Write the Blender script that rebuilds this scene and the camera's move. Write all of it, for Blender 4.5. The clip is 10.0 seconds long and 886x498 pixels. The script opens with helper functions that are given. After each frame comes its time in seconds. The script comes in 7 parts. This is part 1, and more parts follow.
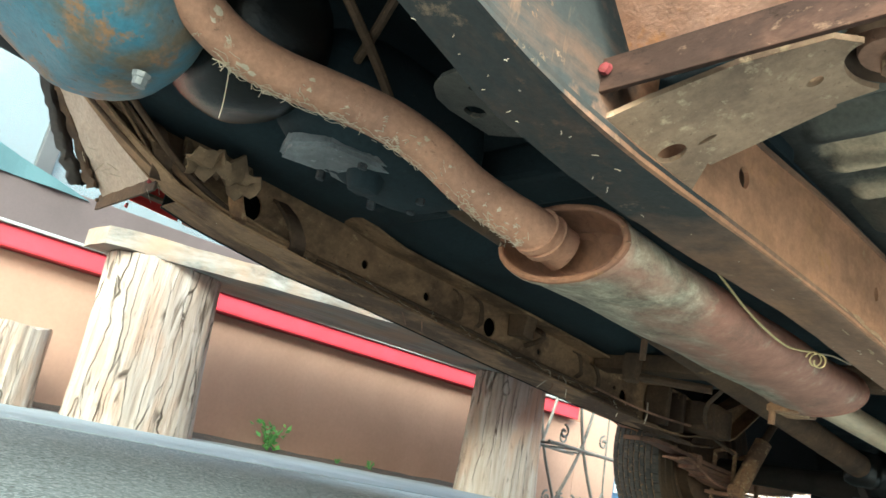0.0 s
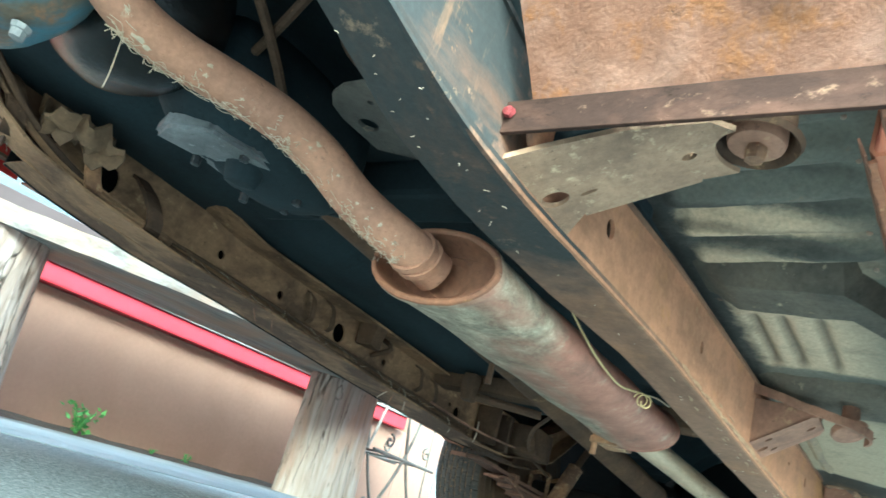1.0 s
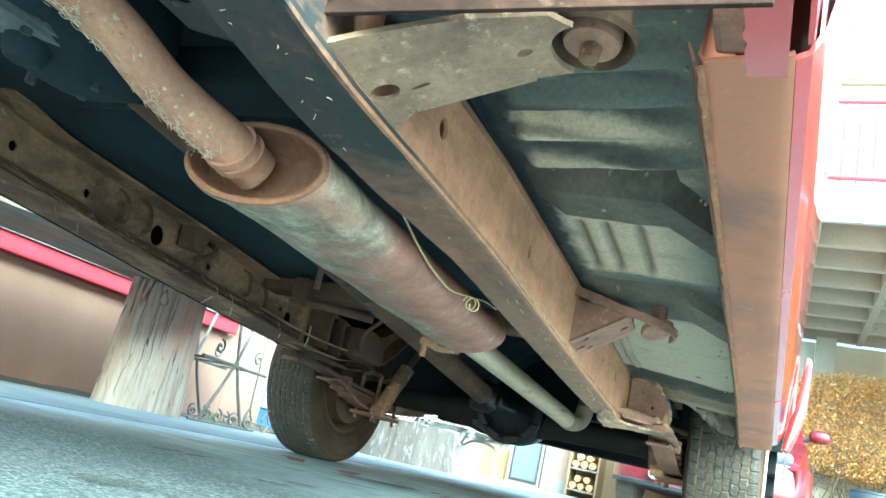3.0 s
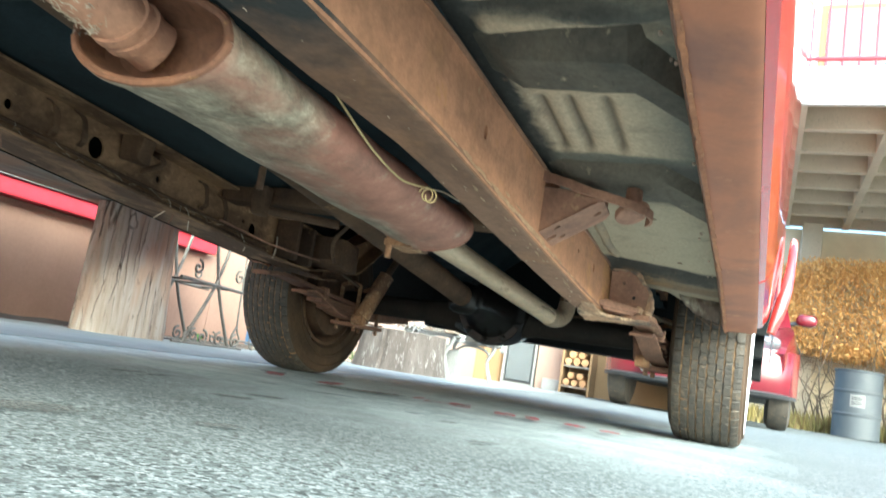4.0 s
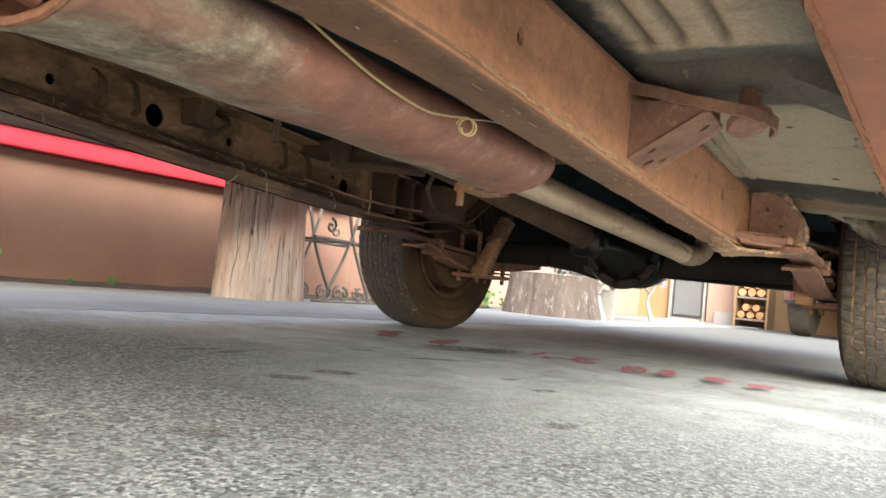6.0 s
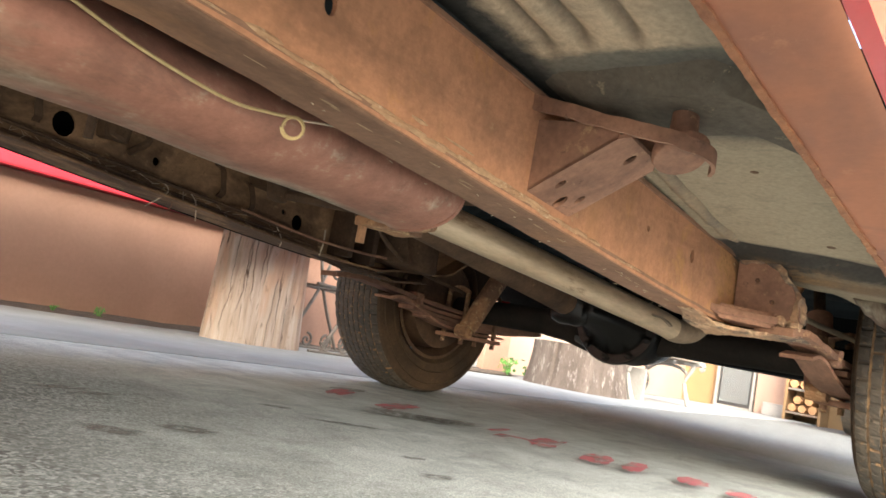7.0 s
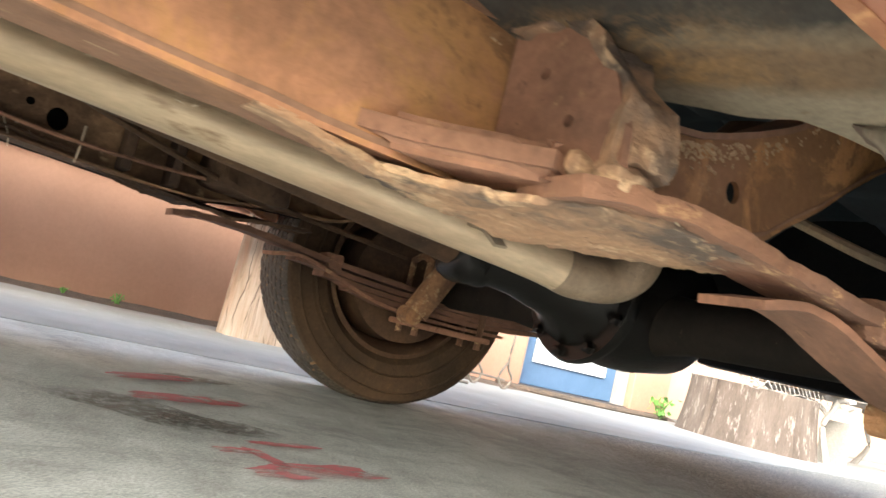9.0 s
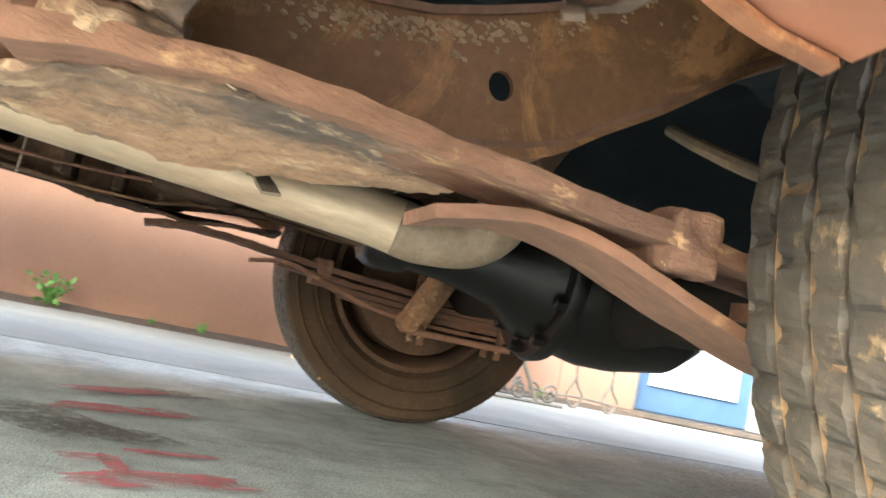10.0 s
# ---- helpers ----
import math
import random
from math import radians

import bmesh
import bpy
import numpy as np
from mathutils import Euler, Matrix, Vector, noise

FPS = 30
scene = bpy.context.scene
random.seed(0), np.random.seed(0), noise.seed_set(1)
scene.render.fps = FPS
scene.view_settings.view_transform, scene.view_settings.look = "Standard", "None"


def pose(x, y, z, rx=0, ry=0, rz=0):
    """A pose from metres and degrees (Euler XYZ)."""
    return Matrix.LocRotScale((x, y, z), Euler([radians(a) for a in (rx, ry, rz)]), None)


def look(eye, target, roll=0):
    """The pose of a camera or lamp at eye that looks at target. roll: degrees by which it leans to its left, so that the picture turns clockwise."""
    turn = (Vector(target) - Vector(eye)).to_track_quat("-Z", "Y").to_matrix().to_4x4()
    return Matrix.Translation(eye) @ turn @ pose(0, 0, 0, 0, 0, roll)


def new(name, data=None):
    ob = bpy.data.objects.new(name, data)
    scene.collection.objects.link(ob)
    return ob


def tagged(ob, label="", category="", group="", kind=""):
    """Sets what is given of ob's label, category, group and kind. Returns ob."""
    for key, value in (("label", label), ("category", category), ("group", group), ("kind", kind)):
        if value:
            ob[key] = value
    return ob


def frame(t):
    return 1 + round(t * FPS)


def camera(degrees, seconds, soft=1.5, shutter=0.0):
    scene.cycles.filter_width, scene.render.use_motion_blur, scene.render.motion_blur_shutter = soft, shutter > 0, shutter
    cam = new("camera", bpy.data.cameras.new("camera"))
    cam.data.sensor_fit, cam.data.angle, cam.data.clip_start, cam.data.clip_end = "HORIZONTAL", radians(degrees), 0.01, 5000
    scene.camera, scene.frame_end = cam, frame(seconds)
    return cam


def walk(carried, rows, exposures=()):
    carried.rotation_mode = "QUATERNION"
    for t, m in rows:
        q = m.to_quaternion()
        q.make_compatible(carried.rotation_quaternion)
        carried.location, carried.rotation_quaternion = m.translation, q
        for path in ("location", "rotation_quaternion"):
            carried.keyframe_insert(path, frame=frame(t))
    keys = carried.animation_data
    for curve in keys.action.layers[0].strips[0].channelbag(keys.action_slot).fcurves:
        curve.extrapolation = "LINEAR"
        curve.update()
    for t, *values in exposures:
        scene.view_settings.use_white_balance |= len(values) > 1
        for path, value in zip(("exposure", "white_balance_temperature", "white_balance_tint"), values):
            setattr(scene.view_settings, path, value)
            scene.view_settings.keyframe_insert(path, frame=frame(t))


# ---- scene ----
cam = camera(60.6, 10.0, 1.5, 0.24)

PATH = [
    (0, (0.79, -2.467, 0.087), (-0.724, -1.279, 0.628), 11.9),
    (0.5, (0.782, -2.484, 0.086), (-0.628, -1.188, 0.662), 13.7),
    (1, (0.774, -2.501, 0.087), (-0.446, -1.054, 0.733), 16.3),
    (1.5, (0.775, -2.511, 0.083), (-0.287, -0.964, 0.773), 17.5),
    (2, (0.765, -2.495, 0.092), (-0.182, -0.85, 0.721), 16.1),
    (2.5, (0.765, -2.482, 0.093), (-0.101, -0.771, 0.661), 14.4),
    (2.7, (0.759, -2.471, 0.099), (-0.092, -0.743, 0.638), 13.8),
    (3.8, (0.77, -2.394, 0.099), (-0.066, -0.621, 0.496), 10.3),
    (4, (0.769, -2.356, 0.1), (-0.031, -0.547, 0.397), 9.2),
    (4.5, (0.752, -2.3, 0.109), (-0.039, -0.465, 0.176), 5.3),
    (5, (0.739, -2.239, 0.124), (-0.078, -0.414, 0.093), 2.2),
    (5.5, (0.78, -2.214, 0.151), (-0.242, -0.495, 0.182), 3.3),
    (6.8, (0.83, -1.898, 0.144), (-0.43, -0.357, 0.342), 9.1),
    (7, (0.856, -1.841, 0.168), (-0.44, -0.336, 0.398), 10.5),
    (7.5, (0.849, -1.611, 0.145), (-0.609, -0.266, 0.399), 12.8),
    (8, (0.856, -1.374, 0.162), (-0.631, -0.057, 0.395), 11.8),
    (8.5, (0.853, -1.112, 0.176), (-0.755, 0.058, 0.396), 13.8),
    (9, (0.826, -0.879, 0.18), (-0.89, 0.127, 0.393), 13.6),
    (9.5, (0.838, -0.693, 0.203), (-0.903, 0.26, 0.447), 10.8),
    (10, (0.833, -0.547, 0.194), (-1.059, 0.066, 0.405), 11.8),
]
EXPOSURES = [(0.0, 2.72, 5300, -12), (1.0, 3.18, 4700, -18), (2.5, 3.22, 4250, -28), (3.8, 2.97, 5100, -13), (4.5, 2.24, 5600, 2), (5.5, 2.34, 6000, 9),
             (7.0, 2.68, 6400, 9), (8.5, 2.84, 6400, 10), (9.5, 3.18, 6300, 4), (10.0, 3.32, 6000, 2)]
walk(cam, [(t, look(e, g, r)) for t, e, g, r in PATH], EXPOSURES)

# ---- world and light ----
SUN_EL, SUN_AZ = radians(33), radians(136)
world = bpy.data.worlds.new("sky")
scene.world = world
world.use_nodes = True
wn = world.node_tree.nodes
sky = wn.new("ShaderNodeTexSky")
sky.sky_type, sky.sun_disc = "NISHITA", False
sky.sun_elevation, sky.sun_rotation = SUN_EL, SUN_AZ
sky.air_density, sky.dust_density, sky.ozone_density = 1.0, 7.0, 1.0
wn["Background"].inputs["Strength"].default_value = 0.15
world.node_tree.links.new(sky.outputs[0], wn["Background"].inputs[0])
sun_data = bpy.data.lights.new("sun", "SUN")
sun_data.energy, sun_data.angle, sun_data.color = 0.7, radians(95), (1.0, 0.96, 0.90)
sun = new("sun", sun_data)
sun.matrix_world = look((6 * math.sin(SUN_AZ), 6 * math.cos(SUN_AZ), 6 * math.tan(SUN_EL)), (0, 0, 0))


# ---- materials ----
def material(name, build):
    m = bpy.data.materials.new(name)
    m.use_nodes = True
    nt = m.node_tree
    build(nt, nt.nodes["Principled BSDF"])
    return m


def node(nt, kind, **values):
    n = nt.nodes.new(kind)
    for key, value in values.items():
        n.inputs[key.replace("_", " ")].default_value = value
    return n


def coords(nt, stretch=(1, 1, 1)):
    tc = nt.nodes.new("ShaderNodeTexCoord")
    mp = nt.nodes.new("ShaderNodeMapping")
    mp.inputs["Scale"].default_value = stretch
    nt.links.new(tc.outputs["Object"], mp.inputs["Vector"])
    return mp.outputs["Vector"]


def noise_of(nt, vec, scale, detail=6.0, rough=0.6, distort=0.0):
    n = node(nt, "ShaderNodeTexNoise", Scale=scale, Detail=detail, Roughness=rough, Distortion=distort)
    nt.links.new(vec, n.inputs["Vector"])
    return n.outputs["Fac"]


def ramp(nt, fac, stops):
    r = nt.nodes.new("ShaderNodeValToRGB")
    while len(r.color_ramp.elements) < len(stops):
        r.color_ramp.elements.new(0.5)
    for e, (p, c) in zip(r.color_ramp.elements, stops):
        e.position, e.color = p, (*c, 1) if len(c) == 3 else c
    nt.links.new(fac, r.inputs["Fac"])
    return r.outputs["Color"]


def mix(nt, fac, a, b):
    m = nt.nodes.new("ShaderNodeMix")
    m.data_type = "RGBA"
    for sock, v in ((m.inputs[0], fac), (m.inputs[6], a), (m.inputs[7], b)):
        if hasattr(v, "links"):
            nt.links.new(v, sock)
        else:
            sock.default_value = v if isinstance(v, float) else (*v, 1)
    return m.outputs[2]


def bump(nt, bsdf, fac, strength, distance, after=None):
    b = node(nt, "ShaderNodeBump", Strength=strength, Distance=distance)
    nt.links.new(fac, b.inputs["Height"])
    if after is not None:
        nt.links.new(after, b.inputs["Normal"])
    nt.links.new(b.outputs["Normal"], bsdf.inputs["Normal"])
    return b.outputs["Normal"]


def weathered(name, base, stain, fleck, fleck_from=0.62, scale=7.0, rough=0.8, metal=0.0, relief=0.5,
              stretch=(1, 1, 1), depth=0.002, coarse=(0.36, 0.64), fine=60.0, wear=1.0, spec=0.5):
    """A base colour with large stains, small flecks, grain and fine relief."""
    def build(nt, b):
        v = coords(nt, stretch)
        big = noise_of(nt, v, scale, 5, 0.62, 0.4)
        mid = noise_of(nt, v, scale * 4.3, 8, 0.7)
        small = noise_of(nt, v, fine * 2.3, 4, 0.65)
        col = mix(nt, ramp(nt, big, [(coarse[0], (0, 0, 0)), (coarse[1], (1, 1, 1))]), base, stain)
        col = mix(nt, ramp(nt, mid, [(fleck_from, (0, 0, 0)), (fleck_from + 0.1, (1, 1, 1))]), col, fleck)
        pits = noise_of(nt, v, scale * 9.0, 6, 0.78, 0.3)
        col = mix(nt, ramp(nt, pits, [(0.30, (0.75 * wear, 0.75 * wear, 0.75 * wear)), (0.40, (0, 0, 0))]), col, tuple(0.38 * c for c in stain))
        col = mix(nt, ramp(nt, pits, [(0.66, (0, 0, 0)), (0.72, (0.7 * wear, 0.7 * wear, 0.7 * wear))]), col, tuple(min(0.8, 1.35 * c) for c in fleck))
        grain = ramp(nt, small, [(0.25, (0.55, 0.55, 0.55)), (0.75, (1.35, 1.35, 1.35))])
        mul = nt.nodes.new("ShaderNodeMix")
        mul.data_type, mul.blend_type = "RGBA", "MULTIPLY"
        mul.inputs[0].default_value = 0.5 if wear > 0.2 else 0.15
        nt.links.new(col, mul.inputs[6])
        nt.links.new(grain, mul.inputs[7])
        nt.links.new(mul.outputs[2], b.inputs["Base Color"])
        b.inputs["Roughness"].default_value, b.inputs["Metallic"].default_value = rough, metal
        b.inputs["Specular IOR Level"].default_value = spec
        first = bump(nt, b, pits, relief * 0.6, depth)
        first = bump(nt, b, mid, relief, depth, first)
        bump(nt, b, small, relief * 0.6, depth * 0.4, first)
    return material(name, build)


RUST_FRAME = weathered("rusty_primer_frame", (0.36, 0.19, 0.12), (0.19, 0.10, 0.065), (0.46, 0.29, 0.16), 0.60, 8, coarse=(0.42, 0.62))
RUST_HEAVY = weathered("scaly_rust", (0.44, 0.24, 0.12), (0.19, 0.105, 0.065), (0.58, 0.40, 0.215), 0.54, 13, relief=1.0, depth=0.004, coarse=(0.40, 0.58))
RUST_CRUST = weathered("blistered_orange_rust", (0.54, 0.335, 0.200), (0.165, 0.125, 0.098), (0.70, 0.50, 0.31), 0.53, 11, relief=1.0, depth=0.006, stretch=(1, 0.55, 1), coarse=(0.45, 0.58))
RUST_FLAKE = weathered("dry_tan_scale", (0.52, 0.37, 0.22), (0.40, 0.27, 0.15), (0.60, 0.46, 0.30), 0.56, 30)
RUST_DARK = weathered("dark_oily_rust", (0.135, 0.082, 0.05), (0.065, 0.042, 0.03), (0.24, 0.155, 0.08), 0.62, 8, spec=0.2)
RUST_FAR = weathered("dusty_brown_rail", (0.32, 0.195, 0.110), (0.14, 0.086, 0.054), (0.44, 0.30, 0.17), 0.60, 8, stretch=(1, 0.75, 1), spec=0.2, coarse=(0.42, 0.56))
RUST_BAR = weathered("dark_brown_angle_iron", (0.085, 0.047, 0.034), (0.04, 0.024, 0.019), (0.21, 0.135, 0.09), 0.60, 11, stretch=(0.6, 1, 1), spec=0.1, coarse=(0.42, 0.56))


def coated_build(nt, b, dark, brown, pale, start, stop, axis=1, ochre=0.0):
    """Brown rust under black undercoat that wears through towards the rear of the frame."""
    v = coords(nt)
    big = noise_of(nt, v, 5, 6, 0.65, 0.6)
    mid = noise_of(nt, v, 22, 8, 0.72)
    small = noise_of(nt, v, 150, 4, 0.65)
    sep = nt.nodes.new("ShaderNodeSeparateXYZ")
    nt.links.new(v, sep.inputs[0])
    where = nt.nodes.new("ShaderNodeMapRange")
    where.inputs["From Min"].default_value, where.inputs["From Max"].default_value = start, stop
    where.inputs["To Min"].default_value, where.inputs["To Max"].default_value = -0.42, 0.42
    nt.links.new(sep.outputs[axis], where.inputs["Value"])
    add = nt.nodes.new("ShaderNodeMath")
    nt.links.new(where.outputs[0], add.inputs[0])
    nt.links.new(big, add.inputs[1])
    rust = mix(nt, ramp(nt, mid, [(0.42, (0, 0, 0)), (0.64, (1, 1, 1))]), brown, tuple(0.72 * c for c in brown))
    rust = mix(nt, ramp(nt, big, [(0.55, (0, 0, 0)), (0.72, (0.7, 0.7, 0.7))]), rust, (0.42, 0.22, 0.11))
    col = mix(nt, ramp(nt, add.outputs[0], [(0.40, (0, 0, 0)), (0.62, (1, 1, 1))]), dark, rust)
    if ochre:
        blotch = noise_of(nt, v, 7, 7, 0.72, 0.9)
        back = nt.nodes.new("ShaderNodeMapRange")
        back.inputs["From Min"].default_value, back.inputs["From Max"].default_value = -1.15, -0.55
        back.inputs["To Min"].default_value, back.inputs["To Max"].default_value = -0.25, 0.10
        nt.links.new(sep.outputs[1], back.inputs["Value"])
        both = nt.nodes.new("ShaderNodeMath")
        nt.links.new(back.outputs[0], both.inputs[0])
        nt.links.new(blotch, both.inputs[1])
        col = mix(nt, ramp(nt, both.outputs[0], [(0.44, (0, 0, 0)), (0.54, (ochre, ochre, ochre))]), col, (0.53, 0.285, 0.115))
        col = mix(nt, ramp(nt, both.outputs[0], [(0.555, (0, 0, 0)), (0.62, (0.85 * ochre,) * 3)]), col, (0.16, 0.088, 0.050))
    smear = noise_of(nt, coords(nt, (1.0, 0.28, 1.0)), 11, 7, 0.72, 0.5)
    patchy = noise_of(nt, v, 3.1, 5, 0.6, 0.7)
    drip = noise_of(nt, coords(nt, (1.0, 1.0, 0.22)), 26, 5, 0.7)
    col = mix(nt, ramp(nt, smear, [(0.50, (0, 0, 0)), (0.64, (0.42, 0.42, 0.42))]), col, tuple(0.42 * c for c in brown))
    col = mix(nt, ramp(nt, patchy, [(0.53, (0, 0, 0)), (0.64, (0.42, 0.42, 0.42))]), col, tuple(0.48 * c for c in brown))
    flame = noise_of(nt, v, 8, 8, 0.75, 1.0)
    col = mix(nt, ramp(nt, flame, [(0.58, (0, 0, 0)), (0.68, (0.6 if ochre else 0.12,) * 3)]), col, (0.50, 0.255, 0.10))
    col = mix(nt, ramp(nt, drip, [(0.60, (0, 0, 0)), (0.72, (0.3, 0.3, 0.3))]), col, (0.40, 0.22, 0.11))
    spots = node(nt, "ShaderNodeTexVoronoi", Scale=55.0)
    nt.links.new(v, spots.inputs["Vector"])
    pick = nt.nodes.new("ShaderNodeSeparateColor")
    nt.links.new(spots.outputs["Color"], pick.inputs[0])
    few = nt.nodes.new("ShaderNodeMath")
    few.operation = "GREATER_THAN"
    nt.links.new(pick.outputs[0], few.inputs[0])
    few.inputs[1].default_value = 0.93
    dots = nt.nodes.new("ShaderNodeMath")
    dots.operation = "MULTIPLY"
    nt.links.new(ramp(nt, spots.outputs["Distance"], [(0.04, (1, 1, 1)), (0.09, (0, 0, 0))]), dots.inputs[0])
    nt.links.new(few.outputs[0], dots.inputs[1])
    col = mix(nt, dots.outputs[0], col, (0.55, 0.47, 0.36))
    col = mix(nt, ramp(nt, mid, [(0.62, (0, 0, 0)), (0.74, (0.75, 0.75, 0.75))]), col, pale)
    grain = ramp(nt, small, [(0.25, (0.6, 0.6, 0.6)), (0.75, (1.3, 1.3, 1.3))])
    mul = nt.nodes.new("ShaderNodeMix")
    mul.data_type, mul.blend_type = "RGBA", "MULTIPLY"
    mul.inputs[0].default_value = 0.4
    nt.links.new(col, mul.inputs[6])
    nt.links.new(grain, mul.inputs[7])
    nt.links.new(mul.outputs[2], b.inputs["Base Color"])
    b.inputs["Roughness"].default_value, b.inputs["Specular IOR Level"].default_value = 0.72, 0.3
    first = bump(nt, b, mid, 0.5, 0.002)
    bump(nt, b, small, 0.35, 0.001, first)


RAIL_WEB = material("rail_rust_under_worn_coating", lambda nt, b: coated_build(nt, b, (0.038, 0.042, 0.043), (0.50, 0.255, 0.145), (0.53, 0.35, 0.20), -2.20, -1.90, 1, 0.85))
RAIL_FLANGE = material("flange_rust_under_black_coating", lambda nt, b: coated_build(nt, b, (0.043, 0.044, 0.043), (0.29, 0.165, 0.105), (0.38, 0.26, 0.16), -2.35, -1.40))
OUTRIGGER_COAT = weathered("dusty_outrigger", (0.41, 0.265, 0.165), (0.22, 0.14, 0.09), (0.56, 0.41, 0.255), 0.56, 13, coarse=(0.36, 0.68), relief=0.7)
# undercoat and riser shade both put into the rib's dark colour
FLOOR_RIB = weathered("darkened_floor_rib", (0.085, 0.077, 0.064), (0.15, 0.128, 0.098), (0.36, 0.29, 0.20), 0.62, 9, spec=0.2)
SPRING_RUST = weathered("flaking_spring_rust", (0.30, 0.158, 0.098), (0.18, 0.098, 0.064), (0.58, 0.37, 0.19), 0.58, 12, relief=0.9, depth=0.004, stretch=(1, 0.4, 1), coarse=(0.42, 0.58))
HELPER = weathered("brown_spring_steel", (0.25, 0.128, 0.080), (0.16, 0.085, 0.055), (0.40, 0.24, 0.13), 0.60, 9, stretch=(1, 0.4, 1), coarse=(0.42, 0.60))
MOUNT_RUST = weathered("dull_ochre_rust", (0.25, 0.155, 0.085), (0.12, 0.078, 0.048), (0.36, 0.25, 0.14), 0.60, 14)
GUSSET = weathered("oily_grey_brown_plate", (0.13, 0.115, 0.098), (0.075, 0.068, 0.060), (0.26, 0.19, 0.13), 0.62, 12)
TORN_LIP = weathered("dust_over_brown_sheet", (0.125, 0.088, 0.064), (0.33, 0.285, 0.21), (0.075, 0.05, 0.037), 0.62, 16, stretch=(1, 1, 0.6), coarse=(0.53, 0.66))
RUST_PANEL = weathered("rust_eaten_paint", (0.30, 0.168, 0.118), (0.20, 0.095, 0.055), (0.235, 0.100, 0.036), 0.53, 6, relief=0.9, depth=0.003, coarse=(0.40, 0.54), fine=90)
EDGE_RUST = weathered("bright_edge_rust", (0.42, 0.18, 0.08), (0.27, 0.115, 0.06), (0.52, 0.28, 0.13), 0.56, 16, relief=0.9, depth=0.003)
SILL_PAINT = weathered("faded_primer_sill", (0.42, 0.172, 0.092), (0.245, 0.118, 0.082), (0.50, 0.24, 0.13), 0.60, 3.2, wear=0.19, relief=0.25, coarse=(0.44, 0.60))
OUTRIGGER = weathered("dusty_undercoated_steel", (0.30, 0.23, 0.15), (0.20, 0.165, 0.12), (0.42, 0.32, 0.18), 0.58, 14)
DEEP_BLUE = weathered("grimy_dark_blue_steel", (0.022, 0.034, 0.041), (0.015, 0.021, 0.025), (0.07, 0.06, 0.05), 0.66, 6, spec=0.3)
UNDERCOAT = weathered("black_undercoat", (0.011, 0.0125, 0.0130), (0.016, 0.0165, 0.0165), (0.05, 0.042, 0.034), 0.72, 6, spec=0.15)


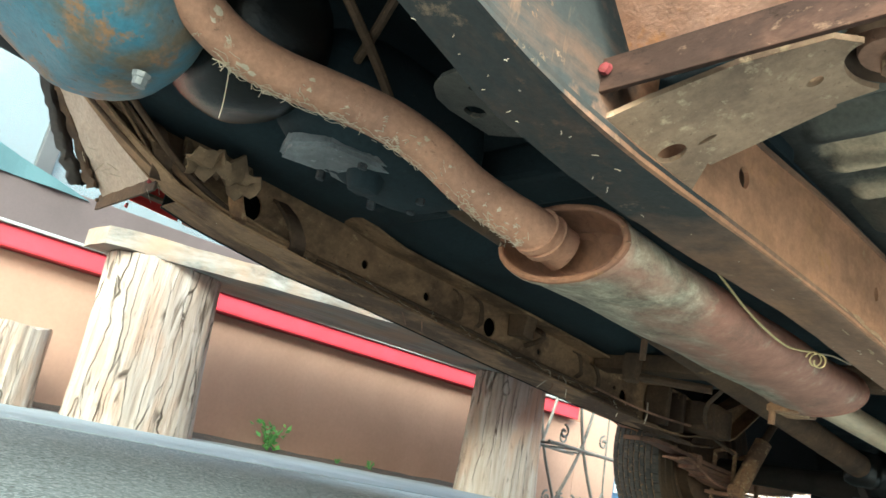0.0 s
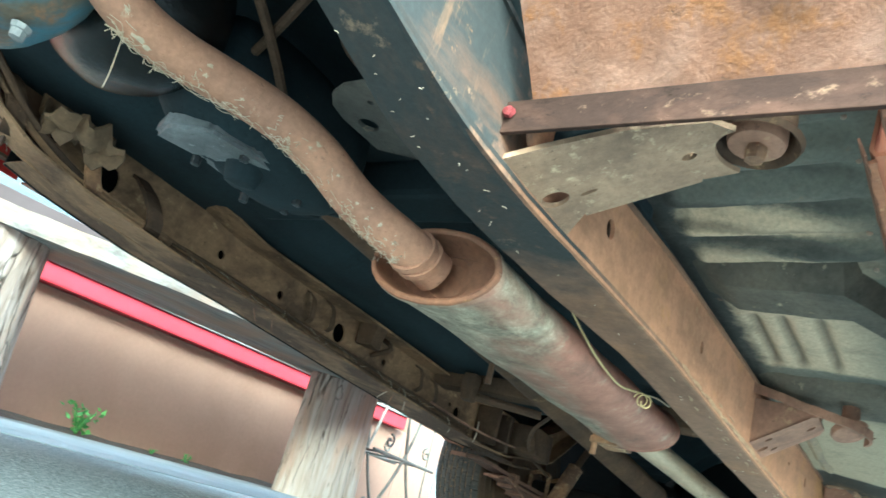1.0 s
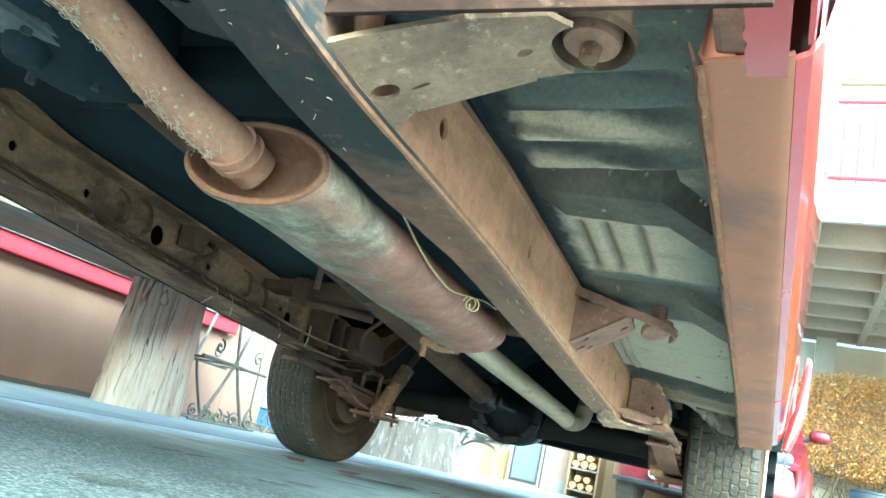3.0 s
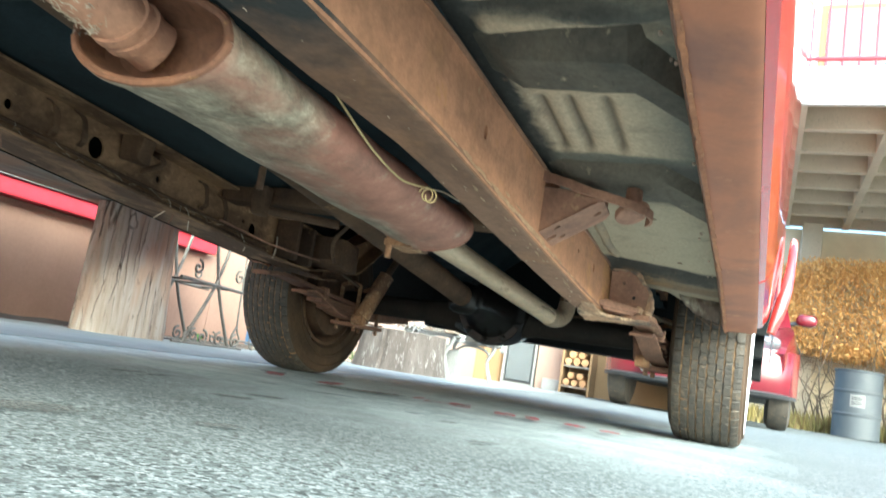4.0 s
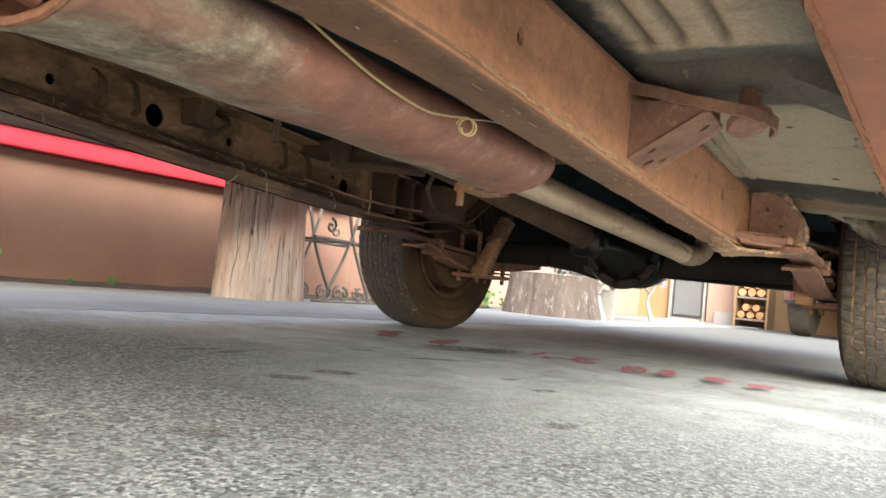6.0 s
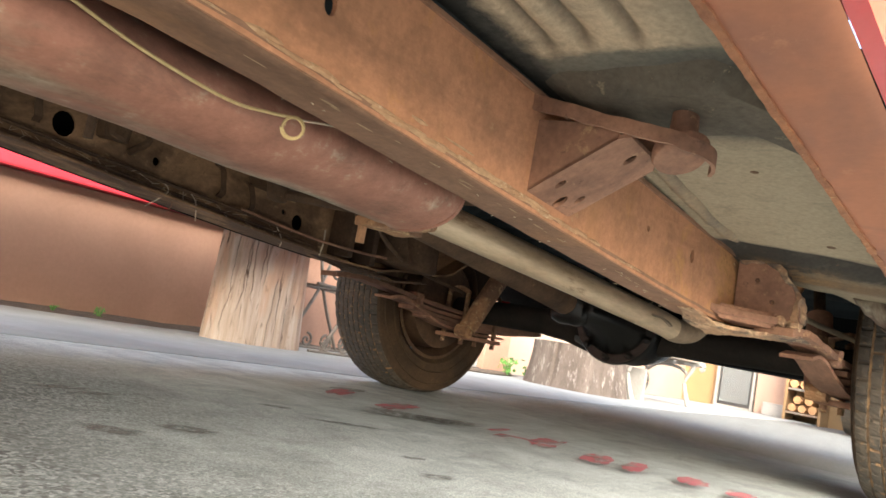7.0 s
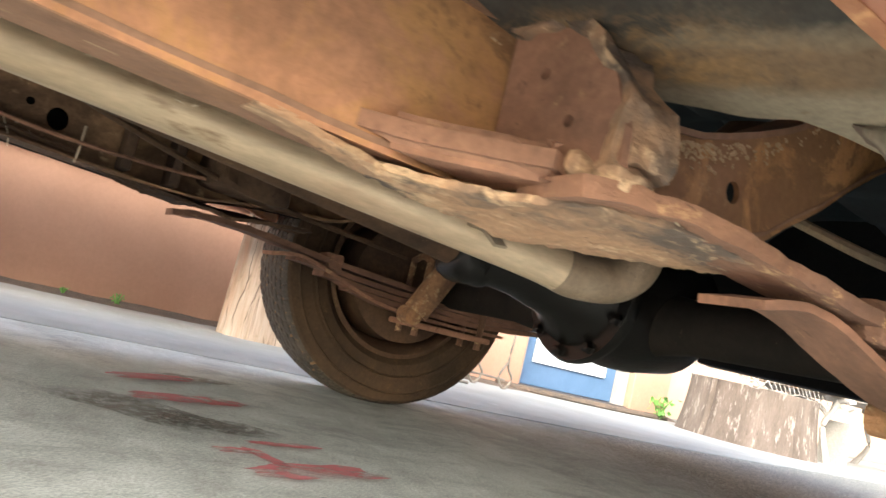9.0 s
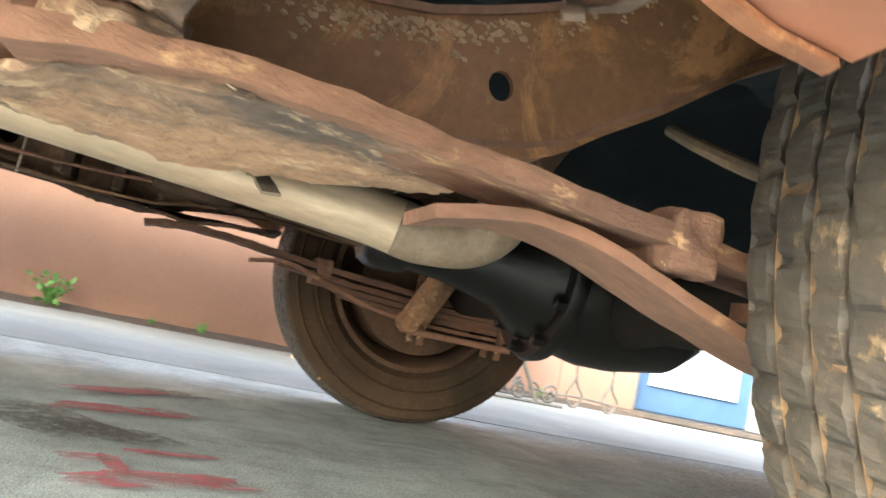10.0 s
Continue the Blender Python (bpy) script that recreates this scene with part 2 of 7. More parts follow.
def floor_build(nt, b):
    """Grey-green undercoat, worn to pale dusty metal on the raised bands of the pressings, dark beside the frame;
    groove and recess shade put into the colour.
    """
    v = coords(nt)
    sep = nt.nodes.new("ShaderNodeSeparateXYZ")
    nt.links.new(v, sep.inputs[0])
    warp = noise_of(nt, v, 26, 6, 0.7, 0.4)
    blot = noise_of(nt, coords(nt, (0.6, 1.0, 1)), 24, 7, 0.75)
    cloud = noise_of(nt, v, 5, 5, 0.6, 0.5)
    small = noise_of(nt, v, 170, 4, 0.65)
    rustn = noise_of(nt, v, 45, 6, 0.75)

    def math_node(op, a, c, d=None):
        n = nt.nodes.new("ShaderNodeMath")
        n.operation = op
        for k, q in enumerate((a, c, d)):
            if q is None:
                continue
            if hasattr(q, "links"):
                nt.links.new(q, n.inputs[k])
            else:
                n.inputs[k].default_value = q
        return n.outputs[0]

    def slope(q, lo, hi):
        a = nt.nodes.new("ShaderNodeMapRange")
        a.inputs["From Min"].default_value, a.inputs["From Max"].default_value = lo, hi
        nt.links.new(q, a.inputs["Value"])
        return a.outputs[0]

    def between(q, lo, hi, soft):
        return math_node("MULTIPLY", slope(q, lo - soft, lo + soft), slope(q, hi + soft, hi - soft))

    xx = math_node("MULTIPLY_ADD", warp, 0.05, math_node("ADD", math_node("ABSOLUTE", sep.outputs[0], None), -0.025))
    yy = math_node("MULTIPLY_ADD", blot, 0.034, math_node("MULTIPLY_ADD", math_node("ABSOLUTE", sep.outputs[0], None), -0.05, math_node("ADD", sep.outputs[1], 0.008)))
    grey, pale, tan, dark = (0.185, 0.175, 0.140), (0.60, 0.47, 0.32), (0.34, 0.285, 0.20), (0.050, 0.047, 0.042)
    col = mix(nt, ramp(nt, cloud, [(0.35, (0, 0, 0)), (0.65, (1, 1, 1))]), grey, (0.145, 0.145, 0.125))
    rear = slope(yy, -1.13, -1.10)
    col = mix(nt, rear, col, tan)
    inner = slope(xx, 0.66, 0.57)
    for lo, hi, much in ((-1.722, -1.664, 1.0), (-1.636, -1.588, 0.9), (-1.53, -1.285, 0.8)):
        band = math_node("MULTIPLY", between(yy, lo, hi, 0.006), inner)
        col = mix(nt, math_node("MULTIPLY", band, much), col, pale)
    # dirt and shade of the corrugations and grooves drawn in as dark lines
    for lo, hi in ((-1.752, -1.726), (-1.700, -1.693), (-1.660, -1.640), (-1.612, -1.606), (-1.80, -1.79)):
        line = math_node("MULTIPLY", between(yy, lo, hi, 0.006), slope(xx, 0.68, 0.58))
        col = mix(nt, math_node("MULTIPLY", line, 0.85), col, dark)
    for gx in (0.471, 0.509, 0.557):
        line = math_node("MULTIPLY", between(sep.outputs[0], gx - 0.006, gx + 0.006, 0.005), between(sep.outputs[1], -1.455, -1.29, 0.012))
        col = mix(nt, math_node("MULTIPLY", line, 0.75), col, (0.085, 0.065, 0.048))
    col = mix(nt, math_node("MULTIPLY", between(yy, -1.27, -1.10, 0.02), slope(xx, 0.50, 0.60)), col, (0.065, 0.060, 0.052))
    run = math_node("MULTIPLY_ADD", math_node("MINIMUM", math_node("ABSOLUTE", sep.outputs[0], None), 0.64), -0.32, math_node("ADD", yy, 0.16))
    # dark corner by the frame; recess shade as a dark band; stained rear edge
    corner_dark = math_node("MULTIPLY", slope(xx, 0.462, 0.440), slope(yy, -1.12, -1.20))
    col = mix(nt, corner_dark, col, dark)
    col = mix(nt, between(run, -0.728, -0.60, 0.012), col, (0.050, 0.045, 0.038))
    col = mix(nt, slope(run, -0.61, -0.59), col, (0.17, 0.115, 0.070))
    crust = noise_of(nt, v, 34, 8, 0.78, 0.5)
    col = mix(nt, math_node("MULTIPLY", math_node("MULTIPLY", between(run, -0.615, -0.545, 0.015), slope(xx, 0.60, 0.50)), ramp(nt, crust, [(0.44, (0, 0, 0)), (0.58, (0.9, 0.9, 0.9))])), col, (0.34, 0.20, 0.085))
    col = mix(nt, math_node("MULTIPLY", between(run, -0.66, -0.53, 0.03), ramp(nt, crust, [(0.30, (0.9, 0.9, 0.9)), (0.42, (0, 0, 0))])), col, (0.075, 0.05, 0.033))
    col = mix(nt, slope(run, -0.555, -0.535), col, (0.27, 0.225, 0.16))
    col = mix(nt, ramp(nt, blot, [(0.52, (0, 0, 0)), (0.68, (0.42, 0.42, 0.42))]), col, (0.15, 0.138, 0.11))
    col = mix(nt, ramp(nt, rustn, [(0.62, (0, 0, 0)), (0.70, (0.55, 0.55, 0.55))]), col, (0.22, 0.14, 0.08))
    grain = ramp(nt, small, [(0.25, (0.65, 0.65, 0.65)), (0.75, (1.25, 1.25, 1.25))])
    mul = nt.nodes.new("ShaderNodeMix")
    mul.data_type, mul.blend_type = "RGBA", "MULTIPLY"
    mul.inputs[0].default_value = 0.7
    nt.links.new(col, mul.inputs[6])
    nt.links.new(grain, mul.inputs[7])
    nt.links.new(mul.outputs[2], b.inputs["Base Color"])
    b.inputs["Roughness"].default_value, b.inputs["Specular IOR Level"].default_value = 0.75, 0.3
    first = bump(nt, b, blot, 0.5, 0.0015)
    bump(nt, b, small, 0.35, 0.0008, first)


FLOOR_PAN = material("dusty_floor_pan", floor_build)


def muffler_build(nt, b):
    v = coords(nt)
    big = noise_of(nt, coords(nt, (1, 0.35, 1)), 7, 5, 0.6, 0.5)
    mid = noise_of(nt, v, 26, 8, 0.75)
    streak = noise_of(nt, coords(nt, (1, 0.8, 1)), 30, 9, 0.82, 0.3)
    small = noise_of(nt, v, 170, 4, 0.65)
    sep = nt.nodes.new("ShaderNodeSeparateXYZ")
    nt.links.new(v, sep.inputs[0])
    rear = nt.nodes.new("ShaderNodeMapRange")
    rear.inputs["From Min"].default_value, rear.inputs["From Max"].default_value = -1.80, -1.15
    rear.inputs["To Min"].default_value, rear.inputs["To Max"].default_value = -0.16, 0.20
    nt.links.new(sep.outputs[1], rear.inputs["Value"])
    high = nt.nodes.new("ShaderNodeMapRange")
    high.inputs["From Min"].default_value, high.inputs["From Max"].default_value = 0.17, 0.32
    high.inputs["To Min"].default_value, high.inputs["To Max"].default_value = -0.13, 0.20
    nt.links.new(sep.outputs[0], high.inputs["Value"])
    a1 = nt.nodes.new("ShaderNodeMath")
    nt.links.new(rear.outputs[0], a1.inputs[0])
    nt.links.new(high.outputs[0], a1.inputs[1])
    a2 = nt.nodes.new("ShaderNodeMath")
    nt.links.new(a1.outputs[0], a2.inputs[0])
    nt.links.new(big, a2.inputs[1])
    metal = ramp(nt, streak, [(0.36, (0.13, 0.10, 0.07)), (0.47, (0.28, 0.235, 0.17)), (0.57, (0.44, 0.375, 0.275)), (0.66, (0.68, 0.59, 0.44))])
    rust = ramp(nt, mid, [(0.35, (0.27, 0.125, 0.085)), (0.55, (0.38, 0.18, 0.125)), (0.75, (0.47, 0.30, 0.20))])
    col = mix(nt, ramp(nt, a2.outputs[0], [(0.44, (0, 0, 0)), (0.60, (1, 1, 1))]), metal, rust)
    col = mix(nt, ramp(nt, mid, [(0.60, (0, 0, 0)), (0.72, (0.7, 0.7, 0.7))]), col, (0.55, 0.46, 0.35))
    soot = noise_of(nt, coords(nt, (1, 0.5, 1)), 15, 7, 0.75, 0.3)
    col = mix(nt, ramp(nt, soot, [(0.52, (0, 0, 0)), (0.66, (0.6, 0.6, 0.6))]), col, (0.15, 0.085, 0.06))
    nt.links.new(col, b.inputs["Base Color"])
    b.inputs["Roughness"].default_value, b.inputs["Metallic"].default_value = 0.6, 0.15
    first = bump(nt, b, mid, 0.4, 0.0015)
    bump(nt, b, small, 0.4, 0.0008, first)


MUFFLER = material("rust_stained_aluminised_steel", muffler_build)
MUFFLER_END = weathered("orange_rust", (0.25, 0.115, 0.06), (0.17, 0.08, 0.05), (0.38, 0.21, 0.09), 0.60, 9)
PIPE = weathered("brown_rusted_pipe", (0.44, 0.232, 0.145), (0.34, 0.182, 0.12), (0.56, 0.42, 0.29), 0.64, 11)
TAIL_BEND = weathered("brown_baked_pipe_bend", (0.36, 0.280, 0.200), (0.25, 0.185, 0.125), (0.44, 0.35, 0.25), 0.60, 9, rough=0.5, metal=0.2)
TAIL = weathered("pale_aluminised_pipe", (0.64, 0.505, 0.345), (0.45, 0.335, 0.215), (0.27, 0.17, 0.10), 0.60, 9, rough=0.38, metal=0.35, stretch=(1, 0.18, 1), relief=0.2, depth=0.001, wear=0.4)
BLACK_OIL = weathered("oily_black_casting", (0.006, 0.006, 0.006), (0.010, 0.009, 0.008), (0.03, 0.026, 0.022), 0.70, 9, rough=0.22, spec=0.35)
BLUE_ENGINE = weathered("chipped_blue_engine_paint", (0.070, 0.20, 0.275), (0.16, 0.125, 0.085), (0.30, 0.165, 0.08), 0.55, 6, rough=0.5,
                        coarse=(0.46, 0.58))
PALE_CAST = weathered("dusty_aluminium_casting", (0.30, 0.31, 0.32), (0.14, 0.145, 0.15), (0.50, 0.51, 0.52), 0.60, 14, rough=0.5, metal=0.15)
GREY_CAST = weathered("greasy_grey_casting", (0.10, 0.105, 0.11), (0.025, 0.027, 0.03), (0.40, 0.41, 0.42), 0.60, 13, rough=0.45, metal=0.2)
def glossy(m, coat):
    b = m.node_tree.nodes["Principled BSDF"]
    b.inputs["Coat Weight"].default_value, b.inputs["Coat Roughness"].default_value = coat, 0.06
    return m


RED_PAINT = weathered("sun_faded_red_paint", (0.50, 0.035, 0.03), (0.42, 0.03, 0.03), (0.45, 0.06, 0.05), 0.75, 3, rough=0.16, relief=0.06, wear=0.12)
glossy(RED_PAINT, 1.0)
BOLT_RED = weathered("dull_red_bolt_paint", (0.20, 0.025, 0.03), (0.13, 0.018, 0.02), (0.16, 0.05, 0.035), 0.58, 60)
RED_TRIM = weathered("red_painted_timber", (0.52, 0.035, 0.055), (0.45, 0.03, 0.045), (0.55, 0.10, 0.10), 0.72, 8, rough=0.5, relief=0.2, wear=0.12)
CREAM = weathered("dirty_cream_panel", (0.50, 0.385, 0.305), (0.41, 0.30, 0.225), (0.24, 0.155, 0.105), 0.68, 10)
RUBBER = weathered("perished_black_rubber", (0.03, 0.026, 0.024), (0.05, 0.04, 0.033), (0.10, 0.07, 0.05), 0.62, 20)
TYRE = weathered("dusty_tyre_rubber", (0.044, 0.040, 0.035), (0.080, 0.066, 0.050), (0.20, 0.140, 0.080), 0.58, 17, rough=0.6, spec=0.4)
TYRE_MUD = weathered("clay_in_the_grooves", (0.26, 0.160, 0.080), (0.13, 0.085, 0.050), (0.32, 0.21, 0.11), 0.55, 30, rough=0.9)
TYRE_SIDE = weathered("brown_dusted_sidewall", (0.082, 0.052, 0.031), (0.040, 0.028, 0.019), (0.150, 0.092, 0.046), 0.62, 7, spec=0.25)
AXLE = weathered("dusty_black_axle", (0.014, 0.012, 0.010), (0.026, 0.021, 0.017), (0.08, 0.06, 0.042), 0.64, 10, spec=0.25)
WORN_EDGE = weathered("yellowed_worn_paint", (0.47, 0.31, 0.18), (0.38, 0.225, 0.125), (0.60, 0.46, 0.30), 0.56, 24)
STRAW = weathered("dry_straw", (0.58, 0.48, 0.37), (0.48, 0.38, 0.26), (0.68, 0.60, 0.48), 0.6, 20)
WIRE = weathered("faded_yellow_wire", (0.62, 0.48, 0.24), (0.52, 0.38, 0.18), (0.70, 0.58, 0.36), 0.6, 20)
CHROME = weathered("bright_steel", (0.6, 0.6, 0.6), (0.5, 0.5, 0.5), (0.4, 0.35, 0.3), 0.7, 10, rough=0.25, metal=1.0, relief=0.05, wear=0.12)
PLASTER = weathered("tan_adobe_plaster", (0.325, 0.20, 0.145), (0.27, 0.162, 0.115), (0.35, 0.225, 0.17), 0.68, 2.2, rough=0.9, relief=0.10, depth=0.002, wear=0.12, fine=25)
PLASTER_PALE = weathered("pale_pink_plaster", (0.36, 0.26, 0.21), (0.32, 0.225, 0.18), (0.38, 0.285, 0.235), 0.68, 2.2, rough=0.9, relief=0.35, depth=0.003, wear=0.12)
OCHRE = weathered("ochre_plaster", (0.26, 0.17, 0.085), (0.23, 0.15, 0.075), (0.28, 0.195, 0.11), 0.68, 2.0, rough=0.9, relief=0.3, wear=0.12)
SOIL = weathered("dark_damp_soil", (0.10, 0.075, 0.055), (0.06, 0.05, 0.04), (0.16, 0.12, 0.09), 0.58, 14, rough=0.95, relief=1.0, depth=0.006)
HOUSE_WHITE = weathered("white_house_paint", (0.72, 0.72, 0.71), (0.66, 0.66, 0.65), (0.6, 0.59, 0.57), 0.72, 3, rough=0.6, relief=0.1, wear=0.12)
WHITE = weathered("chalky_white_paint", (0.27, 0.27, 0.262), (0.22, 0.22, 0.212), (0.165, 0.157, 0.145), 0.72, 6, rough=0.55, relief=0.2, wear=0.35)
IRON = weathered("wrought_iron", (0.10, 0.095, 0.085), (0.16, 0.145, 0.12), (0.05, 0.05, 0.045), 0.62, 20, rough=0.6)
BLUE_DOOR = weathered("slate_blue_door_paint", (0.07, 0.13, 0.23), (0.055, 0.11, 0.20), (0.10, 0.16, 0.26), 0.70, 5, rough=0.45, relief=0.1, wear=0.12)
PAPER = weathered("pale_blue_door_panel", (0.46, 0.53, 0.57), (0.42, 0.49, 0.535), (0.38, 0.45, 0.49), 0.72, 3, rough=0.5, relief=0.05, wear=0.12)
DRUM = weathered("grey_plastic_drum", (0.085, 0.095, 0.105), (0.07, 0.08, 0.09), (0.13, 0.13, 0.13), 0.70, 5, rough=0.5, relief=0.1, wear=0.12)
DRUM_BLUE = weathered("blue_plastic_drum", (0.03, 0.08, 0.25), (0.025, 0.07, 0.21), (0.06, 0.11, 0.28), 0.70, 5, rough=0.5, relief=0.1, wear=0.12)
CAR_PAINT = weathered("dark_red_car_paint", (0.115, 0.007, 0.014), (0.10, 0.006, 0.012), (0.13, 0.008, 0.016), 0.75, 3, rough=0.22, relief=0.02, wear=0.12)
glossy(CAR_PAINT, 0.35)
BLACK_PLASTIC = weathered("black_plastic", (0.03, 0.03, 0.032), (0.04, 0.04, 0.042), (0.06, 0.058, 0.055), 0.7, 9, rough=0.55, relief=0.15, wear=0.12)
CONCRETE_SLAB = weathered("stained_deck_concrete", (0.62, 0.53, 0.40), (0.54, 0.45, 0.33), (0.46, 0.38, 0.28), 0.66, 1.6, rough=0.9)


def leaf_build(nt, b, c0, c1):
    info = nt.nodes.new("ShaderNodeNewGeometry")
    nt.links.new(ramp(nt, info.outputs["Random Per Island"], [(0, c0), (1, c1)]), b.inputs["Base Color"])
    b.inputs["Roughness"].default_value = 0.6
    b.inputs["Transmission Weight"].default_value = 0.0
    b.inputs["Subsurface Weight"].default_value = 0.0


CREAM_WALL = weathered("cream_house_plaster", (0.78, 0.66, 0.46), (0.70, 0.58, 0.40), (0.80, 0.70, 0.52), 0.68, 2.2, rough=0.9, relief=0.2, wear=0.12)
DRY_GRASS = material("dry_grass_blade", lambda nt, b: leaf_build(nt, b, (0.22, 0.15, 0.05), (0.36, 0.30, 0.09)))
# opaque colours of the two reflections shown low in the window
REFLECT_BROWN = weathered("purple_brown_reflection", (0.070, 0.052, 0.052), (0.056, 0.042, 0.041), (0.085, 0.066, 0.064), 0.68, 4, rough=0.9, relief=0.2, wear=0.12)
REFLECT_TEAL = weathered("faded_teal_reflection", (0.052, 0.098, 0.110), (0.042, 0.082, 0.094), (0.075, 0.125, 0.138), 0.68, 5, rough=0.9, relief=0.2, wear=0.12)
BARK = weathered("grey_weathered_bark", (0.13, 0.108, 0.093), (0.075, 0.06, 0.05), (0.24, 0.22, 0.20), 0.55, 9, rough=0.9, relief=0.9, stretch=(1, 1, 0.25), depth=0.008)
FIREWOOD = weathered("split_firewood", (0.50, 0.30, 0.14), (0.36, 0.19, 0.09), (0.60, 0.42, 0.22), 0.58, 10, rough=0.85)


def wood_build(nt, b):
    fibre = noise_of(nt, coords(nt, (1, 1, 0.09)), 34, 7, 0.65, 0.2)
    patch = noise_of(nt, coords(nt, (1, 1, 0.30)), 9, 5, 0.6, 0.3)
    fine_grain = noise_of(nt, coords(nt, (1, 1, 0.05)), 150, 4, 0.6)
    where = noise_of(nt, coords(nt, (1, 1, 0.35)), 11, 3, 0.5)
    bend = nt.nodes.new("ShaderNodeTexNoise")
    bend.inputs["Scale"].default_value, bend.inputs["Detail"].default_value = 5.0, 3.0
    base = coords(nt, (1, 1, 0.055))
    nt.links.new(coords(nt, (1, 1, 1.2)), bend.inputs["Vector"])
    warped = nt.nodes.new("ShaderNodeVectorMath")
    warped.operation = "MULTIPLY_ADD"
    nt.links.new(bend.outputs["Color"], warped.inputs[0])
    warped.inputs[1].default_value = (0.05, 0.05, 0.0)
    nt.links.new(base, warped.inputs[2])
    cells = node(nt, "ShaderNodeTexVoronoi", Scale=21.0)
    cells.feature = "DISTANCE_TO_EDGE"
    nt.links.new(warped.outputs[0], cells.inputs["Vector"])
    col = ramp(nt, fibre, [(0.30, (0.245, 0.185, 0.142)), (0.46, (0.345, 0.285, 0.235)), (0.60, (0.405, 0.352, 0.305)), (0.75, (0.475, 0.43, 0.39))])
    col = mix(nt, ramp(nt, patch, [(0.50, (0, 0, 0)), (0.62, (0.7, 0.7, 0.7))]), col, (0.385, 0.25, 0.175))
    col = mix(nt, ramp(nt, fine_grain, [(0.45, (0, 0, 0)), (0.75, (0.35, 0.35, 0.35))]), col, (0.25, 0.20, 0.15))
    lines = ramp(nt, cells.outputs["Distance"], [(0.005, (1, 1, 1)), (0.026, (0, 0, 0))])
    on = nt.nodes.new("ShaderNodeMix")
    on.data_type, on.blend_type = "RGBA", "MULTIPLY"
    on.inputs[0].default_value = 1.0
    nt.links.new(lines, on.inputs[6])
    nt.links.new(ramp(nt, where, [(0.42, (0, 0, 0)), (0.54, (1, 1, 1))]), on.inputs[7])
    col = mix(nt, on.outputs[2], col, (0.075, 0.052, 0.035))
    nick = noise_of(nt, coords(nt, (1, 1, 0.15)), 30, 3, 0.55, 0.6)
    nicks = ramp(nt, nick, [(0.30, (0.9, 0.9, 0.9)), (0.37, (0, 0, 0))])
    col = mix(nt, nicks, col, (0.085, 0.058, 0.038))
    chips = noise_of(nt, coords(nt, (1, 1, 0.5)), 26, 6, 0.7, 0.5)
    col = mix(nt, ramp(nt, chips, [(0.58, (0, 0, 0)), (0.66, (0.55, 0.55, 0.55))]), col, (0.20, 0.155, 0.11))
    nt.links.new(col, b.inputs["Base Color"])
    b.inputs["Roughness"].default_value = 0.9
    first = bump(nt, b, fibre, 0.8, 0.008)
    first = bump(nt, b, nick, 0.7, 0.012, first)
    second = bump(nt, b, fine_grain, 0.5, 0.002, first)
    inv = nt.nodes.new("ShaderNodeInvert")
    nt.links.new(on.outputs[2], inv.inputs["Color"])
    bump(nt, b, inv.outputs[0], 1.0, 0.010, second)


LOG_WOOD = material("weathered_log", wood_build)


def plank_build(nt, b):
    v = coords(nt, (1, 0.06, 1))
    fibre = noise_of(nt, v, 40, 8, 0.65, 0.3)
    patch = noise_of(nt, coords(nt), 5, 5, 0.6)
    col = ramp(nt, fibre, [(0.32, (0.10, 0.092, 0.078)), (0.60, (0.23, 0.22, 0.20)), (0.8, (0.31, 0.305, 0.285))])
    col = mix(nt, ramp(nt, patch, [(0.40, (0, 0, 0)), (0.62, (0.8, 0.8, 0.8))]), col, (0.25, 0.165, 0.105))
    nt.links.new(col, b.inputs["Base Color"])
    b.inputs["Roughness"].default_value = 0.9
    bump(nt, b, fibre, 0.6, 0.004)


PLANK = material("grey_weathered_plank", plank_build)


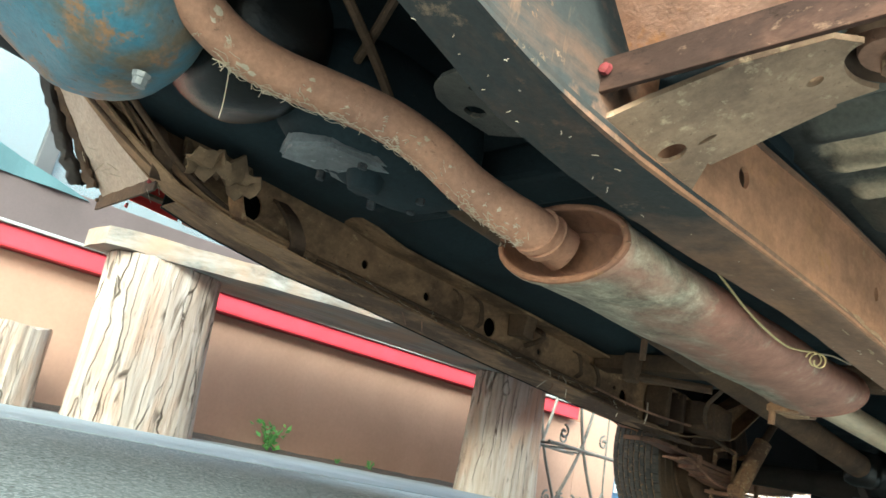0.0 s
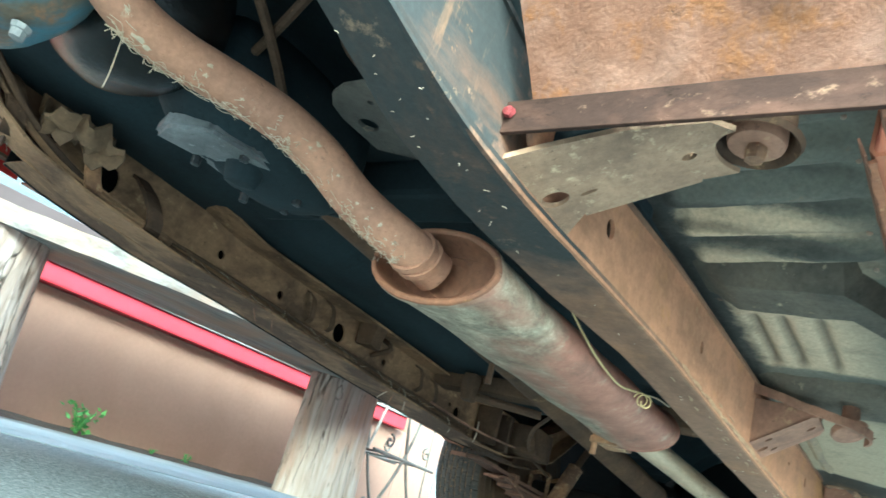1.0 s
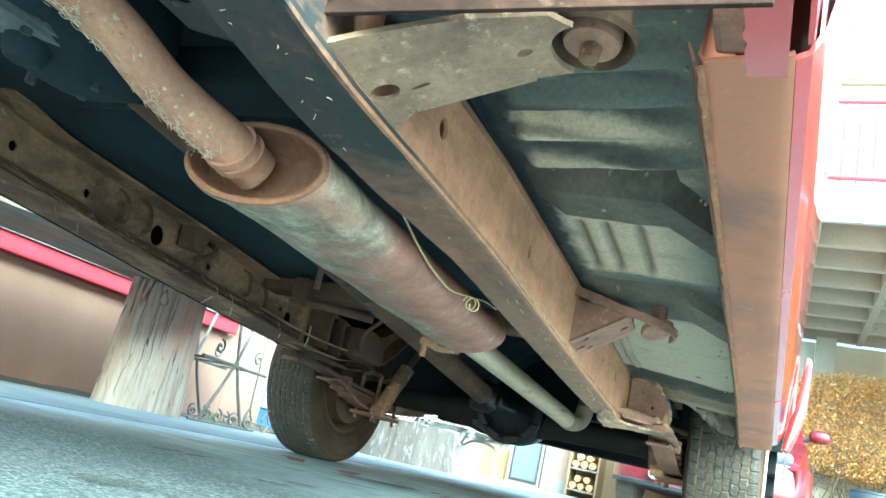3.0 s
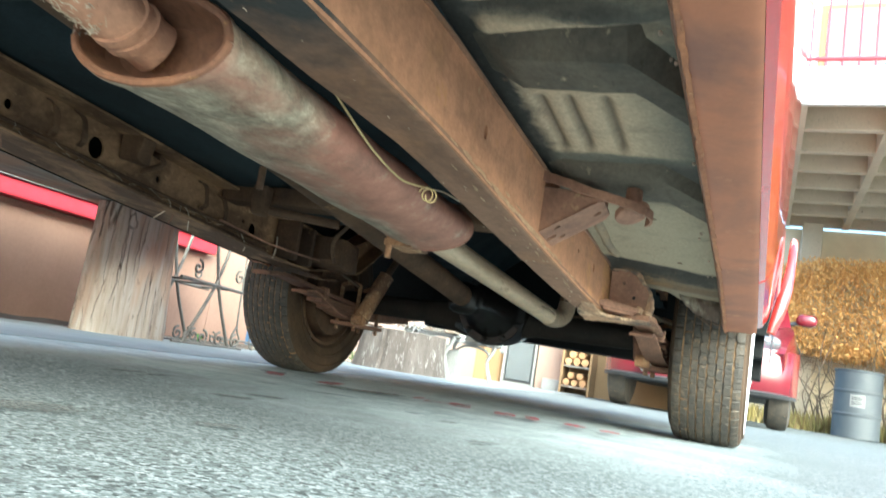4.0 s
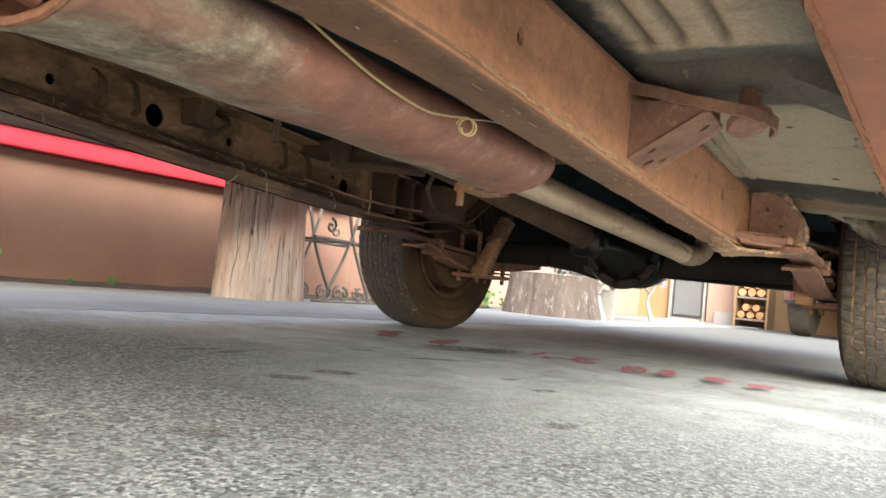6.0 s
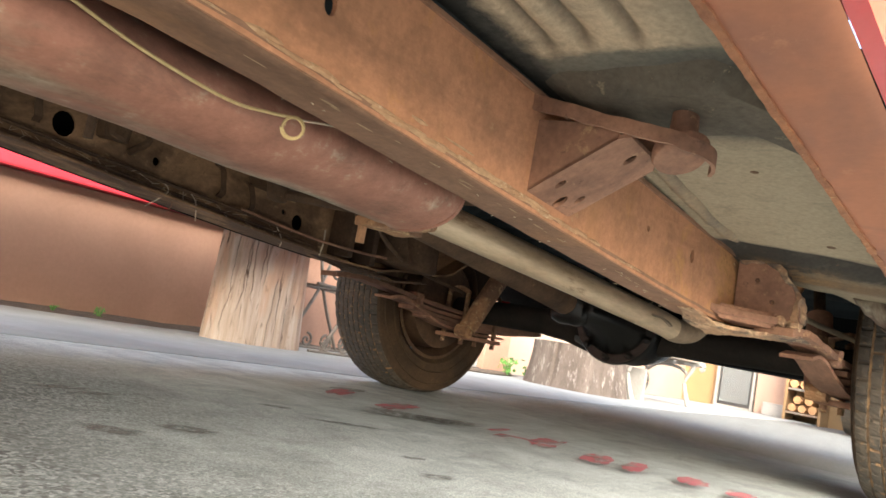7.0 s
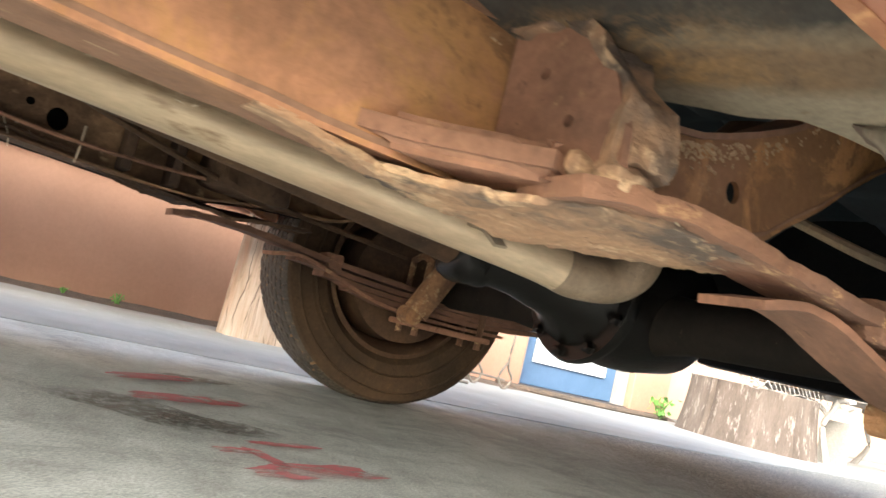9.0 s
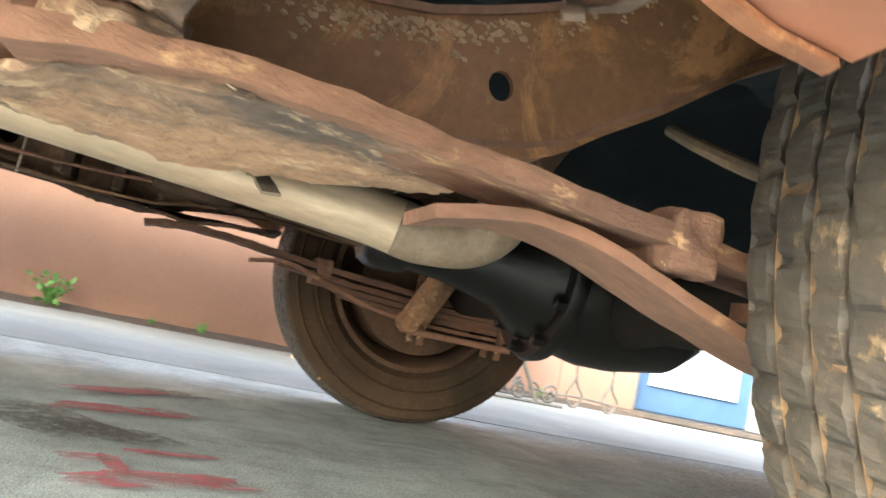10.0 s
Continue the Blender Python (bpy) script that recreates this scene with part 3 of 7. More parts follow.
def asphalt_build(nt, b):
    v = coords(nt)
    vor = node(nt, "ShaderNodeTexVoronoi", Scale=240.0, Randomness=1.0)
    nt.links.new(v, vor.inputs["Vector"])
    grit = noise_of(nt, v, 420, 3, 0.7)
    big = noise_of(nt, v, 1.6, 6, 0.65, 0.5)
    mid = noise_of(nt, coords(nt, (0.6, 1, 1)), 9, 7, 0.7, 0.4)
    worn = noise_of(nt, v, 34, 6, 0.75)
    stone = nt.nodes.new("ShaderNodeSeparateColor")
    nt.links.new(vor.outputs["Color"], stone.inputs[0])
    col = ramp(nt, stone.outputs[0], [(0.0, (0.05, 0.055, 0.054)), (0.34, (0.27, 0.288, 0.284)), (0.70, (0.47, 0.495, 0.485)), (0.86, (0.66, 0.68, 0.67)), (1.0, (0.85, 0.86, 0.84))])
    flat = mix(nt, 0.15, col, (0.47, 0.495, 0.485))
    col = mix(nt, ramp(nt, worn, [(0.40, (0, 0, 0)), (0.60, (1, 1, 1))]), flat, col)
    col = mix(nt, ramp(nt, big, [(0.42, (0, 0, 0)), (0.66, (0.55, 0.55, 0.55))]), col, (0.33, 0.335, 0.325))
    col = mix(nt, ramp(nt, mid, [(0.56, (0, 0, 0)), (0.72, (0.55, 0.55, 0.55))]), col, (0.30, 0.305, 0.295))
    col = mix(nt, ramp(nt, mid, [(0.28, (0.5, 0.5, 0.5)), (0.42, (0, 0, 0))]), col, (0.58, 0.60, 0.585))
    # open ground dimmed; under the truck smoother, and paler to offset its shade
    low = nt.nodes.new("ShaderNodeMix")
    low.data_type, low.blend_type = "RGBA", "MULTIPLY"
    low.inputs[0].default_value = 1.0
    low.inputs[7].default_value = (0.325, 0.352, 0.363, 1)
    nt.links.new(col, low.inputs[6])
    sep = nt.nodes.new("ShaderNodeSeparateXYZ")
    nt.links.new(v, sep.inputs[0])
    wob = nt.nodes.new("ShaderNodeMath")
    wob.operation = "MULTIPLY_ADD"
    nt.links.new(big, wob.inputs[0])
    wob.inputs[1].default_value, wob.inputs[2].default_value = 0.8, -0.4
    shade_offset = 1.0
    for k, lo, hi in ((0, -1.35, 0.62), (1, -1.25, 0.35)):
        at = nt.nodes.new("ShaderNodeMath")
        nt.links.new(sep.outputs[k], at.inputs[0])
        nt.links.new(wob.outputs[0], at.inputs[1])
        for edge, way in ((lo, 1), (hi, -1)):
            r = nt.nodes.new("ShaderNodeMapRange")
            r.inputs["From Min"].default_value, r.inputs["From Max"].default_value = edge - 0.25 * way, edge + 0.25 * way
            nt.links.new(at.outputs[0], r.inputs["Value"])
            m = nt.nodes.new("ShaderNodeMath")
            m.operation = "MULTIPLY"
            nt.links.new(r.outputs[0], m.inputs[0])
            if shade_offset == 1.0:
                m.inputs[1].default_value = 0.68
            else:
                nt.links.new(shade_offset, m.inputs[1])
            shade_offset = m.outputs[0]
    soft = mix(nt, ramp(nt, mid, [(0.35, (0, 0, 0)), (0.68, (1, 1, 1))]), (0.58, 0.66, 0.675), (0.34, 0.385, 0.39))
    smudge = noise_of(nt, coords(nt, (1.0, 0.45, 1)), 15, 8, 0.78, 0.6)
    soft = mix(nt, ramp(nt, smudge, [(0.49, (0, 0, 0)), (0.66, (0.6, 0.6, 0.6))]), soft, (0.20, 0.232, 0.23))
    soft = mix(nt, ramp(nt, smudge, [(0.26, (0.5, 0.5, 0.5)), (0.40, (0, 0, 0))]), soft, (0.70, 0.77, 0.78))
    col = mix(nt, shade_offset, low.outputs[2], soft)
    fine = ramp(nt, grit, [(0.34, (0.30, 0.30, 0.30)), (0.66, (1.6, 1.6, 1.6))])
    mul = nt.nodes.new("ShaderNodeMix")
    mul.data_type, mul.blend_type = "RGBA", "MULTIPLY"
    mul.inputs[0].default_value = 0.75
    nt.links.new(col, mul.inputs[6])
    nt.links.new(fine, mul.inputs[7])
    nt.links.new(mul.outputs[2], b.inputs["Base Color"])
    b.inputs["Roughness"].default_value, b.inputs["Specular IOR Level"].default_value = 0.8, 0.3
    first = bump(nt, b, mid, 0.3, 0.004)
    bump(nt, b, grit, 0.5, 0.0012, first)


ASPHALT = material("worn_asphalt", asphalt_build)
PAVING = weathered("pale_concrete_paving", (0.235, 0.26, 0.268), (0.185, 0.207, 0.214), (0.29, 0.315, 0.32), 0.60, 3.0, rough=0.85, relief=0.4, fine=150, wear=0.35)



def soften(nt, b, seen, inside):
    """Lets a mark thin out towards its outline."""
    tc = nt.nodes.new("ShaderNodeTexCoord")
    mid = nt.nodes.new("ShaderNodeVectorMath")
    mid.operation = "DISTANCE"
    flat = nt.nodes.new("ShaderNodeVectorMath")
    flat.operation = "MULTIPLY"
    nt.links.new(tc.outputs["Generated"], flat.inputs[0])
    flat.inputs[1].default_value = (1, 1, 0)
    nt.links.new(flat.outputs[0], mid.inputs[0])
    mid.inputs[1].default_value = (0.5, 0.5, 0.0)
    fade = nt.nodes.new("ShaderNodeMapRange")
    fade.inputs["From Min"].default_value, fade.inputs["From Max"].default_value = 0.52, 0.52 * inside
    nt.links.new(mid.outputs["Value"], fade.inputs["Value"])
    m = nt.nodes.new("ShaderNodeMath")
    m.operation = "MULTIPLY"
    nt.links.new(seen, m.inputs[0])
    nt.links.new(fade.outputs[0], m.inputs[1])
    nt.links.new(m.outputs[0], b.inputs["Alpha"])


def stain_build(nt, b):
    v = coords(nt)
    wear = noise_of(nt, v, 60, 6, 0.75)
    grit = noise_of(nt, v, 320, 3, 0.6)
    nt.links.new(ramp(nt, grit, [(0.3, (0.06, 0.062, 0.06)), (0.7, (0.17, 0.172, 0.165))]), b.inputs["Base Color"])
    b.inputs["Roughness"].default_value = 0.65
    see = nt.nodes.new("ShaderNodeMapRange")
    see.inputs["From Min"].default_value, see.inputs["From Max"].default_value = 0.66, 0.42
    see.inputs["To Max"].default_value = 0.72
    nt.links.new(wear, see.inputs["Value"])
    soften(nt, b, see.outputs[0], 0.55)


OIL_STAIN = material("oil_stain", stain_build)


def marking_build(nt, b):
    v = coords(nt)
    wear = noise_of(nt, coords(nt, (1.0, 0.35, 1.0)), 34, 7, 0.75, 0.8)
    grit = noise_of(nt, v, 320, 3, 0.6)
    col = mix(nt, ramp(nt, wear, [(0.46, (0, 0, 0)), (0.62, (1, 1, 1))]), (0.40, 0.062, 0.095), (0.34, 0.14, 0.15))
    col = mix(nt, ramp(nt, grit, [(0.45, (0, 0, 0)), (0.7, (0.6, 0.6, 0.6))]), col, (0.38, 0.19, 0.185))
    nt.links.new(col, b.inputs["Base Color"])
    b.inputs["Roughness"].default_value = 0.8
    bump(nt, b, grit, 0.6, 0.002)
    see = nt.nodes.new("ShaderNodeMapRange")
    see.inputs["From Min"].default_value, see.inputs["From Max"].default_value = 0.66, 0.48
    see.inputs["To Max"].default_value = 0.80
    nt.links.new(wear, see.inputs["Value"])
    nt.links.new(see.outputs[0], b.inputs["Alpha"])


RED_MARK = material("worn_red_road_paint", marking_build)


WEED = material("fresh_green_leaf", lambda nt, b: leaf_build(nt, b, (0.05, 0.16, 0.03), (0.14, 0.33, 0.07)))
HEDGE = material("orange_brown_leaf", lambda nt, b: leaf_build(nt, b, (0.58, 0.27, 0.07), (0.86, 0.55, 0.20)))
TWIG = material("bare_twig", lambda nt, b: leaf_build(nt, b, (0.10, 0.075, 0.05), (0.18, 0.13, 0.09)))


def glass_build(nt, b):
    b.inputs["Base Color"].default_value = (0.55, 0.62, 0.65, 1)
    b.inputs["Roughness"].default_value = 0.03
    b.inputs["Transmission Weight"].default_value = 0.85
    b.inputs["IOR"].default_value = 1.45


GLASS = material("window_glass", glass_build)
LAMP_GLASS = material("lamp_glass", glass_build)
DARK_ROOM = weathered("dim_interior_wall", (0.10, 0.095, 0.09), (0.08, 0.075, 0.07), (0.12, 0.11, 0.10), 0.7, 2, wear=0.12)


# ---- mesh helpers ----
def part(name, bm, mat, parent=None, label="", smooth=False):
    bmesh.ops.recalc_face_normals(bm, faces=bm.faces)
    me = bpy.data.meshes.new(name)
    bm.to_mesh(me)
    bm.free()
    for m in (mat if isinstance(mat, (list, tuple)) else (mat,)):
        me.materials.append(m)
    if smooth:
        me.polygons.foreach_set("use_smooth", [True] * len(me.polygons))
        me.set_sharp_from_angle(angle=radians(38))
    ob = new(name, me)
    if parent is not None:
        ob.parent = parent
    return tagged(ob, label)


def thing(name, label, category, at=(0, 0, 0), turn=0, group="", kind=""):
    ob = new(name)
    ob.empty_display_size = 0.1
    ob.matrix_world = pose(*at, 0, 0, turn)
    return tagged(ob, label, category, group, kind)


def bx(x0, x1, y0, y1, z0, z1, bev=0.004, cuts=0, bm=None):
    own = bmesh.new()
    bmesh.ops.create_cube(own, size=1.0)
    for v in own.verts:
        v.co = Vector((x0 + (v.co.x + 0.5) * (x1 - x0), y0 + (v.co.y + 0.5) * (y1 - y0), z0 + (v.co.z + 0.5) * (z1 - z0)))
    if bev:
        bmesh.ops.bevel(own, geom=own.edges[:], offset=bev, segments=2, affect="EDGES", profile=0.6)
    if cuts:
        bmesh.ops.subdivide_edges(own, edges=own.edges[:], cuts=cuts, use_grid_fill=True)
    return own if bm is None else join(bm, own)


def join(bm, other):
    me = bpy.data.meshes.new("tmp")
    other.to_mesh(me)
    other.free()
    bm.from_mesh(me)
    bpy.data.meshes.remove(me)
    return bm


def rough_up(bm, amp, scale=20.0, off=0.0):
    for v in bm.verts:
        v.co += amp * noise.noise_vector(v.co * scale + Vector((off, off, off)))
    return bm


def smooth_path(pts, n=6):
    """Catmull-Rom points through pts."""
    p = [Vector(q) for q in pts]
    p = [2 * p[0] - p[1]] + p + [2 * p[-1] - p[-2]]
    out = []
    for i in range(1, len(p) - 2):
        for k in range(n):
            t = k / n
            a, b, c, d = p[i - 1:i + 3]
            out.append(0.5 * (2 * b + (c - a) * t + (2 * a - 5 * b + 4 * c - d) * t * t + (3 * b - a - 3 * c + d) * t ** 3))
    return out + [p[-2]]


def tube(pts, radius, seg=12, n=6, wide=1.0, bm=None, capped=True, up=(0, 0, 1)):
    """A swept tube; radius is a number or a function of 0..1; wide stretches it sideways."""
    own = bmesh.new() if bm is None else bm
    path = smooth_path(pts, n) if n > 1 else [Vector(q) for q in pts]
    rings = []
    for i, p in enumerate(path):
        d = (path[min(i + 1, len(path) - 1)] - path[max(i - 1, 0)]).normalized()
        side = d.cross(Vector(up))
        side = side.normalized() if side.length > 1e-4 else Vector((1, 0, 0))
        top = side.cross(d)
        r = radius(i / (len(path) - 1)) if callable(radius) else radius
        rings.append([own.verts.new(p + r * (wide * side * math.cos(a) + top * math.sin(a)))
                      for a in (2 * math.pi * k / seg for k in range(seg))])
    for a, b in zip(rings, rings[1:]):
        for k in range(seg):
            own.faces.new((a[k], a[(k + 1) % seg], b[(k + 1) % seg], b[k]))
    if capped:
        own.faces.new(rings[0][::-1])
        own.faces.new(rings[-1])
    return own


def lathe(profile, seg=48, axis="x", centre=(0, 0, 0), bm=None, capped=True):
    """profile: (along, radius) pairs turned about an axis through centre."""
    own = bmesh.new() if bm is None else bm
    rings = []
    for a, r in profile:
        ring = []
        for k in range(seg):
            c, s = r * math.cos(2 * math.pi * k / seg), r * math.sin(2 * math.pi * k / seg)
            q = {"x": (a, c, s), "y": (c, a, s), "z": (c, s, a)}[axis]
            ring.append(own.verts.new(Vector(centre) + Vector(q)))
        rings.append(ring)
    for a, b in zip(rings, rings[1:]):
        for k in range(seg):
            own.faces.new((a[k], a[(k + 1) % seg], b[(k + 1) % seg], b[k]))
    if capped:
        own.faces.new(rings[0][::-1])
        own.faces.new(rings[-1])
    return own


def outline_plate(outline, holes, to3d, thick):
    """A plate cut from a 2D outline with round or oval holes (u, v, ru, rv), laid out by to3d and given a thickness vector."""
    bm = bmesh.new()
    loops = [outline] + [[(u + ru * math.cos(a), v + rv * math.sin(a)) for a in (2 * math.pi * k / 14 for k in range(14))]
                         for u, v, ru, rv in holes]
    edges = []
    for lp in loops:
        vs = [bm.verts.new((u, v, 0)) for u, v in lp]
        edges += [bm.edges.new((vs[i], vs[(i + 1) % len(vs)])) for i in range(len(vs))]
    bmesh.ops.triangle_fill(bm, use_beauty=True, use_dissolve=False, edges=edges, normal=(0, 0, 1))
    for v in bm.verts:
        v.co = Vector(to3d(v.co.x, v.co.y))
    got = bmesh.ops.extrude_face_region(bm, geom=bm.faces[:])
    bmesh.ops.translate(bm, vec=Vector(thick), verts=[g for g in got["geom"] if isinstance(g, bmesh.types.BMVert)])
    return bm


def strip(pts, width, thick, side=(1, 0, 0), n=6, bm=None):
    """A flat bar along pts."""
    own = bmesh.new() if bm is None else bm
    path = smooth_path(pts, n)
    s = Vector(side)
    rows = []
    for i, p in enumerate(path):
        d = (path[min(i + 1, len(path) - 1)] - path[max(i - 1, 0)]).normalized()
        nrm = s.cross(d).normalized()
        rows.append([own.verts.new(p + s * (width / 2) * a + nrm * (thick / 2) * b) for a, b in ((-1, -1), (1, -1), (1, 1), (-1, 1))])
    for a, b in zip(rows, rows[1:]):
        for k in range(4):
            own.faces.new((a[k], a[(k + 1) % 4], b[(k + 1) % 4], b[k]))
    own.faces.new(rows[0][::-1])
    own.faces.new(rows[-1])
    return own


def dome(centre, half, power=2.6, seg=20, rings=14):
    """A rounded casting: a super-ellipsoid."""
    bm = bmesh.new()
    bmesh.ops.create_uvsphere(bm, u_segments=seg, v_segments=rings, radius=1.0)
    for v in bm.verts:
        c = v.co
        k = (abs(c.x) ** power + abs(c.y) ** power + abs(c.z) ** power) ** (-1 / power)
        v.co = Vector(centre) + Vector((c.x * half[0], c.y * half[1], c.z * half[2])) * k
    return bm


def sheet(fn, us, vs, thick=0.0):
    """A sheet of fn(u, v) -> place."""
    bm = bmesh.new()
    g = [[bm.verts.new(fn(u, v)) for v in vs] for u in us]
    for i in range(len(us) - 1):
        for j in range(len(vs) - 1):
            bm.faces.new((g[i][j], g[i + 1][j], g[i + 1][j + 1], g[i][j + 1]))
    if thick:
        bmesh.ops.recalc_face_normals(bm, faces=bm.faces)
        bmesh.ops.solidify(bm, geom=bm.faces[:], thickness=thick)
    return bm


def span(a, b, n):
    return [a + (b - a) * i / (n - 1) for i in range(n)]


def lean(y):
    """The truck stands nose-high: the lift of its frame at y."""
    return -0.075 * (y + 0.7)


def leaned(bm, roll=0.023):
    for v in bm.verts:
        v.co.z += lean(v.co.y) - roll * v.co.x
    return bm


# ---- ground and buildings ----
def ground_sheet():
    near = [-400, -120, -40, -14] + span(-7, 7, 15) + [14, 40, 120, 400]
    return sheet(lambda u, v: Vector((u, v, 0)), near, near)


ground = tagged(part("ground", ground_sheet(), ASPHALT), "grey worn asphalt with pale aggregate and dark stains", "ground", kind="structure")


def paving_slab():
    ys = span(-9, 12, 43)
    bm = bmesh.new()
    rows = []
    for y in ys:
        e = -0.93 + 0.10 * math.sin(0.9 * y + 0.5) + 0.05 * noise.noise(Vector((0, y * 1.7, 3)))
        rows.append([bm.verts.new((x, y, z)) for x, z in ((-2.02, 0.006), (e - 0.06, 0.009), (e, 0.002), (e, -0.02), (-2.02, -0.02))])
    for a, b in zip(rows, rows[1:]):
        for k in range(5):
            bm.faces.new((a[k], a[(k + 1) % 5], b[(k + 1) % 5], b[k]))
    return bm


pavement = tagged(part("pavement", paving_slab(), PAVING), "pale concrete strip along the foot of the wall", "pavement", kind="structure")


def dirt_strip():
    bm = sheet(lambda u, v: Vector((u, v, 0.004 + 0.02 * max(0, (-1.9 - u)) / 0.2 + 0.008 * noise.noise(Vector((u * 9, v * 6, 0))))),
               span(-2.12, -1.88, 7), span(-7, 2.4, 120))
    for v in bm.verts:
        if v.co.x > -1.9:
            v.co.x += 0.05 * noise.noise(Vector((0, v.co.y * 5, 1)))
            v.co.z = -0.004
    return bm


tagged(part("soil_strip", dirt_strip(), SOIL), "dark soil and litter along the wall foot", "soil", kind="structure")

WALL_X = -2.07


def wall_front():
    """The plastered dado under the window band, with the doorway cut out."""
    bm = bmesh.new()
    for y0, y1, z1 in ((-8, 1.02, 0.482), (1.02, 1.40, 2.9), (2.15, 2.42, 2.9)):
        bx(WALL_X - 0.25, WALL_X, y0, y1, -0.05, z1, 0.006, 0, bm)
    bx(WALL_X - 0.25, WALL_X, 1.404, 2.146, 2.05, 2.9, 0.004, 0, bm)
    return bm


tagged(part("wall_front", wall_front(), PLASTER), "tan adobe plaster wall with a painted timber sill", "wall", kind="structure")
bm = bx(WALL_X - 0.25, WALL_X - 0.01, -8, 1.01, 1.9, 2.9, 0.006)
tagged(part("wall_over_window", bm, PLASTER), "tan plaster wall above the shop window", "wall", kind="structure")
bm = bx(WALL_X - 0.20, WALL_X + 0.055, -8, 0.93, 0.484, 0.556, 0.008)
tagged(part("trim_sill", bm, RED_TRIM), "red painted timber sill under the shop window", "window sill", kind="structure")
bm = bx(WALL_X - 0.20, WALL_X + 0.070, -8, 0.93, 0.5565, 0.568, 0.003)
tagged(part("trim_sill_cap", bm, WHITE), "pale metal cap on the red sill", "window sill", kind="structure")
window_1 = thing("window_1", "wide shop window reflecting the sky above the red sill", "window", (WALL_X, 0, 0), kind="structure")
for i in range(6):
    y0 = -8 + i * 1.5
    part("window_pane", bx(-0.112, -0.106, y0 + 0.03, y0 + 1.47, 0.575, 1.88, 0), GLASS, window_1)
    part("window_frame", bx(-0.14, -0.08, y0 - 0.03, y0 + 0.028, 0.569, 1.89, 0.003), BLACK_PLASTIC, window_1)
# backing wall, coloured dark for the unlit room behind the glass
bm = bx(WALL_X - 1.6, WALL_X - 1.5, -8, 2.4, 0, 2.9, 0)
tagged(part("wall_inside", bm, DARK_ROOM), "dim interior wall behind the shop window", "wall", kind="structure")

# purple-brown strip stands in for a dark reflection low in the glass
bm = bx(WALL_X - 0.072, WALL_X - 0.052, -8, 0.92, 0.5705, 0.755, 0.004)
tagged(part("brown_reflection", bm, REFLECT_BROWN), "purple-brown strip standing in for a dark reflection low in the window", "board", kind="structure")
# teal sheet stands in for a sloping reflection in the glass
bm = sheet(lambda u, v: Vector((WALL_X - 0.045 + 0.006 * math.sin(30 * u), -2.95 + 1.12 * u, 0.74 + 0.30 * (1 - u) * v)), span(0, 1, 40), span(0, 1, 8), 0.006)
tagged(part("teal_reflection", bm, REFLECT_TEAL), "teal sheet standing in for a reflection in the window", "cloth")
bm = bx(WALL_X - 0.55, WALL_X - 0.30, 2.424, 6.2, -0.05, 3.0, 0.006)
tagged(part("wall_recess", bm, PLASTER_PALE), "pale plaster wall set back beyond the corner", "wall", kind="structure")
bm = bx(WALL_X - 0.55, WALL_X - 0.254, 2.30, 2.42, -0.05, 3.0, 0.004)
tagged(part("wall_return", bm, PLASTER_PALE), "pale plaster return of the wall corner", "wall", kind="structure")


def door_one():
    d = thing("door_1", "slate-blue door with a pale panel and white frame", "door", (WALL_X - 0.06, 1.77, 0.0), kind="structure")
    part("door_leaf", bx(-0.06, -0.02, -0.33, 0.315, 0.03, 2.0, 0.004), BLUE_DOOR, d)
    part("door_panel", bx(-0.018, -0.008, -0.262, 0.235, 0.145, 0.9, 0.003), PAPER, d, "pale blue-white lower panel")
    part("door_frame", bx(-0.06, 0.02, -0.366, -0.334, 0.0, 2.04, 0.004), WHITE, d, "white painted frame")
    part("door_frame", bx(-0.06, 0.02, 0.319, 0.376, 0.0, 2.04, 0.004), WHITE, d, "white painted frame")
    part("threshold", bx(-0.06, 0.05, -0.36, 0.37, 0.0, 0.027, 0.006), BLACK_PLASTIC, d, "dark worn threshold")


door_one()
step = tube([(WALL_X + 0.02, 1.25, 0.012), (WALL_X + 0.14, 1.5, 0.014), (WALL_X + 0.19, 1.9, 0.014), (WALL_X + 0.10, 2.3, 0.012)], 0.018, 8, 6, 1.8)
tagged(part("door_step", step, SOIL), "low brown edging in front of the blue door", "step")

# far end of the yard
bm = bx(-2.6, -0.05, 6.2, 6.45, -0.05, 3.2, 0.006)
tagged(part("wall_far", bm, OCHRE), "ochre plaster wall at the end of the yard", "wall", kind="structure")


def door_two():
    d = thing("door_2", "dark glazed door in a white frame in the ochre wall", "door", (-1.815, 6.2, 0.0), kind="structure")
    part("door_leaf", bx(-0.165, 0.165, -0.03, -0.004, 0.03, 2.0, 0.003), BLACK_PLASTIC, d)
    part("pane", bx(-0.145, 0.145, -0.042, -0.034, 0.06, 1.85, 0.002), GLASS, d)
    for x in (-0.196, 0.169):
        part("door_frame", bx(x, x + 0.027, -0.06, -0.004, 0.0, 2.05, 0.003), WHITE, d, "white painted frame")
    part("door_sill", bx(-0.165, 0.165, -0.07, -0.004, 0.0, 0.027, 0.003), WHITE, d)


door_two()
bm = bx(-1.60, -1.26, 6.14, 6.198, -0.05, 3.2, 0.006)
tagged(part("wall_pilaster", bm, PLASTER_PALE), "pale tan plaster pilaster beside the glazed door", "wall", kind="structure")
bm = bx(-1.49, -1.24, 6.02, 6.137, 0.0, 0.13, 0.012)
tagged(part("plinth_block", bm, WHITE), "low grey-white block at the foot of the pilaster", "block")


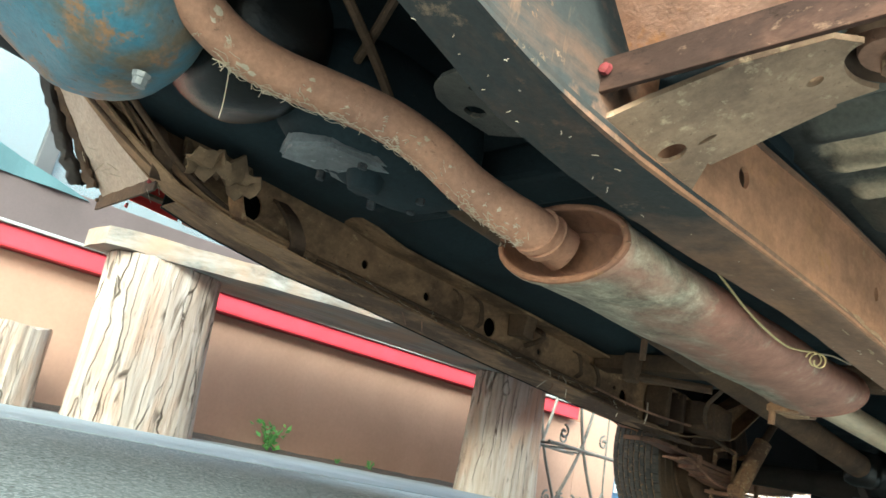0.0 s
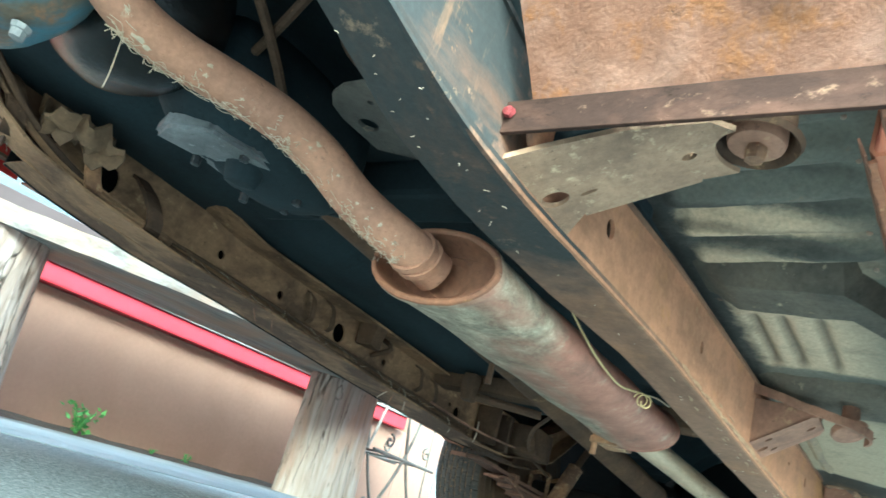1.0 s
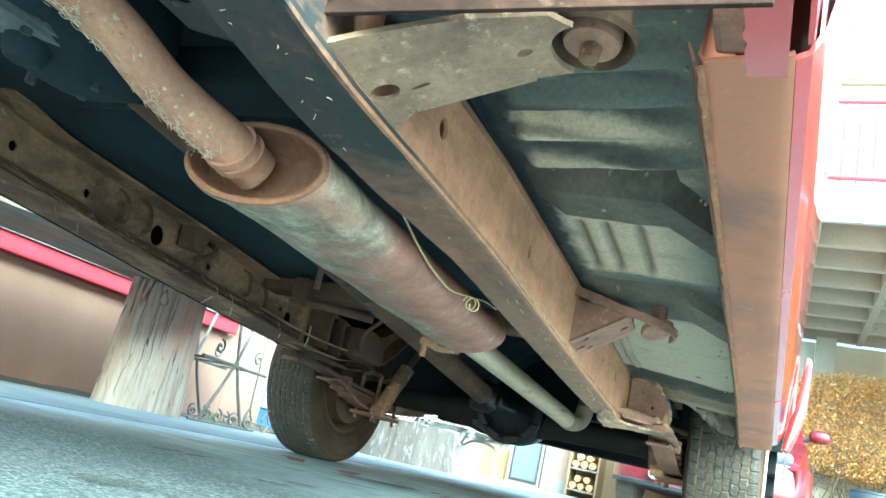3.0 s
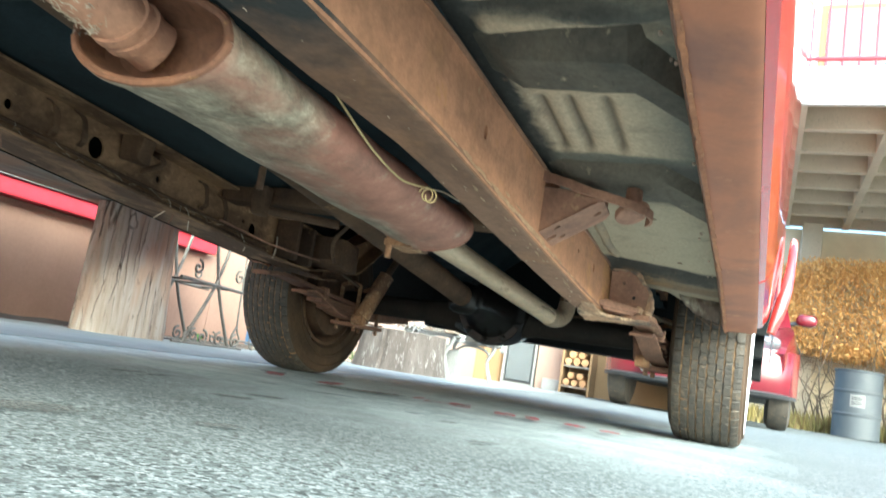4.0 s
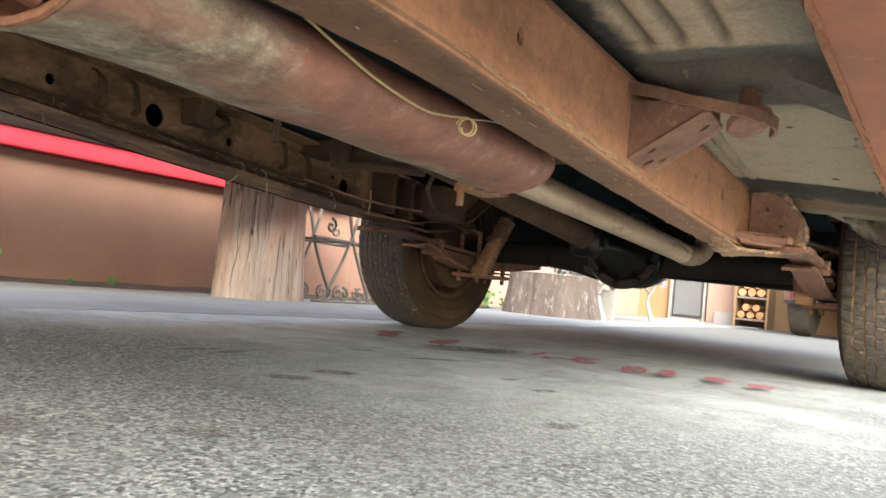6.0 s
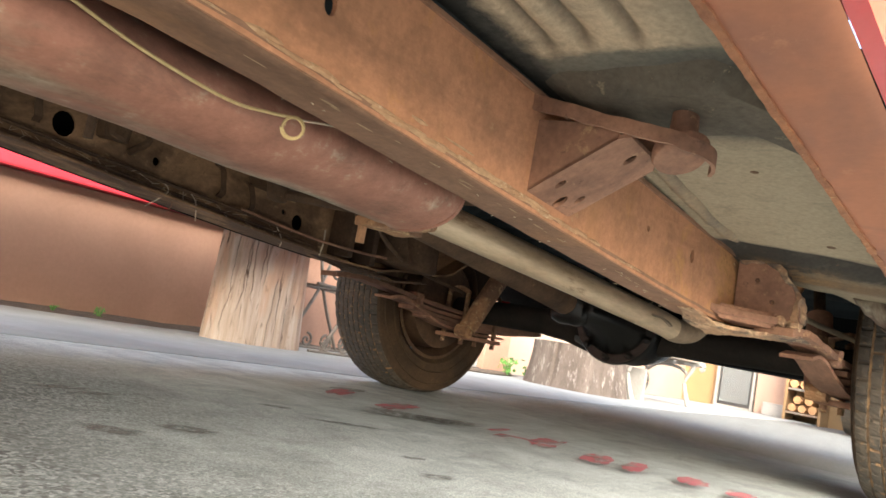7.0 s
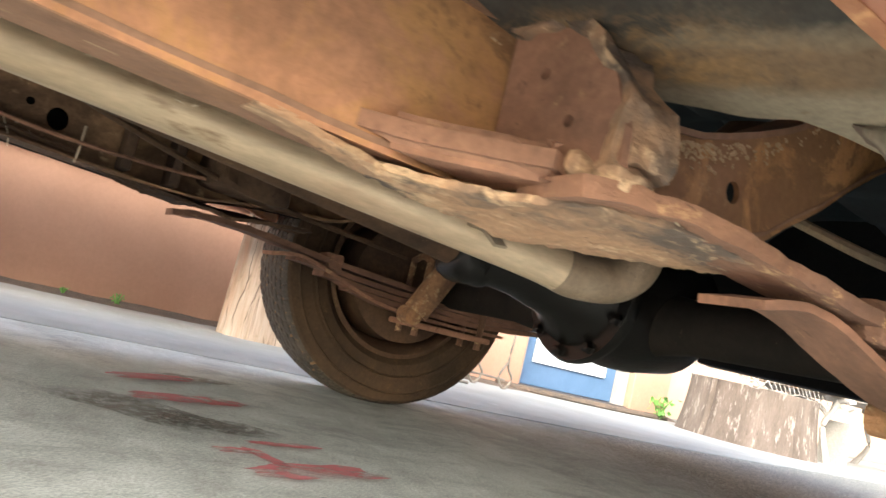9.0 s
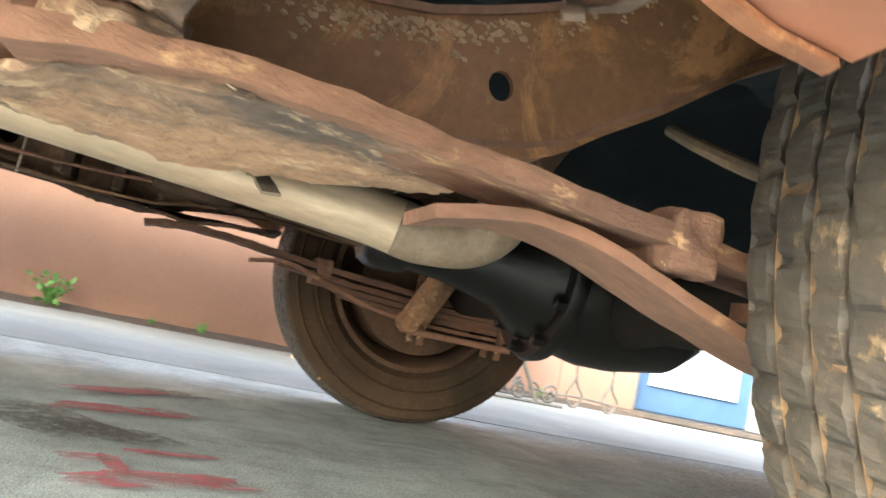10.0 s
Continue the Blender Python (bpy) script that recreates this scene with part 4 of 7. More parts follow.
# ---- the bench of logs ----
def log_post(parent, y, x, width, depth, height, seed, name="post", lean_y=0.0, square=2.5):
    """A split, weathered log standing on end with deep checks."""
    seg, rings = 72, 26
    bm = bmesh.new()
    rnd = random.Random(seed)
    checks = [(rnd.uniform(0, 2 * math.pi), rnd.uniform(0.02, 0.05), rnd.uniform(0.012, 0.03), rnd.uniform(-0.3, 0.3)) for _ in range(16)]
    grid = []
    for i in range(rings):
        z = height * i / (rings - 1)
        ring = []
        for k in range(seg):
            a = 2 * math.pi * k / seg
            c, s = math.cos(a), math.sin(a)
            q = (abs(c) ** square + abs(s) ** square) ** (-1 / square)
            r = 1.0 + 0.05 * noise.noise(Vector((c * 1.6, s * 1.6, z * 2 + seed))) + 0.03 * noise.noise(Vector((c * 9, s * 9, z * 1.2 + seed)))
            for ca, cw, cd, tw in checks:
                dist = abs((a - ca - tw * (z - height / 2) + math.pi) % (2 * math.pi) - math.pi)
                if dist < cw * 2:
                    r -= cd * 3.0 * (1 - dist / (cw * 2)) * (0.6 + 0.8 * abs(noise.noise(Vector((ca * 7, z * 6, seed)))))
            flare = 1.0 + 0.10 * (1 - i / (rings - 1)) ** 2
            ring.append(bm.verts.new((x + depth / 2 * c * q * r * flare, y + lean_y * z + width / 2 * s * q * r * flare, z + (0.012 * noise.noise(Vector((c * 4, s * 4, seed))) if i == rings - 1 else 0))))
        grid.append(ring)
    for a, b in zip(grid, grid[1:]):
        for k in range(seg):
            bm.faces.new((a[k], a[(k + 1) % seg], b[(k + 1) % seg], b[k]))
    bm.faces.new(grid[0][::-1])
    bm.faces.new(grid[-1])
    return part(name, bm, LOG_WOOD, parent, "split and weathered log post", smooth=True)


def log_bench():
    b = thing("log_bench", "rustic bench of a grey plank on weathered log posts", "bench", (-1.78, -0.75, 0))
    log_post(b, -0.84, 0.05, 0.37, 0.24, 0.53, 3, lean_y=-0.06)
    log_post(b, 0.81, 0.08, 0.40, 0.20, 0.53, 8, lean_y=-0.03)
    # a live-edged slab, broader towards its far end
    out = [(-0.06, -1.115), (0.12, -1.10), (0.165, -0.95), (0.25, -0.70), (0.36, -0.40), (0.42, 0.0), (0.43, 0.6), (0.38, 1.12), (-0.06, 1.15)]
    bm = outline_plate(out, [], lambda u, v: (u, v, 0.531), (0, 0, 0.062))
    bmesh.ops.subdivide_edges(bm, edges=[e for e in bm.edges if e.calc_length() > 0.12], cuts=4, use_grid_fill=True)
    part("seat", rough_up(bm, 0.006, 9), PLANK, b, "grey weathered plank seat with a live edge")


log_bench()
stump_low = thing("log_stump", "short weathered log standing on end by the wall", "log", (-1.84, -2.0, 0))
log_post(stump_low, 0, 0, 0.26, 0.24, 0.24, 5, "log")


def weed(x, y, size, seed, count=60):
    rnd = random.Random(seed)
    bm = bmesh.new()
    for _ in range(count):
        a, up = rnd.uniform(0, 2 * math.pi), rnd.uniform(0.1, 1.0)
        p = Vector((math.cos(a), math.sin(a), 0)) * rnd.uniform(0, 0.55) * size * (0.4 + up) + Vector((0, 0, up * size))
        d = Vector((rnd.gauss(0, 1), rnd.gauss(0, 1), rnd.gauss(0.3, 0.6))).normalized()
        s = d.cross(Vector((rnd.gauss(0, 1), rnd.gauss(0, 1), rnd.gauss(0, 1)))).normalized()
        ln, wd = size * rnd.uniform(0.16, 0.34), size * rnd.uniform(0.05, 0.11)
        bm.faces.new([bm.verts.new(p + d * ln * t + s * wd * w) for t, w in ((0, 0), (0.35, 1), (1, 0), (0.35, -1))])
    for _ in range(10):
        a = rnd.uniform(0, 2 * math.pi)
        tube([(0, 0, 0), (math.cos(a) * size * 0.2, math.sin(a) * size * 0.2, size * 0.5), (math.cos(a) * size * 0.4, math.sin(a) * size * 0.4, size * rnd.uniform(0.7, 1))], 0.002, 5, 3, 1, bm)
    ob = part("weed", bm, WEED)
    ob.location = (x, y, 0.004)
    return tagged(ob, "green weed growing at the foot of the wall", "plant", "weeds along the wall")


for args in ((-1.98, -0.95, 0.11, 1), (-1.97, -0.45, 0.045, 2, 25), (-1.93, 2.22, 0.12, 4), (-1.83, 2.33, 0.09, 5), (-1.97, -0.62, 0.03, 6, 18), (-1.99, 0.9, 0.05, 7, 20)):
    weed(*args)


def scroll(cx, y, cz, r, turns, flip=1):
    return [(cx + 0.0, y + flip * r * (1 - k / 22) * math.sin(k * turns * 2 * math.pi / 20), cz + r * (1 - k / 22) * math.cos(k * turns * 2 * math.pi / 20)) for k in range(20)]


def iron_hooks():
    """A pair of slender looped rods standing beside the door."""
    s = thing("garden_stake", "pair of slender wrought-iron rods with looped feet", "garden stake", (-1.80, 1.05, 0))
    for y, lean_ in ((0.06, 0.02), (-0.10, -0.03)):
        part("rod", tube([(0, y + lean_, 0.62), (0, y + 0.5 * lean_, 0.30), (0, y, 0.12), (0, y + 0.035, 0.055), (0, y, 0.008), (0, y - 0.035, 0.055), (0, y - 0.004, 0.12)], 0.0055, 7, 6), IRON, s)
    part("base_bar", tube([(0, -0.30, 0.055), (0, -0.2, 0.045), (0, -0.10, 0.05), (0, 0.06, 0.045)], 0.005, 7, 5), IRON, s)
    for y in (-0.28, -0.20):
        part("scroll", tube(scroll(0, y, 0.045, 0.03, 1.3), 0.005, 6, 2), IRON, s)


iron_hooks()


def iron_stand():
    s = thing("plant_stand", "wrought-iron plant stand with crossed rods and scrolls", "plant stand", (-1.80, 0.55, 0))
    for x in (-0.12, 0.14):
        part("rod", tube([(x, -0.16, 0.0), (x, 0.0, 0.3), (x, 0.10, 0.66)], 0.008, 8, 5), IRON, s)
        part("rod", tube([(x, 0.18, 0.0), (x, 0.02, 0.3), (x, -0.08, 0.66)], 0.008, 8, 5), IRON, s)
        part("shelf_bar", tube([(x, -0.24, 0.30), (x, 0.26, 0.29)], 0.009, 8, 1), IRON, s)
        for y in (-0.13, -0.02, 0.10, 0.22):
            part("scroll", tube(scroll(x, y, 0.045, 0.035, 1.4, 1 if y < 0.05 else -1), 0.006, 6, 2), IRON, s)
        part("foot_rail", tube([(x, -0.22, 0.012), (x, 0.28, 0.012)], 0.007, 6, 1), IRON, s)
        part("scroll", tube(scroll(x, -0.14, 0.36, 0.035, 1.3), 0.006, 6, 2), IRON, s)
        part("scroll", tube(scroll(x, 0.17, 0.36, 0.035, 1.3, -1), 0.006, 6, 2), IRON, s)
    for y in (-0.2, 0.0, 0.2):
        part("cross_bar", tube([(-0.12, y, 0.295), (0.14, y, 0.295)], 0.006, 6, 1), IRON, s)


iron_stand()


def big_stump():
    s = thing("tree_stump", "broad grey tree stump with a roll of wire mesh on top", "tree stump", (-1.48, 2.31, 0))
    seg = 90
    bm = bmesh.new()
    grid = []
    for i in range(12):
        z = 0.27 * i / 11
        ring = []
        for k in range(seg):
            a = 2 * math.pi * k / seg
            c, q = math.cos(a), math.sin(a)
            r = 1 + 0.05 * noise.noise(Vector((c * 2, q * 2, 4))) + 0.035 * noise.noise(Vector((c * 14, q * 14, z * 2))) + 0.11 * (1 - i / 11) ** 2
            ring.append(bm.verts.new((0.29 * c * r, 0.28 * q * r, z)))
        grid.append(ring)
    for a, b in zip(grid, grid[1:]):
        for k in range(seg):
            bm.faces.new((a[k], a[(k + 1) % seg], b[(k + 1) % seg], b[k]))
    bm.faces.new(grid[0][::-1])
    bm.faces.new(grid[-1])
    part("trunk", bm, BARK, s, smooth=True)
    return s


big_stump()


def mesh_roll():
    """A loose heap of chicken wire."""
    s = thing("wire_mesh", "crumpled pale wire mesh lying on the tree stump", "wire mesh", (-1.48, 2.34, 0.272))
    bm = sheet(lambda u, v: Vector((0.26 * u, 0.32 * v, max(0.0, 0.13 * (1 - u * u) ** 0.5 * (1 - v ** 4)) + 0.02 * noise.noise(Vector((u * 3, v * 3, 0))))),
               span(-1, 1, 17), span(-1, 1, 21))
    bmesh.ops.wireframe(bm, faces=bm.faces[:], thickness=0.007, use_replace=True, use_even_offset=False)
    part("mesh", bm, WHITE, s)


mesh_roll()


def park_bench():
    b = thing("park_bench", "white park bench with cast scroll legs and wooden slats", "bench", (-1.40, 3.00, 0))
    for y in (-0.45, 0.45):
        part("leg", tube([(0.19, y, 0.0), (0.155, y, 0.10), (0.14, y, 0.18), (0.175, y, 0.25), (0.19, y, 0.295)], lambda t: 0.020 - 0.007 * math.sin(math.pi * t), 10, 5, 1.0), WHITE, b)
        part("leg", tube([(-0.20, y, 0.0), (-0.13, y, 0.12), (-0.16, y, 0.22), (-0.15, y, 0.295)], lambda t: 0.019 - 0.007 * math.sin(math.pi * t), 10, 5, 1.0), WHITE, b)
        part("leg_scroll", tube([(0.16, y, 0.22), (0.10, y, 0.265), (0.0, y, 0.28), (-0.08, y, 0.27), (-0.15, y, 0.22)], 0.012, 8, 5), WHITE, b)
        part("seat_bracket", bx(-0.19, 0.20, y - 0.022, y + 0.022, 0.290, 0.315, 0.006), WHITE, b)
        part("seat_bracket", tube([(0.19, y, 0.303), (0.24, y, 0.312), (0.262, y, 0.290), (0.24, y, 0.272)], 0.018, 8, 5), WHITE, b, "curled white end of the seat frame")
    for i in range(5):
        x = -0.17 + i * 0.092
        part("slat", bx(x - 0.036, x + 0.036, -0.56, 0.56, 0.316, 0.340, 0.005), PLANK, b, "grey wooden slat")


park_bench()
# panel stands in for the bench's broad near leg
board = thing("bench_leg_panel", "white panel standing in for the broad near leg of the park bench", "board", (-1.26, 2.66, 0))
part("panel", bx(-0.07, 0.07, -0.012, 0.012, 0.0, 0.21, 0.004), WHITE, board)


def wood_rack():
    r = thing("wood_rack", "narrow shelf of split firewood against the far wall", "wood rack", (-1.08, 5.98, 0))
    for z in (0.07, 0.29, 0.51):
        part("shelf", bx(-0.14, 0.14, -0.15, 0.15, z, z + 0.02, 0.004), PLANK, r)
    for x in (-0.165, 0.141):
        part("upright", bx(x, x + 0.024, -0.15, 0.15, 0.0, 1.0, 0.004), OCHRE, r)
    rnd = random.Random(4)
    for z in (0.091, 0.311):
        for k, (x, up) in enumerate(((-0.09, 0), (0.0, 0), (0.09, 0), (-0.05, 0.075), (0.05, 0.075))):
            w = rnd.uniform(0.035, 0.043)
            bm = rough_up(lathe([(-0.15, w), (-0.14, w * 1.05), (0.14, w), (0.15, w * 0.95)], 7, "y", (x, 0, z + up + w)), 0.006, 18, k)
            part("log", bm, FIREWOOD, r)


wood_rack()


def drum(x, y, mat, label):
    d = thing("drum", label, "drum", (x, y, 0), group="drums by the hedge")
    prof = [(0.0, 0.275), (0.01, 0.285), (0.28, 0.285), (0.29, 0.297), (0.31, 0.297), (0.32, 0.285), (0.58, 0.285), (0.59, 0.297), (0.61, 0.297),
            (0.62, 0.285), (0.85, 0.285), (0.86, 0.297), (0.88, 0.297), (0.885, 0.27), (0.86, 0.265)]
    part("barrel", lathe(prof, 40, "z"), mat, d, smooth=True)
    return d


dr = drum(1.93, 9.15, DRUM, "dark grey drum with a white label standing by the hedge")
bm = sheet(lambda u, v: Vector((0.2878 * math.sin(u), -0.2878 * math.cos(u), v)), span(-0.40, 0.22, 8), span(0.40, 0.56, 3), 0.002)
part("label", bm, WHITE, dr, "white paper label")
for z in (0.43, 0.455, 0.49, 0.515):
    bm = sheet(lambda u, v: Vector((0.2905 * math.sin(u), -0.2905 * math.cos(u), v)), span(-0.33, 0.10, 6), (z, z + 0.012), 0.001)
    part("label_line", bm, BLACK_PLASTIC, dr)
drum(2.72, 9.25, DRUM_BLUE, "blue drum standing beside the grey drum")


def hedge():
    rnd = random.Random(9)
    h = thing("hedge", "orange-brown clipped hedge on bare twiggy stems", "hedge", (2.75, 10.6, 0))
    bm = bmesh.new()
    for _ in range(52000):
        while True:
            u = Vector((rnd.uniform(-1, 1), rnd.uniform(-1, 1), rnd.uniform(-1, 1)))
            k = abs(u.x) ** 4 + abs(u.y) ** 4 + abs(u.z) ** 4
            if k < 1.0 + 0.25 * noise.noise(u * 3) and k > 0.25:
                break
        p = Vector((u.x * 2.1, u.y * 0.6, 1.85 + u.z * 0.78))
        d = Vector((rnd.gauss(0, 1), rnd.gauss(0, 1), rnd.gauss(0, 1))).normalized()
        s = d.cross(Vector((rnd.gauss(0, 1), rnd.gauss(0, 1), rnd.gauss(0, 1)))).normalized()
        ln, wd = rnd.uniform(0.025, 0.06), rnd.uniform(0.008, 0.016)
        bm.faces.new([bm.verts.new(p + d * ln * t + s * wd * w) for t, w in ((0, 0), (0.4, 1), (1, 0), (0.4, -1))])
    tagged(part("foliage", bm, HEDGE, h), kind="stuff")
    bm = bmesh.new()
    for _ in range(70):
        x, y = rnd.uniform(-2.0, 2.0), rnd.uniform(-0.5, 0.5)
        tube([(x, y, 0), (x + rnd.gauss(0, 0.12), y + rnd.gauss(0, 0.1), 0.5), (x + rnd.gauss(0, 0.3), y + rnd.gauss(0, 0.15), 1.1), (x + rnd.gauss(0, 0.4), y, 1.6)],
             lambda t: 0.014 * (1 - 0.7 * t), 5, 3, 1, bm)
    for _ in range(240):
        x, y, z = rnd.uniform(-2.0, 2.0), rnd.uniform(-0.5, 0.5), rnd.uniform(0.2, 1.2)
        d = Vector((rnd.gauss(0, 1), rnd.gauss(0, 0.6), rnd.gauss(0.4, 0.6))) * 0.18
        tube([(x, y, z), (x + d.x, y + d.y, z + d.z), (x + 2 * d.x, y + 2 * d.y, z + 1.6 * d.z)], 0.004, 4, 2, 1, bm)
    tagged(part("brushwood", bm, TWIG, h), kind="stuff")


hedge()


def dry_grass():
    """Yellowed grass along the foot of the hedge."""
    rnd = random.Random(31)
    bm = bmesh.new()
    for _ in range(2600):
        p = Vector((rnd.uniform(0.6, 4.6), rnd.uniform(9.55, 10.3), 0.0))
        d = Vector((rnd.gauss(0, 0.06), rnd.gauss(0, 0.06), rnd.uniform(0.08, 0.30)))
        w = Vector((rnd.uniform(0.006, 0.014), rnd.gauss(0, 0.004), 0))
        bm.faces.new([bm.verts.new(q) for q in (p - w, p + w, p + d * 0.6 + w * 0.7, p + d, p + d * 0.6 - w * 0.7)])
    tagged(part("dry_grass", bm, DRY_GRASS), "yellow-brown dry grass along the foot of the hedge", "grass", kind="stuff")


dry_grass()


def deck():
    """The raised parking deck with its coffered soffit, and the white house on it."""
    d = thing("parking_deck", "raised concrete deck with a coffered soffit and red railing", "deck", (0.85, 5.8, 3.3))
    part("slab", bx(0, 9, 0, 5.6, 0.28, 0.36, 0), CONCRETE_SLAB, d)
    for i in range(11):
        part("beam", bx(0.0 + i * 0.89, 0.10 + i * 0.89, 0.0, 5.6, 0.0, 0.279, 0.006), CONCRETE_SLAB, d)
    for j in range(8):
        y = 0.0 + j * 0.785
        part("cross_beam", bx(0.0, 9.0, y, y + 0.10, 0.012, 0.278, 0.006), CONCRETE_SLAB, d)
    part("fascia", bx(-0.02, 9, -0.06, -0.004, -0.02, 0.38, 0.006), HOUSE_WHITE, d, "white painted fascia")
    for z in (0.50, 1.40):
        part("rail", tube([(0, 0.02, z), (9, 0.02, z)], 0.025, 8, 1), RED_TRIM, d, "red rail")
    for i in range(60):
        part("baluster", tube([(0.08 + i * 0.15, 0.02, 0.36), (0.08 + i * 0.15, 0.02, 1.4)], 0.011, 6, 1), RED_TRIM, d)
    for x in (0.3, 4.5, 8.7):
        part("column", bx(x, x + 0.3, 5.2, 5.5, -3.3, -0.002, 0.01), CONCRETE_SLAB, d)


deck()
house = thing("white_house", "white upper house wall with beige framed windows", "house", (1.0, 9.2, 3.66))
part("wall", bx(-0.2, 9, 0, 0.3, 0, 7.6, 0.01), HOUSE_WHITE, house)
for x in (0.1, 2.5, 4.9):
    for z in (0.9, 3.2):
        w = part("window", bx(x, x + 1.5, -0.05, -0.004, z, z + 1.6, 0.006), OCHRE, house, "beige window frame")
        part("pane", bx(x + 0.08, x + 1.42, -0.062, -0.054, z + 0.08, z + 1.52, 0), GLASS, w)
bm = bx(-0.5, 10.5, 11.45, 11.7, -0.05, 3.29, 0)
tagged(part("wall_back", bm, CREAM_WALL), "pale cream wall behind the hedge under the deck", "wall", kind="structure")


def red_car():
    c = thing("red_car", "dark red parked car with a dark bumper, facing the truck", "car", (0.24, 4.45, 0))
    ys = span(0, 1, 30)

    def hood(u, v):
        # u across -1..1, v along 0..1 from the nose to the roof
        y = 0.0 + 3.6 * v
        top = 0.62 + 0.30 * min(1, v * 5) ** 0.6 + 0.55 * max(0, min(1, (v - 0.28) / 0.20)) ** 0.8
        top -= 0.10 * max(0, (v - 0.85) / 0.15) ** 2
        half = 0.80 - 0.12 * (1 - min(1, v * 6)) ** 2
        e = abs(u)
        tuck = 0.16 * max(0, min(1, (v - 0.28) / 0.20))
        x = half * (1 if u > 0 else -1) * min(1, e * 1.6) - (1 if u > 0 else -1) * tuck * max(0, 1 - abs(e - 0.3) * 2) * (e < 0.62)
        z = top if e < 0.62 else top - (top - 0.42) * ((e - 0.62) / 0.38) ** 1.1
        x *= 1 - 0.24 * max(0.0, z - 0.58) - 0.25 * max(0.0, 0.52 - z)
        return Vector((x, y, z))

    bm = sheet(hood, span(-1, 1, 33), ys, 0.02)
    part("body", bm, CAR_PAINT, c, smooth=True)
    def nose(u, v):
        bulge = math.sin(math.pi * min(1.0, 0.25 + 0.75 * v))
        return Vector((0.80 * math.sin(u * 1.35) / math.sin(1.35), -0.03 - 0.06 * bulge + 0.34 * abs(u) ** 4, 0.285 + 0.36 * v))
    part("bumper", sheet(nose, span(-1, 1, 33), span(0, 1, 10), 0.03), CAR_PAINT, c, "dark red moulded bumper", True)
    bm = sheet(lambda u, v: nose(u, 0.0) + Vector((0, -0.03 + 0.02 * v, -0.03 * v)), span(-1, 1, 33), span(0, 1, 3), 0.02)
    part("bumper_lip", bm, BLACK_PLASTIC, c, "black plastic lip under the bumper", True)
    part("underbody", bx(-0.6, 0.6, 0.08, 3.4, 0.24, 0.34, 0.01), BLACK_PLASTIC, c)
    for x in (-0.40, 0.40):
        part("fog_lamp", lathe([(-0.115, 0.02), (-0.11, 0.045), (-0.08, 0.05), (-0.06, 0.05)], 20, "y", (x, -0.03, 0.36)), WHITE, c, "round pale fog lamp", True)
    for x in (-0.56, 0.56):
        part("headlight", dome((x * 0.93, 0.04, 0.70), (0.12, 0.07, 0.06)), LAMP_GLASS, c, "", True)
    for x in (-0.665, 0.665):
        for y in (0.45, 2.9):
            w = part("wheel", lathe([(-0.09, 0.18), (-0.095, 0.26), (-0.075, 0.315), (-0.03, 0.325), (0.03, 0.325), (0.075, 0.315), (0.095, 0.26), (0.09, 0.18)], 40, "x", (x, y, 0.325)), TYRE, c, "", True)
            part("rim", lathe([(-0.08, 0.03), (-0.08, 0.178), (0.08, 0.178), (0.08, 0.03)], 24, "x", (x, y, 0.325)), CHROME, w, "", True)
    for x in (-0.87, 0.87):
        m = part("mirror", dome((x, 1.35, 1.07), (0.095, 0.055, 0.062)), CAR_PAINT, c, "red door mirror", True)
        part("mirror_stalk", tube([(x * 0.74, 1.38, 1.0), (x * 0.92, 1.36, 1.04)], 0.02, 8, 1), BLACK_PLASTIC, m)


red_car()


# ---- the pickup truck, seen from below ----
truck = thing("pickup_truck", "old red pickup truck with a rusty frame, parked on asphalt", "pickup truck")

RAIL_LOW = [(-3.3, 0.43), (-2.75, 0.41), (-2.5, 0.358), (-2.36, 0.325), (-2.27, 0.303), (-2.19, 0.285), (-2.11, 0.272), (-2.0, 0.268), (-1.82, 0.275), (-1.6, 0.281), (-1.27, 0.278), (-0.9, 0.278), (-0.72, 0.281), (-0.62, 0.288),
            (-0.54, 0.308), (-0.47, 0.322), (-0.40, 0.330), (-0.36, 0.345), (-0.33, 0.368), (-0.29, 0.397), (-0.23, 0.447), (-0.12, 0.520), (0.05, 0.56), (0.3, 0.56), (1.2, 0.50)]
RAIL_TOP = [(-3.3, 0.58), (-2.75, 0.56), (-2.5, 0.50), (-2.31, 0.445), (-2.19, 0.412), (-2.08, 0.388), (-1.95, 0.376), (-1.82, 0.378), (-1.66, 0.388), (-1.27, 0.392), (-0.9, 0.390), (-0.65, 0.394), (-0.53, 0.385), (-0.49, 0.390),
            (-0.45, 0.399), (-0.406, 0.417), (-0.36, 0.440), (-0.30, 0.478), (-0.22, 0.54), (-0.1, 0.61), (0.05, 0.64), (0.3, 0.64), (1.2, 0.58)]
# the far rail sweeps up sooner towards the engine
LEFT_LOW = [(-3.3, 0.56), (-2.75, 0.54), (-2.5, 0.49), (-2.31, 0.415), (-2.19, 0.345), (-2.1, 0.302), (-2.0, 0.286)] + RAIL_LOW[8:]
LEFT_TOP = [(-3.3, 0.68), (-2.75, 0.67), (-2.5, 0.62), (-2.31, 0.55), (-2.19, 0.485), (-2.08, 0.445), (-1.95, 0.426), (-1.86, 0.412), (-1.74, 0.398)] + RAIL_TOP[8:]


def along(table, y):
    for (a, za), (b, zb) in zip(table, table[1:]):
        if a <= y <= b:
            return za + (zb - za) * (y - a) / (b - a)
    return table[-1][1]


